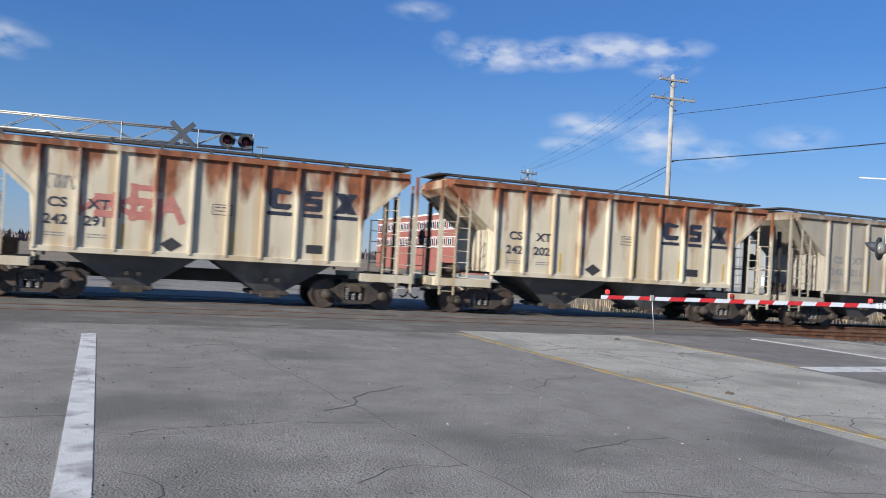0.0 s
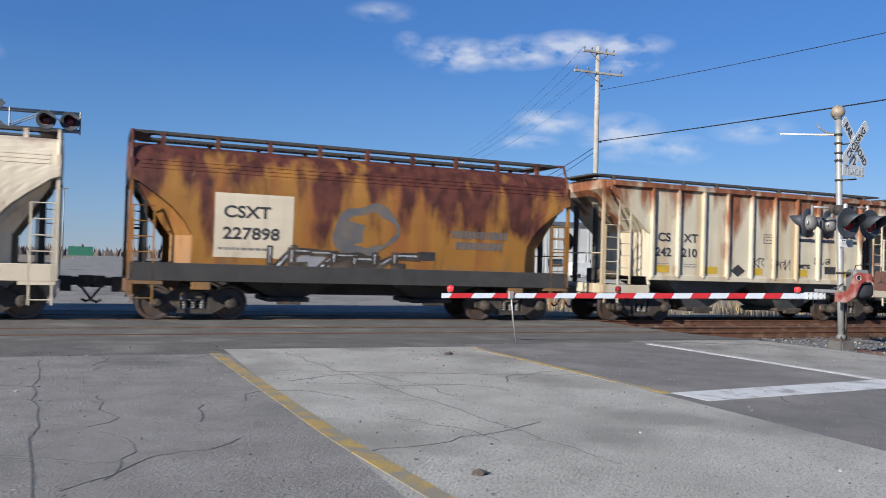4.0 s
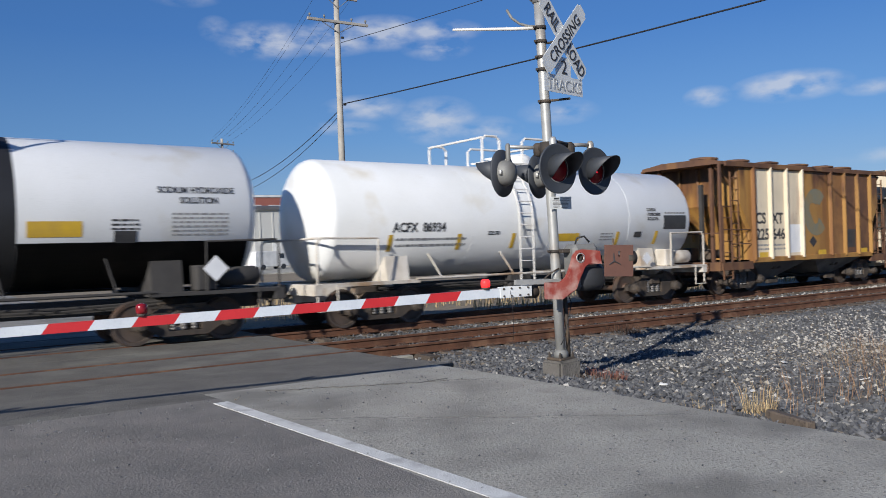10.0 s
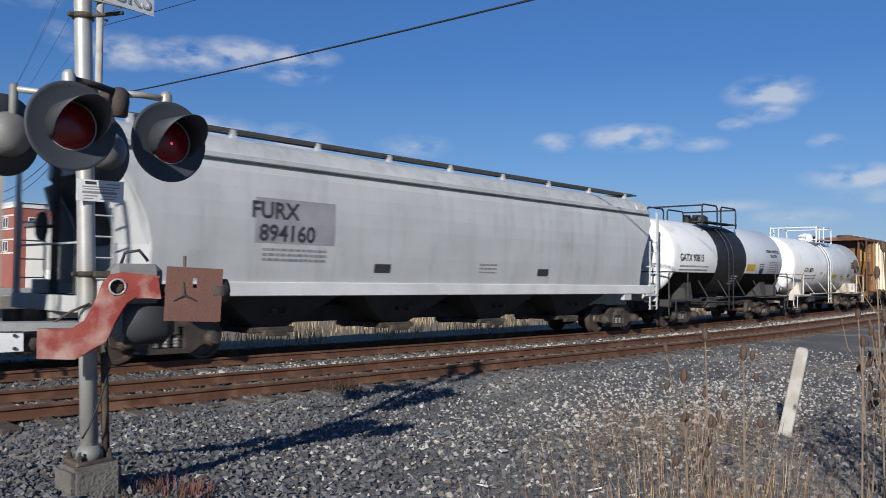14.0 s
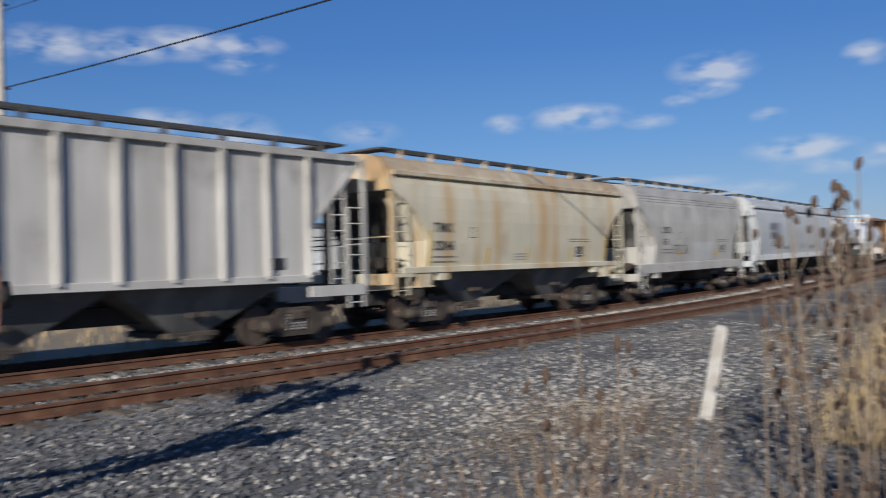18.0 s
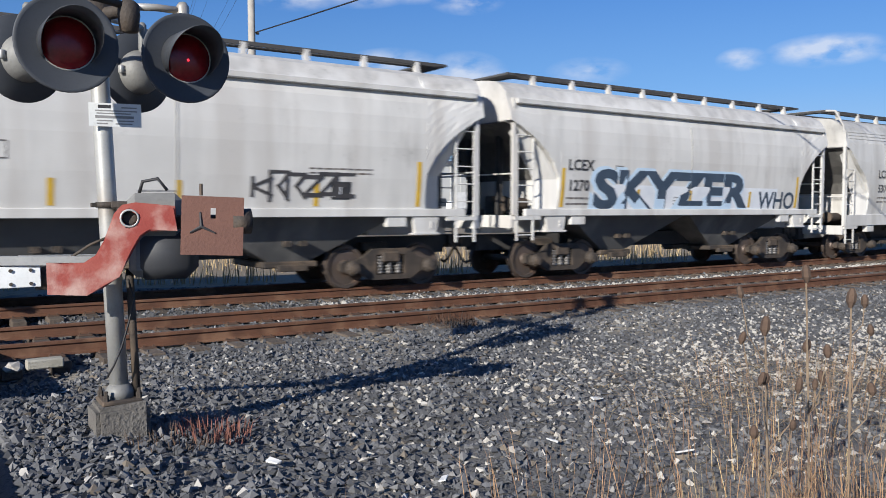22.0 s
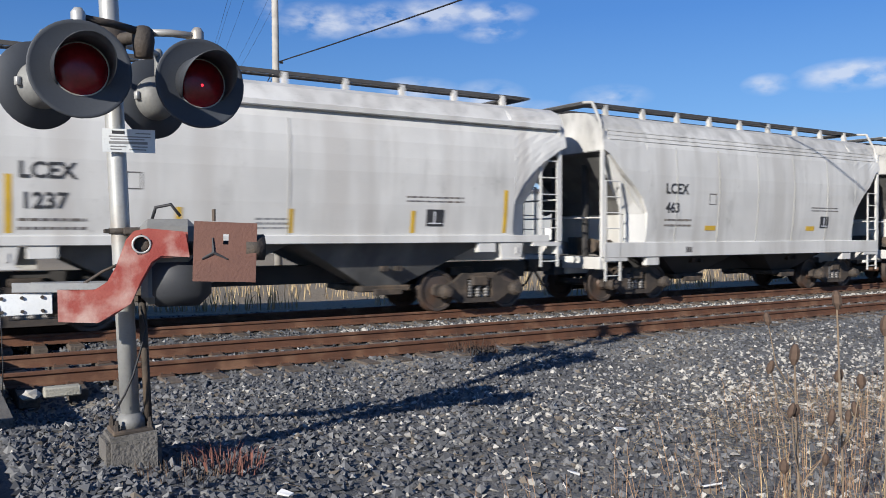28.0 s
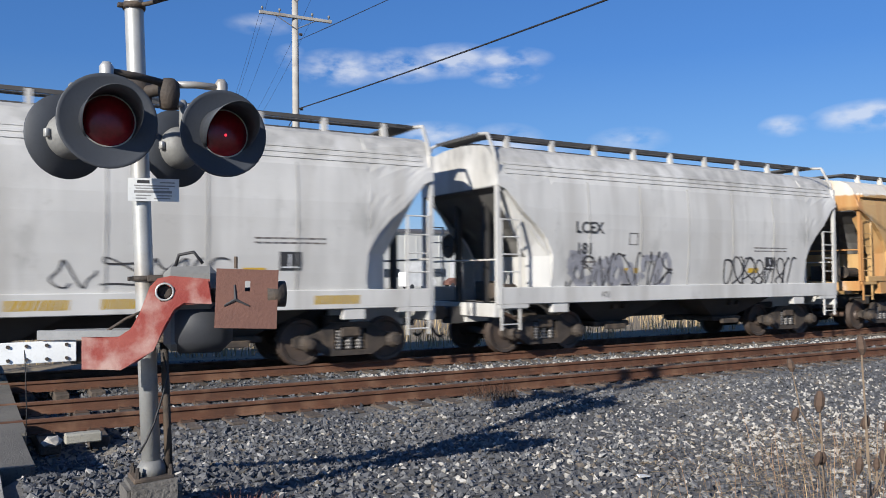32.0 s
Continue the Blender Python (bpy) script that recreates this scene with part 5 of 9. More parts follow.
    # slope sheets: thin dark grey plates just outside the body's sloping ends
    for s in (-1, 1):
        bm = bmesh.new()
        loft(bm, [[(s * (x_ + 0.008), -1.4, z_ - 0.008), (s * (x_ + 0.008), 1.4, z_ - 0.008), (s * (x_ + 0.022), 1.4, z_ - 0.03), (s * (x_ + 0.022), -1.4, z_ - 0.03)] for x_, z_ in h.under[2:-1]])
        part("slope_sheet", bm, M["slope"], car, "dark grey slope sheet of the hopper end")
    centre_sill(car, half)
    hopper_bays(car, z0 - 0.1, spec.get("bays", (-2.0, 2.0)), spec.get("bay_mat", M["under"]), 1.34, 0.45, spec.get("span", 3.7))
    end_gear(car, half - (0.35 if spec.get("bands", True) else 0.06), 4.4 * k, zb + 0.02, zt, body_mat, 1.48, zt - 0.3, False)
    # arch over each end of the roof
    if spec.get("bands", True):
        for s in (-1, 1):
            x = s * (half - 0.77)
            top = spec.get("board", 4.68) - 0.03
            bm = bmesh.new()
            side_pts = [(x, -1.48, zb), (x, -1.48, zt - 0.5), (x, -1.4, zt - 0.12), (x, -1.15, top - 0.03), (x, -0.85, top)]
            tube(bm, side_pts + [(p_[0], -p_[1], p_[2]) for p_ in side_pts[::-1]], 0.038, 8)
            part("end_arch", bm, body_mat, car, "bent pipe arch over the car's end", True)
    running_board(car, zt + 0.02, spec.get("board", 4.68), half - (0.98 if spec.get("bands", True) else 1.05), body_mat, 9)
    add_couplers(car, half, M["iron"])
    for s in (-1, 1):
        add_truck(car, s * (half - 2.3))
    return car, h


def plain_hopper(label, L, body_mat, spec):
    """Smooth-sided covered hopper whose grey discharge bays show below a slim side sill."""
    spec = dict(spec)
    spec.setdefault("eave", 4.26)
    spec.setdefault("sill_top", 1.56)
    spec.setdefault("sill_bot", 1.42)
    spec.setdefault("board", 4.62)
    spec["bands"] = False
    spec["bay_mat"] = M["hopper_grey"]
    spec["span"] = 4.2
    spec["seams"] = (-0.2,)
    spec["bays"] = (-2.12, 2.12)
    car, h = rounded_hopper(label, L, body_mat, spec)
    # jacking pads under the side sill beside each bolster
    for s in (-1, 1):
        for q in (-1, 1):
            bm = bmesh.new()
            x = s * 4.75
            loft(bm, [[(x - 0.3, y, 1.42), (x + 0.3, y, 1.42), (x + 0.24, y, 1.1), (x - 0.24, y, 1.1)] for y in (q * 1.28, q * 1.5)])
            box(bm, x - 0.3, x + 0.3, min(q * 1.25, q * 1.53), max(q * 1.25, q * 1.53), 1.06, 1.1, 0.005)
            box(bm, x + 0.1, x + 0.16, min(q * 1.5, q * 1.515), max(q * 1.5, q * 1.515), 1.18, 1.32)
            part("jacking_pad", bm, body_mat, car, "boxy jacking pad below the sill")
    return car, h


def tank_car(label, L, mats, spec):
    """Tank on cradles with dome platform, railings, ladder and running pipes. mats: white shell, frame."""
    car = thing("tank_car", label, "tank car", "cars of the freight train")
    half = L / 2
    r, zc, xe = spec["r"], spec["z"], spec["xe"]

    class Shell:
        def w(self, z):
            return math.sqrt(max(0.0, r * r - (z - zc) ** 2))
    h = Shell()

    def shell(x0, x1, mat, name, cap0=False, cap1=False, label=""):
        bm = bmesh.new()
        prof = []
        if cap0:
            prof += [(x0 - 0.0 - 0.42 * math.cos(a), r * math.sin(a)) for a in (i * math.pi / 2 / 6 for i in range(7))]
        else:
            prof += [(x0, r)]
        if cap1:
            prof += [(x1 + 0.42 * math.sin(a), r * math.cos(a)) for a in (i * math.pi / 2 / 6 for i in range(7))]
        else:
            prof += [(x1, r)]
        revolve(bm, prof, (0, 0, zc), (1, 0, 0), 40)
        o = part(name, bm, mat, car, label, True)
        return o
    if spec.get("band"):
        b0, b1 = spec["band"]
        shell(-xe + 0.42, b0, mats[0], "tank_shell", True, False, "glossy white tank shell over a black belly")
        shell(b0, b1, M["tank_black"], "tank_band", False, False, "broad black band")
        shell(b1, xe - 0.42, mats[0], "tank_shell", False, True, "glossy white tank shell over a black belly")
        for x0, x1 in ((-xe + 0.42, b0), (b1, xe - 0.42)):
            bm = bmesh.new()
            a0 = math.asin((zc - spec["belly"]) / r)
            rings = []
            for x in (x0, x1):
                rings.append([(x, rr * math.cos(-a) * s_, zc + rr * math.sin(-a)) for rr, seq in ((r + 0.006, [(a0 + (math.pi - 2 * a0) * i / 16) for i in range(17)]),) for a in seq for s_ in (1,)])
            loft(bm, rings, False, False)
            bmesh.ops.solidify(bm, geom=bm.faces[:], thickness=0.004)
            part("black_belly", bm, M["tank_black"], car, "black-painted belly of the tank", True)
    else:
        shell(-xe + 0.42, xe - 0.42, mats[0], "tank_shell", True, True, "glossy white tank shell")
    for x in spec.get("seams", ()):
        bm = bmesh.new()
        revolve(bm, [(-0.012, r - 0.002), (-0.006, r + 0.003), (0.006, r + 0.003), (0.012, r - 0.002)], (x, 0, zc), (1, 0, 0), 40)
        part("weld_seam", bm, mats[0], car)
    fr = mats[1]
    for s in (-1, 1):
        bm = bmesh.new()
        x = s * (half - 2.6)
        prism(bm, [(-1.2, 1.0), (1.2, 1.0), (1.1, zc - r * 0.62), (0.0, zc - r - 0.02), (-1.1, zc - r * 0.62)], x - 0.3, x + 0.3, "x")
        part("cradle", bm, fr, car)
        bm = bmesh.new()
        xo = s * (half - 0.42)
        x2 = s * (half - 3.0)
        box(bm, min(xo, x2), max(xo, x2), -1.5, -1.05, 0.95, 1.02)
        box(bm, min(xo, x2), max(xo, x2), 1.05, 1.5, 0.95, 1.02)
        box(bm, xo - 0.1, xo + 0.1, -1.5, 1.5, 0.78, 1.02, 0.01)
        box(bm, min(xo, x2), max(xo, x2), -0.3, 0.3, 0.6, 1.0)
        part("end_deck", bm, fr, car)
        for q in (-1, 1):
            bm = bmesh.new()
            pts = [(x2 + s * 0.3, q * 1.46, 1.02), (x2 + s * 0.3, q * 1.46, 1.95), (xo - s * 0.1, q * 1.46, 2.0), (xo, q * 1.46, 1.9), (xo, q * 1.46, 0.5)]
            tube(bm, pts[2:], 0.025, 7)
            tube(bm, [(xo - s * 0.1, q * 1.46, 2.0), (xo - s * 1.5, q * 1.46, 1.98), (xo - s * 1.5, q * 1.46, 1.02)], 0.025, 7)
            tube(bm, [(xo - s * 0.45, q * 1.5, 1.0), (xo - s * 0.45, q * 1.5, 0.45), (xo, q * 1.5, 0.45)], 0.02, 6)
            part("handrail", bm, fr, car)
        bm = bmesh.new()
        tube(bm, [(xo - s * 0.05, -1.46, 2.0), (xo - s * 0.05, 1.46, 2.0)], 0.025, 7)
        part("handrail", bm, fr, car)
    for q in (-1, 1):
        bm = bmesh.new()
        tube(bm, [(-half + 2.9, q * 1.5, 1.04), (half - 2.9, q * 1.5, 1.04)], 0.03, 7)
        n = 4
        for i in range(n):
            x = -half + 3.6 + (L - 7.2) * i / (n - 1)
            tube(bm, [(x, q * 1.5, 1.04), (x - 0.12, q * (h.w(zc - r * 0.6) + 0.0), zc - r * 0.6)], 0.018, 6)
        part("side_pipe", bm, fr, car)
    bm = bmesh.new()
    for y, z in ((-0.5, 0.82), (-0.3, 0.75)):
        tube(bm, [(-half + 2.5, y, z), (-2, y, z + 0.03), (2, y, z - 0.04), (half - 2.5, y, z)], 0.025, 6)
    box(bm, -0.4, 0.4, -0.5, 0.5, 0.55, zc - r + 0.1, 0.05)
    part("bottom_outlet", bm, M["under"], car)
    # platform round the dome
    zp = zc + r + 0.02
    bm = bmesh.new()
    xd, xv, xl_ = spec["dome"], spec["vent"], spec["ladder"]
    revolve(bm, [(0, 0.36), (0.34, 0.36), (0.42, 0.34), (0.5, 0.22), (0.52, 0.0)], (xd, 0, zp - 0.14), (0, 0, 1), 20)
    part("dome", bm, spec.get("dome_mat", mats[0]), car)
    for x_, r_, h_, mt in ((xv, 0.14, 0.3, M["tank_black"]), (xd - 0.95, 0.2, 0.24, spec.get("dome_mat", mats[0])), (xd - 0.6, 0.1, 0.34, spec.get("dome_mat", mats[0]))):
        bm = bmesh.new()
        revolve(bm, [(0, r_), (h_, r_), (h_ + 0.02, r_ * 1.15), (h_ + 0.08, r_ * 1.1), (h_ + 0.1, 0)], (x_, -0.1, zp - 0.1), (0, 0, 1), 14)
        part("valve_housing", bm, mt, car, "", True)
    rm = spec.get("rail_mat", fr)
    x0_, x1_ = spec["rails"][0][0], spec["rails"][-1][1]
    for y in (-0.95, 0.95):
        bm = bmesh.new()
        box(bm, x0_, x1_, y - 0.25, y + 0.25, zp - 0.06, zp - 0.02)
        part("platform", bm, rm, car)
    for y in (-1.15, 1.15):
        for xa, xb in spec["rails"]:
            bm = bmesh.new()
            tube(bm, [(xa, y, zp - 0.2), (xa, y, zp + 0.52), (xa + 0.1, y, zp + 0.62), (xb - 0.1, y, zp + 0.62), (xb, y, zp + 0.52), (xb, y, zp - 0.2)], 0.032, 7)
            part("railing", bm, rm, car)
    for xa in (x0_, x1_):
        bm = bmesh.new()
        tube(bm, [(xa, -1.15, zp + 0.58), (xa, 1.15, zp + 0.58)], 0.03, 6)
        part("railing", bm, rm, car)
    # ladder bent over the shell
    bm = bmesh.new()
    for s in (-0.22, 0.22):
        pts = [(s + xl_, -(r + 0.1) * math.cos(a) * 1.0, zc + (r + 0.1) * math.sin(a)) for a in (0.95, 0.7, 0.45, 0.2, 0.0)]
        pts += [(s + xl_, -(r + 0.1), zc - 0.6), (s + xl_, -(r + 0.1), 0.55)]
        tube(bm, pts, 0.02, 6)
    for i in range(11):
        z = 0.75 + i * 0.3
        y = -(r + 0.1) if z < zc else -(r + 0.1) * math.cos(math.asin(min(0.85, (z - zc) / (r + 0.1))))
        tube(bm, [(xl_ - 0.22, y, z), (xl_ + 0.22, y, z)], 0.014, 6)
    part("ladder", bm, rm, car)
    bm = bmesh.new()
    x = half - 1.65
    revolve(bm, [(0, 0), (0.02, 0.12), (0.1, 0.19), (0.85, 0.19), (0.93, 0.12), (0.95, 0)], (x, -1.1, 1.28), (1, 0, 0), 14)
    part("brake_reservoir", bm, fr, car, "", True)
    bm = bmesh.new()
    box(bm, x - 0.45, x - 0.05, -1.4, -0.95, 1.02, 1.52, 0.03)
    part("valve_box", bm, fr, car)
    centre_sill(car, half, 0.6, 0.9)
    add_couplers(car, half, M["iron"])
    for s in (-1, 1):
        add_truck(car, s * (half - 2.25))
    return car, h


WHEELS = []
CARS = []
# seam tone with the shadow of the bulging sheets painted in
M["seam"] = material("shade_toned_seam", (0.36, 0.35, 0.32), (0.28, 0.27, 0.25), 3, 0.8)
M["slope"] = material("dark_slope_sheet", (0.12, 0.115, 0.108), (0.08, 0.077, 0.073), 1.5, 0.85, stain=(0.2, 0.19, 0.175), stain_amt=0.3, stretch=(1, 1, 0.3))
M["spring"] = material("spring_steel", (0.2, 0.19, 0.18), (0.12, 0.115, 0.11), 6, 0.5, 0.5)
M["board"] = material("roof_walk_steel", (0.075, 0.072, 0.07), (0.055, 0.053, 0.052), 5, 0.7, 0.2)
M["hopper_grey"] = material("dusty_grey_hopper", (0.13, 0.13, 0.128), (0.09, 0.09, 0.09), 1.2, 0.85, stain=(0.2, 0.195, 0.185), stain_amt=0.35, stretch=(1, 1, 0.3))
M["tank_black"] = material("gloss_black_tank", (0.013, 0.0135, 0.015), (0.018, 0.018, 0.02), 1.5, 0.55, stain=(0.04, 0.037, 0.034), stain_amt=0.3)
M["cream_rust"] = rusty_paint("cream_paint_rusting", (0.62, 0.55, 0.41), (0.27, 0.1, 0.045), 4.3, 1.7, 1.0, streak=(0.45, 0.33, 0.19), mottle=0.6)
M["tan_grey"] = rusty_paint("tan_grey_paint", (0.40, 0.36, 0.29), (0.24, 0.14, 0.08), 4.2, 0.5, 0.7, streak=(0.3, 0.26, 0.2))
M["cream"] = rusty_paint("pale_cream_paint", (0.68, 0.585, 0.435), (0.36, 0.2, 0.14), 4.35, 0.35, 0.55)
M["orange"] = rusty_paint("faded_orange_paint", (0.34, 0.155, 0.03), (0.115, 0.034, 0.02), 4.1, 2.4, 1.0, streak=(0.26, 0.09, 0.024), low=(0.12, 0.1, 0.075))
M["mustard"] = rusty_paint("rusting_mustard_paint", (0.36, 0.19, 0.05), (0.11, 0.045, 0.022), 4.5, 1.7, 0.85, streak=(0.15, 0.06, 0.025))
M["lime_white"] = rusty_paint("dusty_off_white_paint", (0.58, 0.57, 0.54), (0.4, 0.385, 0.35), 4.3, 0.8, 0.55, streak=(0.42, 0.405, 0.375))
M["lime_white2"] = rusty_paint("streaked_off_white_paint", (0.61, 0.6, 0.57), (0.44, 0.42, 0.39), 4.3, 0.5, 0.4, streak=(0.46, 0.44, 0.41))
M["dust_grey"] = rusty_paint("dusty_grey_paint", (0.5, 0.48, 0.445), (0.35, 0.33, 0.3), 4.3, 1.2, 0.6, streak=(0.38, 0.36, 0.33))
M["grey_white"] = rusty_paint("light_grey_paint", (0.5, 0.515, 0.51), (0.4, 0.4, 0.39), 4.3, 0.5, 0.3)
M["tan_rust"] = rusty_paint("cream_paint_with_rust_runs", (0.58, 0.53, 0.4), (0.35, 0.2, 0.09), 4.1, 0.5, 0.5, streak=(0.45, 0.28, 0.12))
M["orange_rust"] = rusty_paint("rust_orange_stained_paint", (0.51, 0.32, 0.135), (0.66, 0.62, 0.54), 3.97, 0.1, 0.95, streak=(0.42, 0.19, 0.06), mottle=0.9)
M["tank_white"] = material("gloss_white_tank", (0.74, 0.75, 0.75), (0.68, 0.69, 0.68), 0.8, 0.32, stain=(0.6, 0.57, 0.5), stain_amt=0.15, stain_scale=0.9)
M["tank_frame"] = material("grimy_white_frame", (0.6, 0.56, 0.5), (0.45, 0.4, 0.33), 3, 0.55, stain=(0.3, 0.2, 0.12), stain_amt=0.4)
M["graffiti_pink"] = material("faded_red_spray_paint", (0.42, 0.15, 0.12), (0.46, 0.2, 0.16), 5, 0.7)
M["graffiti_grey"] = material("grey_spray_paint", (0.25, 0.25, 0.27), (0.33, 0.33, 0.35), 2, 0.6)
M["graffiti_black"] = material("black_spray_paint", (0.035, 0.033, 0.036), (0.06, 0.058, 0.06), 5, 0.6)
M["graffiti_blue"] = material("blue_spray_paint", (0.2, 0.32, 0.5), (0.28, 0.4, 0.56), 3, 0.6)
M["graffiti_navy"] = material("dark_blue_spray_paint", (0.035, 0.055, 0.085), (0.05, 0.075, 0.11), 3, 0.6)
M["graffiti_white"] = material("white_spray_paint", (0.68, 0.7, 0.72), (0.58, 0.61, 0.65), 3, 0.6)
M["graffiti_green"] = material("teal_spray_paint", (0.3, 0.48, 0.48), None, 3, 0.6)
M["emblem_faded"] = material("faded_dark_emblem", (0.1, 0.1, 0.11), (0.16, 0.13, 0.1), 3, 0.7)
M["emblem_faint"] = material("faint_emblem", (0.17, 0.165, 0.12), (0.22, 0.165, 0.08), 3, 0.7)
M["dusty_lime"] = rusty_paint("grimy_off_white_paint", (0.47, 0.45, 0.41), (0.34, 0.32, 0.285), 4.3, 1.4, 0.6, streak=(0.36, 0.34, 0.3))
M["graffiti_halo_pink"] = material("pink_spray_paint", (0.5, 0.2, 0.24), (0.55, 0.3, 0.3), 5, 0.7)


# gaps between the cars, metres along the train from its datum; car k lies behind gap k
GAPS = {1: 2.88, 2: -10.84, 3: -23.87, 4: -36.8, 5: -50.1, 6: -63.45, 7: -75.35, 8: -89.1, 9: -101.8, 10: -122.2, 11: -135.3, 12: -148.1, 13: -160.95,
        14: -173.75, 15: -186.65, 16: -199.6, 17: -212.6, 18: -225.45, 19: -238.4, 20: -251.45, 21: -264.4, 22: -277.4, 23: -290.4}
GAPS[0] = GAPS[1] + 13.2


def car_length(k):
    return GAPS[k] - GAPS[k + 1]


def couple(car, k):
    CARS.append((car, (GAPS[k] + GAPS[k + 1]) / 2, car_length(k)))


def yellow_tags(car, h, xs, z0, z1, wd=0.07):
    for x in xs:
        patch(car, h, x, x + wd, z0, z1, M["yellow"], "reflector", 0.005, "yellow reflective strip")


def cream_hopper(k, number, detail):
    L = car_length(k)
    mat = M["tan_grey"] if detail == "grey" else M["cream_rust"]
    car, h = ribbed_hopper({"grey": "tan-grey ribbed covered hopper car, weathered", "red": "cream ribbed hopper car, rust-streaked, pink graffiti"}.get(detail, "cream ribbed covered hopper car with rust-streaked top"), L, mat, None, {"body_label": "cream sides with rust running down from the eaves"})
    lm = M["faint"] if detail == "grey" else M["navy"]
    mid = [h.under[1][0] * 0.985 * q for q in (0.444, 0.667, 0.889)]
    logo_blocks(car, h, 1.35, 2.82, 2.75, 0.6, lm, [(q - w_, q + w_) for q, w_ in zip(mid, (0.33, 0.26, 0.34))])
    lettering(car, h, "CS", -4.1, 2.45, 0.36, lm, 1.15)
    lettering(car, h, "XT", -3.12, 2.45, 0.36, lm, 1.15)
    lettering(car, h, number[:3], -4.18, 2.0, 0.36, lm, 1.1)
    lettering(car, h, number[3:], -3.2, 2.0, 0.36, lm, 1.1)
    bars(car, h, -4.15, 1.75, 0.5, 2, seed=k)
    bars(car, h, -3.1, 1.75, 0.5, 2, seed=k + 1)
    patch(car, h, 2.75, 3.25, 1.6, 1.85, M["letter"], "panel", 0.005, "black consolidated stencil panel")
    for a_, b_, c_, d_ in ((0.06, 0.62, 2.52, 2.545), (0.06, 0.62, 2.8, 2.825), (0.06, 0.085, 2.545, 2.8), (0.595, 0.62, 2.545, 2.8)):
        patch(car, h, a_, b_, c_, d_, M["emblem_faded"], "placard_border", 0.004)
    bars(car, h, 0.13, 2.72, 0.4, 2, 0.1, 0.035, M["emblem_faded"], k)
    if detail == "tags":
        for x in (-4.15, -2.3, -0.46, 1.48, 3.35):
            patch(car, h, x, x + 0.5, 1.5, 1.72, M["yellow"], "reflector", 0.005, "yellow reflective square")
        jagged(car, h, -0.5, 0.1, 1.74, 2.05, M["graffiti_black"], 31, 3, 0.03)
        jagged(car, h, 0.45, 1.2, 1.68, 2.05, M["graffiti_black"], 32, 4, 0.03)
        scribble(car, h, 1.45, 2.1, 1.76, 1.9, M["graffiti_black"], 33, 4, 0.025)
        scribble(car, h, 2.3, 3.0, 1.9, 2.15, M["graffiti_black"], 34, 3, 0.03)
    else:
        yellow_tags(car, h, (-4.42, -2.25, 0.62, 2.4, 4.3), 1.5, 2.1)
    if detail == "red":
        jagged(car, h, -3.3, -1.5, 2.2, 2.95, M["graffiti_pink"], 24, 4, 0.17, "faded red spray-paint lettering")
        jagged(car, h, -1.95, -0.75, 2.1, 3.15, M["graffiti_pink"], 22, 2, 0.2, "faded red spray-paint lettering")
        scribble(car, h, -4.1, -3.4, 2.9, 3.3, M["faint"], 23, 4, 0.03)
    # diamond placard and its dark stain
    bm = bmesh.new()
    x, z = (-0.97, 1.62)
    bm.faces.new([bm.verts.new(on_side(h, px, pz, 0.006)) for px, pz in ((x, z - 0.2), (x + 0.3, z), (x, z + 0.2), (x - 0.3, z))])
    part("placard", bm, M["letter"], car, "dark diamond placard")
    couple(car, k)


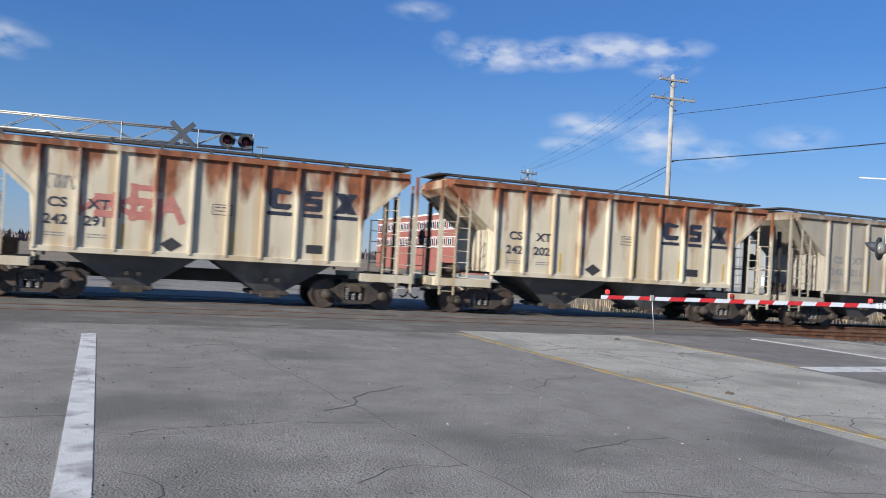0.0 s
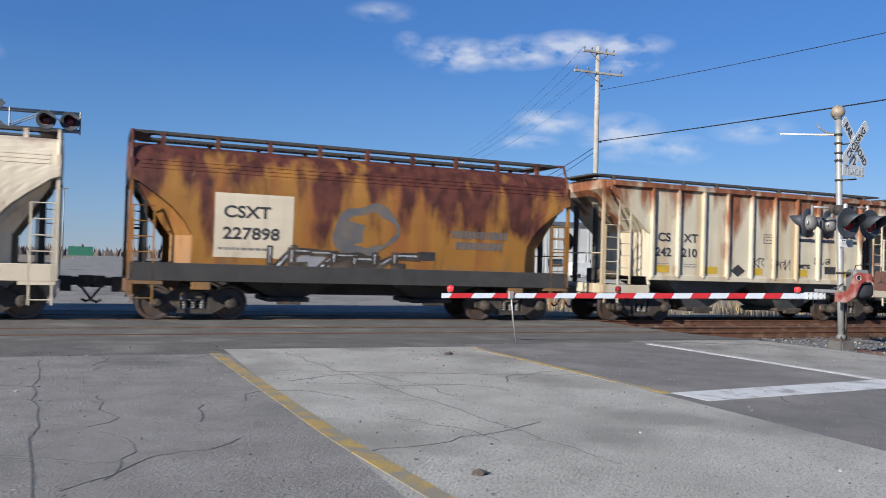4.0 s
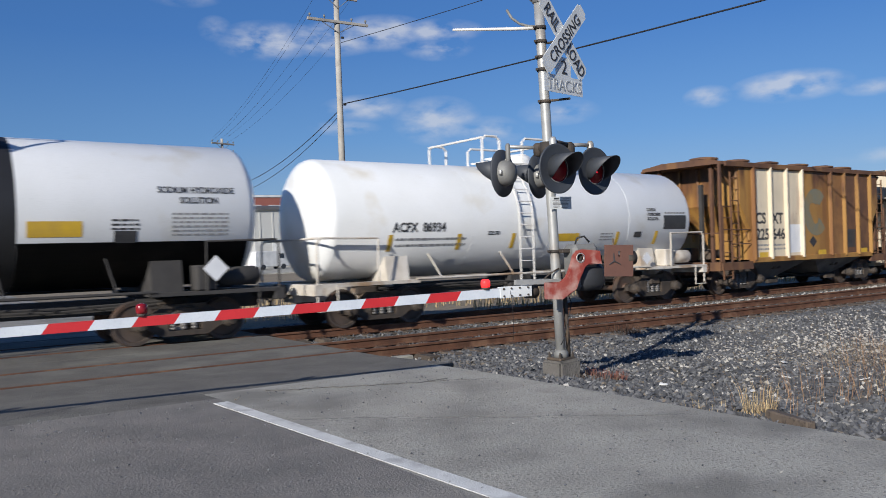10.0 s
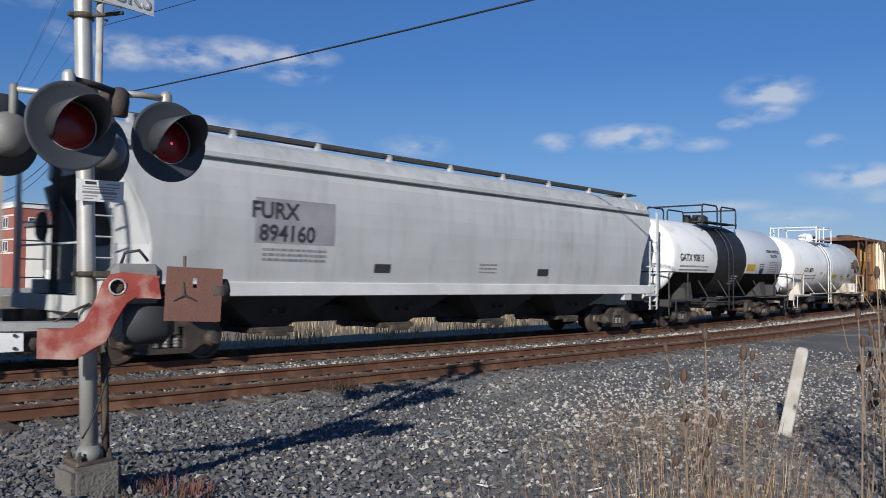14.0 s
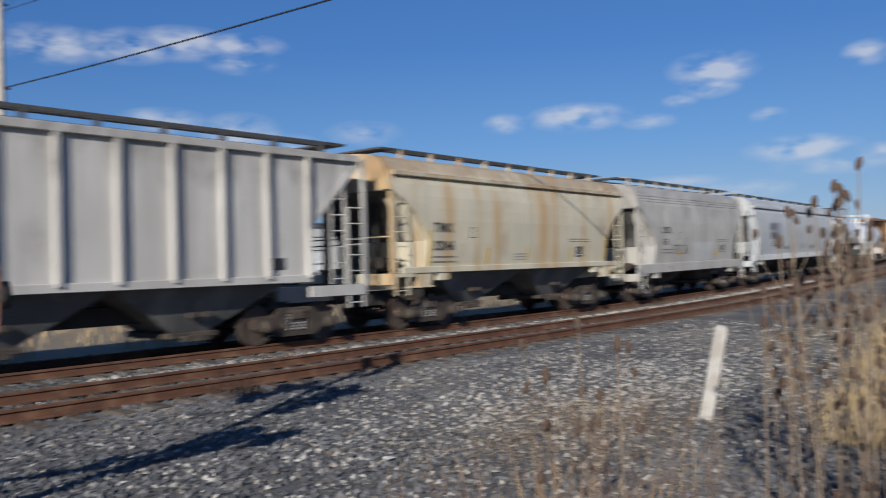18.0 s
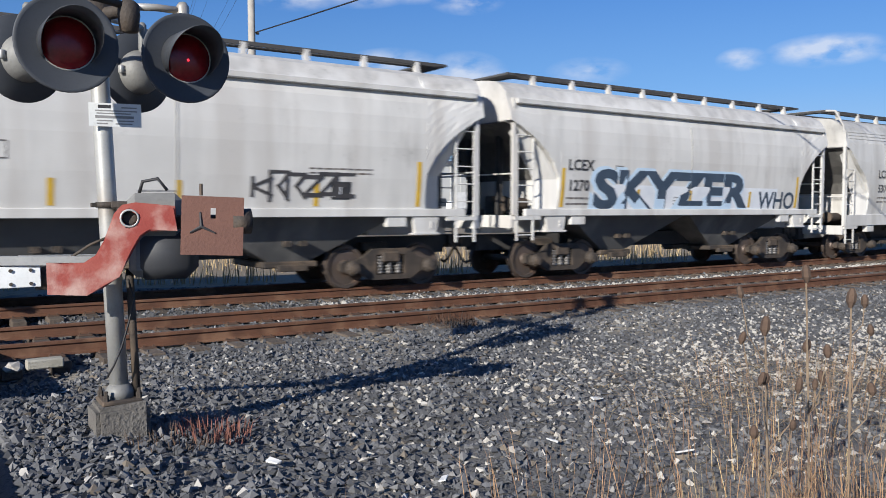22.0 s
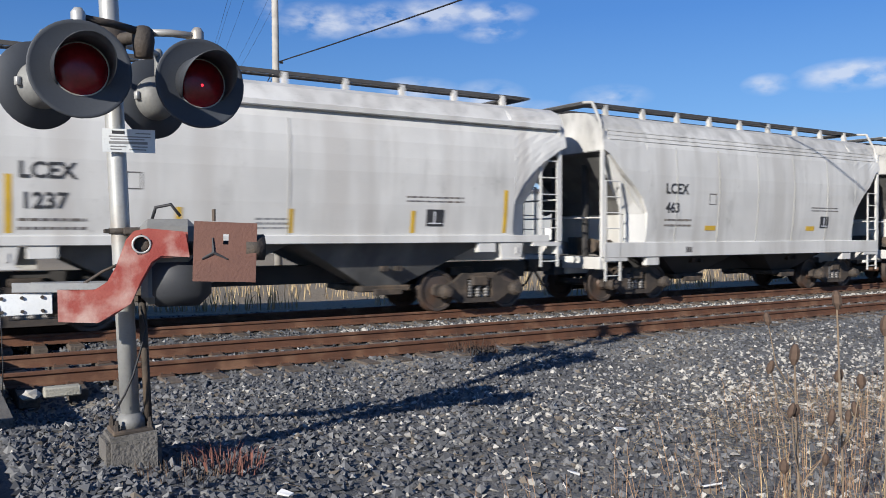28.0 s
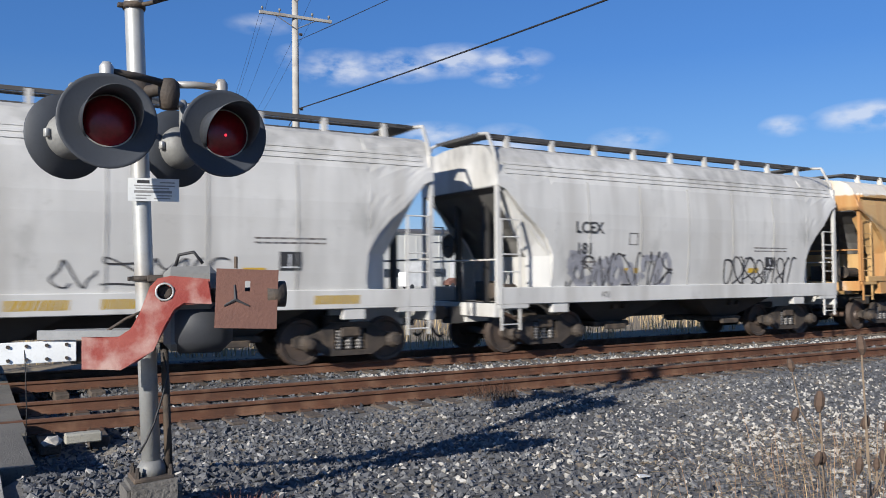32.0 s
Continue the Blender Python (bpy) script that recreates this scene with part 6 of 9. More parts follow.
def lime_hopper(k, number, extra=None, mark="LCEX", mat=None, plain=False, label=None):
    L = car_length(k)
    mat = mat or M["lime_white"]
    if plain:
        car, h = plain_hopper(label or "off-white smooth-sided covered hopper car", L, mat, {"body_label": "smooth bowed sides"})
        z0, x0 = 2.46, -4.46
    else:
        car, h = rounded_hopper(label or "off-white bow-sided covered hopper car with roof beads", L, mat, {"body_label": "bowed off-white sides with vertical dust streaks"})
        z0, x0 = 2.57, -3.74
    lettering(car, h, mark, x0, z0, 0.34, M["letter"], 0.98)
    lettering(car, h, number, x0 + 0.02, z0 - 0.46, 0.34, M["letter"], 0.98)
    bars(car, h, x0 + 0.0, z0 - 0.66, 0.95, 2, 0.13, 0.045, M["emblem_faded"], k)
    # small boxed letter
    bx = -2.95 if plain else -2.15
    for a, b, c, d in ((bx, bx + 0.27, 2.32, 2.34), (bx, bx + 0.27, 2.58, 2.6), (bx, bx + 0.02, 2.34, 2.58), (bx + 0.25, bx + 0.27, 2.34, 2.58)):
        patch(car, h, a, b, c, d, M["emblem_faded"], "stencil", 0.005)
    if number != "1270":
        patch(car, h, 2.65, 3.05, 1.75, 2.08, M["letter"], "panel", 0.006, "black consolidated stencil panel")
        patch(car, h, 2.82, 2.85, 1.79, 2.04, M["white"], "stencil", 0.009)
        patch(car, h, 2.69, 3.01, 1.8, 1.82, M["white"], "stencil", 0.009)
        bars(car, h, 2.2, 2.3, 1.3, 2, 0.08, 0.03, M["emblem_faded"], k + 2)
    if plain:
        yellow_tags(car, h, (-4.64, 4.5), 1.62, 2.5, 0.1)
        yellow_tags(car, h, (-2.15, -0.2, 2.3), 1.62, 2.05, 0.1)
        bars(car, h, -0.8, 1.85, 0.6, 3, 0.08, 0.035, None, k)
    else:
        for x in (-2.25, 2.0):
            patch(car, h, x, x + 0.4, 1.68, 1.8, M["yellow"], "reflector", 0.005, "yellow reflective strip")
        if mark == "LCEX":
            lettering(car, h, "ARI CENTER FLOW", -2.55, 1.16, 0.16, M["letter"])
            patch(car, h, -2.95, -2.7, 1.14, 1.28, M["emblem_faded"], "stencil", 0.05)
        bars(car, h, -0.2, 1.25, 1.1, 2, 0.07, 0.03, M["emblem_faded"], k + 5)
        bars(car, h, 2.3, 1.25, 0.9, 2, 0.07, 0.03, M["emblem_faded"], k + 6)
    if extra:
        extra(car, h)
    couple(car, k)


def build_train():
    # head of the train, already far down the line
    sizes = [13.2] * 11
    x = GAPS[0]
    for i, ln in enumerate(sizes):
        GAPS[-1 - i] = x + ln
        x += ln
    kinds = ("tags", "plain", "grey", "plain", "tags", "plain", "plain", "grey", "plain", "plain", "tags")
    for i in range(11):
        cream_hopper(-1 - i, "242118", kinds[i] if i < 3 else "plain")
    cream_hopper(0, "242011", "grey")
    cream_hopper(1, "242202", "plain")
    cream_hopper(2, "242291", "red")
    cream_hopper(3, "242210", "tags")

    # orange-brown bow-sided hopper
    L = car_length(4)
    car, h = rounded_hopper("faded orange-brown bow-sided hopper car with white graffiti", L, M["orange"], {"eave": 4.1, "sill_top": 1.36, "sill_bot": 0.95, "board": 4.55, "sill_mat": M["under"], "body_label": "orange sides gone brown towards the roof", "seams": ()})
    patch(car, h, -4.0, -2.1, 1.55, 3.1, M["cream"], "panel", 0.005, "cream paint panel behind the number")
    lettering(car, h, "CSXT", -3.8, 2.52, 0.4, M["letter"], 1.15)
    lettering(car, h, "227898", -3.8, 2.0, 0.4, M["letter"], 1.15)
    bars(car, h, -3.9, 1.85, 1.2, 2, 0.12, 0.06, M["faint"], 4)
    blob(car, h, -0.2, 2.35, 0.78, 0.75, M["emblem_faded"], 0.005, 2, "faded dark rounded emblem", 1)
    blob(car, h, 0.15, 2.3, 0.42, 0.36, M["orange"], 0.008, 2, "", 0.4)
    jagged(car, h, -2.6, 1.2, 1.02, 1.8, M["iron"], 42, 7, 0.2, "dark spray-paint letters")
    jagged(car, h, -2.6, 1.2, 1.0, 1.82, M["graffiti_white"], 42, 7, 0.045, "white outlined spray-paint lettering")
    blob(car, h, -1.6, 1.45, 0.5, 0.28, M["graffiti_grey"], 0.005, 4, "grey spray paint", 2)
    blob(car, h, -0.4, 1.45, 0.6, 0.3, M["iron"], 0.005, 4, "dark spray paint", 1)
    patch(car, h, 1.25, 1.75, 1.62, 1.85, M["letter"], "panel", 0.006, "black consolidated stencil panel")
    for i, (xx, zz, wd) in enumerate(((2.2, 2.25, 1.7), (2.35, 1.95, 1.4))):
        bars(car, h, xx, zz, wd, 1, 0.1, 0.2, M["emblem_faded"], 47 + i)
    scribble(car, h, 1.9, 3.0, 1.08, 1.22, M["graffiti_white"], 45, 5, 0.02)
    couple(car, 4)

    # cream bow-sided hopper with grey graffiti
    L = car_length(5)
    car, h = rounded_hopper("cream bow-sided hopper car with grey and black graffiti", L, M["cream"], {"eave": 4.02, "sill_top": 1.25, "sill_bot": 0.88, "board": 4.37, "body_label": "clean cream bowed sides", "seams": (-1.6, 0.8)})
    lettering(car, h, "CSXT", -3.3, 2.42, 0.42, M["letter"], 1.0)
    lettering(car, h, "227981", -3.31, 1.94, 0.42, M["letter"], 1.0)
    logo_blocks(car, h, 2.25, 2.4, 1.5, 0.46, M["letter"])
    bars(car, h, -3.5, 1.62, 1.0, 2, 0.1, 0.05, None, 5)
    for a_, b_, c_, d_ in ((0.1, 0.75, 2.1, 2.12), (0.1, 0.75, 2.38, 2.4), (0.1, 0.12, 2.12, 2.38), (0.73, 0.75, 2.12, 2.38)):
        patch(car, h, a_, b_, c_, d_, M["emblem_faded"], "placard_border", 0.004)
    bars(car, h, 0.2, 2.28, 0.45, 2, 0.1, 0.035, M["emblem_faded"], 6)
    bubble(car, h, -0.62, 1.42, 0.85, 0.62, M["graffiti_grey"], M["graffiti_black"], M["graffiti_halo_pink"])
    jagged(car, h, -2.45, -1.5, 1.35, 2.0, M["graffiti_black"], 52, 4, 0.05)
    jagged(car, h, -1.95, -1.45, 0.98, 1.22, M["graffiti_black"], 53, 3, 0.035)
    jagged(car, h, 0.5, 1.3, 1.65, 1.9, M["graffiti_black"], 54, 4, 0.04)
    jagged(car, h, 0.55, 1.25, 1.36, 1.6, M["graffiti_black"], 57, 4, 0.04)
    scribble(car, h, 2.2, 3.7, 1.85, 2.12, M["graffiti_black"], 55, 4, 0.05)
    jagged(car, h, 3.55, 3.95, 1.4, 1.66, M["graffiti_black"], 56, 3, 0.03)
    patch(car, h, 2.35, 2.75, 1.52, 1.72, M["letter"], "panel", 0.006, "black consolidated stencil panel")
    for xx in (-4.35, 1.3, 4.3):
        patch(car, h, xx, xx + 0.5, 1.0, 1.16, M["yellow"], "reflector", 0.05, "yellow reflective strip")
    couple(car, 5)

    # mustard ribbed hopper
    L = car_length(6)
    car, h = ribbed_hopper("mustard-brown rusting ribbed hopper car with roof hatches", L, M["mustard"], None, {"eave": 4.12, "low": 1.08, "knee": 2.45, "xl": 4.28, "xt": 5.9, "ribs": 9, "skip": (4,), "end_mat": M["brown_rust"], "trim": M["brown_rust"], "walk": False, "rib_depth": 0.12, "deck": 1.05, "boxed": True, "pale_ribs": (1, 2, 3), "pale_mat": M["cream"]})
    patch(car, h, -3.84, -0.95, 1.15, 4.0, M["cream"], "panel", 0.004, "cream repainted panels")
    for x_ in (1.0, 1.97, 2.94):
        patch(car, h, x_, x_ + 0.9, 1.15, 3.95, M["brown_rust"] if x_ > 1.5 else M["orange_brown"], "side_sheet", 0.003, "side sheet rusted brown")
    lettering(car, h, "CS", -3.66, 2.24, 0.5, M["letter"], 1.0)
    lettering(car, h, "XT", -2.72, 2.24, 0.5, M["letter"], 1.0)
    lettering(car, h, "225", -3.66, 1.72, 0.5, M["letter"])
    lettering(car, h, "646", -2.72, 1.72, 0.5, M["letter"])
    bars(car, h, -3.6, 1.5, 1.9, 2, 0.13, 0.06, M["faint"], 6)
    patch(car, h, -1.7, -1.0, 1.25, 2.2, M["white"], "panel", 0.005, "white paint patch")
    # faded open ring, with a notch at its mouth
    bm = bmesh.new()
    prev = None
    for i in range(31):
        a = math.radians(42 + 276 * i / 30)
        inner = 0.34 + 0.07 * math.sin(3 * a) - 0.05 * math.cos(a)
        ring = [bm.verts.new(on_side(h, 0.03 + r_ * math.cos(a) * 0.98, 2.62 + r_ * math.sin(a), 0.005)) for r_ in (inner, 0.82)]
        if prev:
            bm.faces.new((prev[0], prev[1], ring[1], ring[0]))
        prev = ring
    part("emblem", bm, M["emblem_faint"], car, "faded grey open-ring emblem")
    patch(car, h, 2.2, 2.74, 1.35, 2.0, M["letter"], "panel", 0.006, "black stencil panel")
    for xx in (-3.5, 0.15, 3.1):
        patch(car, h, xx, xx + 0.5, 1.14, 1.3, M["yellow"], "reflector", 0.006, "yellow reflective strip")
    bm = bmesh.new()
    bm.faces.new([bm.verts.new(on_side(h, px, pz, 0.006)) for px, pz in ((-0.2, 1.4), (0.05, 1.6), (-0.2, 1.8), (-0.45, 1.6))])
    part("placard", bm, M["letter"], car, "dark diamond placard")
    couple(car, 6)

    # white tank
    L = car_length(7)
    car, h = tank_car("white tank car with white railings and rust-stained ends", L, (M["tank_white"], M["tank_frame"]), {"r": 1.4, "z": 2.44, "xe": 6.3, "ladder": -0.63, "rails": ((-1.7, -1.15), (-0.4, 1.0)), "dome": 0.45, "vent": 1.58, "seams": (-2.2, 0.35, 3.3), "rail_mat": M["safety_white"]})
    lettering(car, h, "ACFX  86934", -4.5, 2.12, 0.29, M["letter"], 0.9)
    bars(car, h, -4.4, 1.92, 2.0, 2, 0.14, 0.05, M["faint"], 71)
    yellow_tags(car, h, (-4.6, -2.66, -0.97, 2.82, 4.43), 1.68, 2.05, 0.12)
    patch(car, h, 0.55, 1.39, 1.82, 2.02, M["yellow"], "placard", 0.006, "yellow hazard panel")
    patch(car, h, 3.55, 3.85, 1.88, 2.04, M["letter"], "panel", 0.006, "black stencil panel")
    patch(car, h, 4.76, 5.75, 2.1, 2.5, M["letter"], "panel", 0.006, "black printed stencil panel")
    bars(car, h, 4.8, 2.55, 0.9, 3, 0.1, 0.05, M["faint"], 73)
    bars(car, h, 2.2, 1.98, 0.5, 3, 0.08, 0.035, M["faint"], 74)
    for n_, wd in enumerate(("SODIUM", "HYDROXIDE", "SOLUTION")):
        lettering(car, h, wd, 4.05, 2.62 - 0.13 * n_, 0.12, M["letter"], 0.8)
    lettering(car, h, "ZZLTD", -1.75, 2.02, 0.12, M["letter"], 1.0)
    bm = bmesh.new()
    box(bm, 3.73, 3.99, -1.5, -1.49, 1.15, 1.41)
    pl = part("placard", bm, M["white"], car, "white diamond placard")
    pl.matrix_basis = Matrix.Translation((3.86, 0, 1.28)) @ Matrix.Rotation(math.pi / 4, 4, "Y") @ Matrix.Translation((-3.86, 0, -1.28))
    couple(car, 7)

    # white tank with a black band
    L = car_length(8)
    car, h = tank_car("white tank car with broad black band and black belly", L, (M["tank_white"], M["under"]), {"r": 1.44, "z": 2.56, "xe": 5.75, "band": (-1.75, 1.15), "belly": 2.0, "ladder": -0.69, "rails": ((-2.5, -1.1), (-0.75, 0.75)), "dome": -0.2, "vent": -1.6, "rail_mat": M["tank_black"], "dome_mat": M["tank_black"]})
    lettering(car, h, "GATX 90815", -5.0, 2.42, 0.36, M["letter"], 1.02)
    bars(car, h, -4.95, 2.2, 2.4, 2, 0.13, 0.05, M["faint"], 81)
    patch(car, h, 1.3, 2.2, 2.1, 2.38, M["yellow"], "placard", 0.006, "yellow hazard panel")
    patch(car, h, 2.75, 3.15, 1.98, 2.2, M["letter"], "panel", 0.012, "black stencil panel")
    lettering(car, h, "SODIUM HYDROXIDE", 3.55, 2.92, 0.17, M["letter"], 0.9)
    lettering(car, h, "SOLUTION", 3.95, 2.72, 0.17, M["letter"], 0.9)
    bars(car, h, 3.8, 2.5, 1.1, 6, 0.08, 0.035, M["faint"], 82)
    bars(car, h, 2.7, 2.38, 0.5, 3, 0.08, 0.035, M["letter"], 84)
    bars(car, h, 0.0, 1.85, 0.6, 4, 0.1, 0.05, M["white"], 83)
    bm = bmesh.new()
    box(bm, 4.42, 4.78, -1.5, -1.49, 1.27, 1.63)
    pl = part("placard", bm, M["white"], car, "white diamond placard")
    pl.matrix_basis = Matrix.Translation((4.6, 0, 1.45)) @ Matrix.Rotation(math.pi / 4, 4, "Y") @ Matrix.Translation((-4.6, 0, -1.45))
    couple(car, 8)

    # long grey pellet hopper
    L = car_length(9)
    car, h = rounded_hopper("long light-grey smooth-sided covered hopper car", L, M["grey_white"], {"eave": 4.3, "sill_top": 1.5, "sill_bot": 1.24, "board": 4.62, "bands": False, "seams": (), "e": 4.8, "steep": 0.45, "bays": (-5.4, -1.8, 1.8, 5.4), "span": 3.4, "sill_mat": M["white_trim"], "body_label": "plain light-grey bowed sides"})
    patch(car, h, -6.4, -4.4, 2.3, 3.2, M["graffiti_grey"], "panel", 0.004, "grey paint-out panel behind the number")
    lettering(car, h, "FURX", -6.5, 2.8, 0.46, M["letter"])
    lettering(car, h, "894160", -6.3, 2.35, 0.46, M["letter"])
    patch(car, h, 2.9, 3.4, 1.75, 1.95, M["letter"], "panel", 0.006, "black stencil panel")
    patch(car, h, -3.2, -2.7, 1.75, 1.95, M["letter"], "panel", 0.006, "black stencil panel")
    bars(car, h, -6.2, 2.15, 1.6, 3, 0.1, 0.05, None, 91)
    bars(car, h, 0.4, 2.0, 0.7, 3, 0.1, 0.04, None, 92)
    couple(car, 9)

    def x475(car, h):
        scribble(car, h, -2.7, -1.2, 1.7, 2.15, M["graffiti_black"], 101, 5, 0.025)
        patch(car, h, -0.4, 1.6, 1.45, 2.2, M["faint_wash"], "wash", 0.003, "faint grey paint-out")

    def x1270(car, h):
        patch(car, h, -3.65, 3.6, 1.58, 2.15, M["graffiti_white"], "graffiti", 0.004, "white spray-painted ground")
        lettering(car, h, "SKYZER", -3.72, 1.56, 1.36, M["graffiti_halo"], 1.25, "pale blue outline of big spray-painted letters", 0.16)
        lettering(car, h, "SKYZER", -3.6, 1.63, 1.2, M["graffiti_navy"], 1.38, "big dark blue spray-painted letters", 0.11, 0.004)
        lettering(car, h, "WHO", 2.75, 1.6, 0.66, M["graffiti_navy"], 1.0, "dark blue spray-painted letters", 0.02)

    def x1226(car, h):
        jagged(car, h, 1.15, 3.1, 1.72, 2.25, M["graffiti_black"], 151, 6, 0.07)

    def x484(car, h):
        scribble(car, h, -2.95, 0.0, 1.5, 2.2, M["graffiti_blue"], 171, 9, 0.035, "pale blue spray-paint outline")
        jagged(car, h, 0.6, 1.95, 1.6, 2.15, M["graffiti_black"], 172, 5, 0.05)
        scribble(car, h, 1.0, 2.9, 1.12, 1.35, M["graffiti_green"], 173, 7, 0.03)
        scribble(car, h, 3.0, 4.4, 1.12, 1.35, M["graffiti_pink"], 174, 5, 0.025)
        scribble(car, h, -4.05, -3.2, 1.1, 1.36, M["graffiti_blue"], 175, 5, 0.06)

    def x181(car, h):
        scribble(car, h, -3.9, -0.8, 1.35, 2.15, M["graffiti_grey"], 211, 7, 0.14, "grey spray-painted letters")
        scribble(car, h, -3.95, -0.75, 1.25, 2.2, M["graffiti_black"], 212, 8, 0.04)
        scribble(car, h, 1.0, 3.9, 1.3, 2.1, M["graffiti_black"], 213, 7, 0.045)

    def x_last(car, h):
        scribble(car, h, -1.0, 1.8, 1.4, 2.0, M["graffiti_black"], 221, 4, 0.03)
        for xx in (-1.6, -0.25, 3.3):
            patch(car, h, xx, xx + 0.9, 1.14, 1.3, M["yellow"], "reflector", 0.05, "yellow reflective strip")
    lime_hopper(10, "475", x475, mat=M["dusty_lime"], label="grimy off-white bow-sided hopper car with black scrawl")
    lime_hopper(11, "32046", None, "TIMX", M["tan_rust"], True, "cream smooth-sided hopper car with an orange rust run")
    # ribbed off-white hopper
    L = car_length(12)
    car, h = ribbed_hopper("dusty grey ribbed covered hopper car", L, M["dust_grey"], None, {"eave": 4.12, "low": 1.42, "knee": 2.5, "xl": 4.45, "xt": 5.9, "ribs": 9, "board": 4.56, "rib_depth": 0.13, "deck": 1.25, "span": 4.0})
    lettering(car, h, "LC EX", -3.78, 2.62, 0.36, M["letter"], 1.05)
    lettering(car, h, "67   1", -3.78, 2.14, 0.36, M["letter"], 1.05)
    bars(car, h, -4.0, 1.75, 1.5, 2, 0.1, 0.05, None, 12)
    patch(car, h, 3.3, 3.7, 1.6, 1.85, M["letter"], "panel", 0.006, "black stencil panel")
    couple(car, 12)
    lime_hopper(13, "530")
    lime_hopper(14, "1270", x1270, "LCEX", M["lime_white2"], True, "off-white smooth hopper car with big blue-and-white graffiti")
    lime_hopper(15, "1226", x1226, "LCEX", M["lime_white2"], True)
    lime_hopper(16, "408")
    lime_hopper(17, "484", x484, label="off-white bow-sided hopper car with blue and black graffiti")
    lime_hopper(18, "463")
    lime_hopper(19, "1237", None, "LCEX", M["lime_white2"], True)
    def x32078(car, h):
        patch(car, h, 1.5, 4.3, 1.6, 3.75, M["rust_sheet"], "side_sheet", 0.004, "darker rust-orange side sheet")

    lime_hopper(20, "32078", x32078, "TIMX", M["orange_rust"], True, "rust-orange stained smooth-sided hopper car")
    lime_hopper(21, "181", x181, label="off-white bow-sided hopper car with grey bubble graffiti")
    lime_hopper(22, "490", x_last)


M["faint_wash"] = material("grey_paint_out", (0.43, 0.43, 0.42), (0.5, 0.5, 0.49), 2, 0.7)
M["graffiti_halo"] = material("pale_blue_spray_paint", (0.5, 0.62, 0.72), (0.42, 0.55, 0.68), 3, 0.6)
M["brown_rust"] = material("dark_brown_rust", (0.13, 0.062, 0.032), (0.085, 0.042, 0.026), 3, 0.8, stain=(0.2, 0.1, 0.04), stain_amt=0.45, stain_scale=1.4, stretch=(1, 1, 0.25))
M["orange_brown"] = material("orange_brown_rust", (0.24, 0.115, 0.04), (0.16, 0.075, 0.032), 3, 0.8, stain=(0.3, 0.16, 0.05), stain_amt=0.45, stain_scale=1.4, stretch=(1, 1, 0.25))
M["rust_sheet"] = rusty_paint("rust_brown_sheet", (0.4, 0.19, 0.06), (0.5, 0.3, 0.14), 4.0, 0.5, 0.6, streak=(0.3, 0.11, 0.035))
build_train()


# ---- crossing signal with its gate ----
def face_matrix(at, n):
    """Places a plate drawn in x-z (facing -y) so that it faces n."""
    n = Vector(n).normalized()
    u = Vector((-n.y, n.x, 0)).normalized()
    w = u.cross(-n)
    m = Matrix((u, -n, w)).transposed().to_4x4()
    m.translation = Vector(at)
    return m


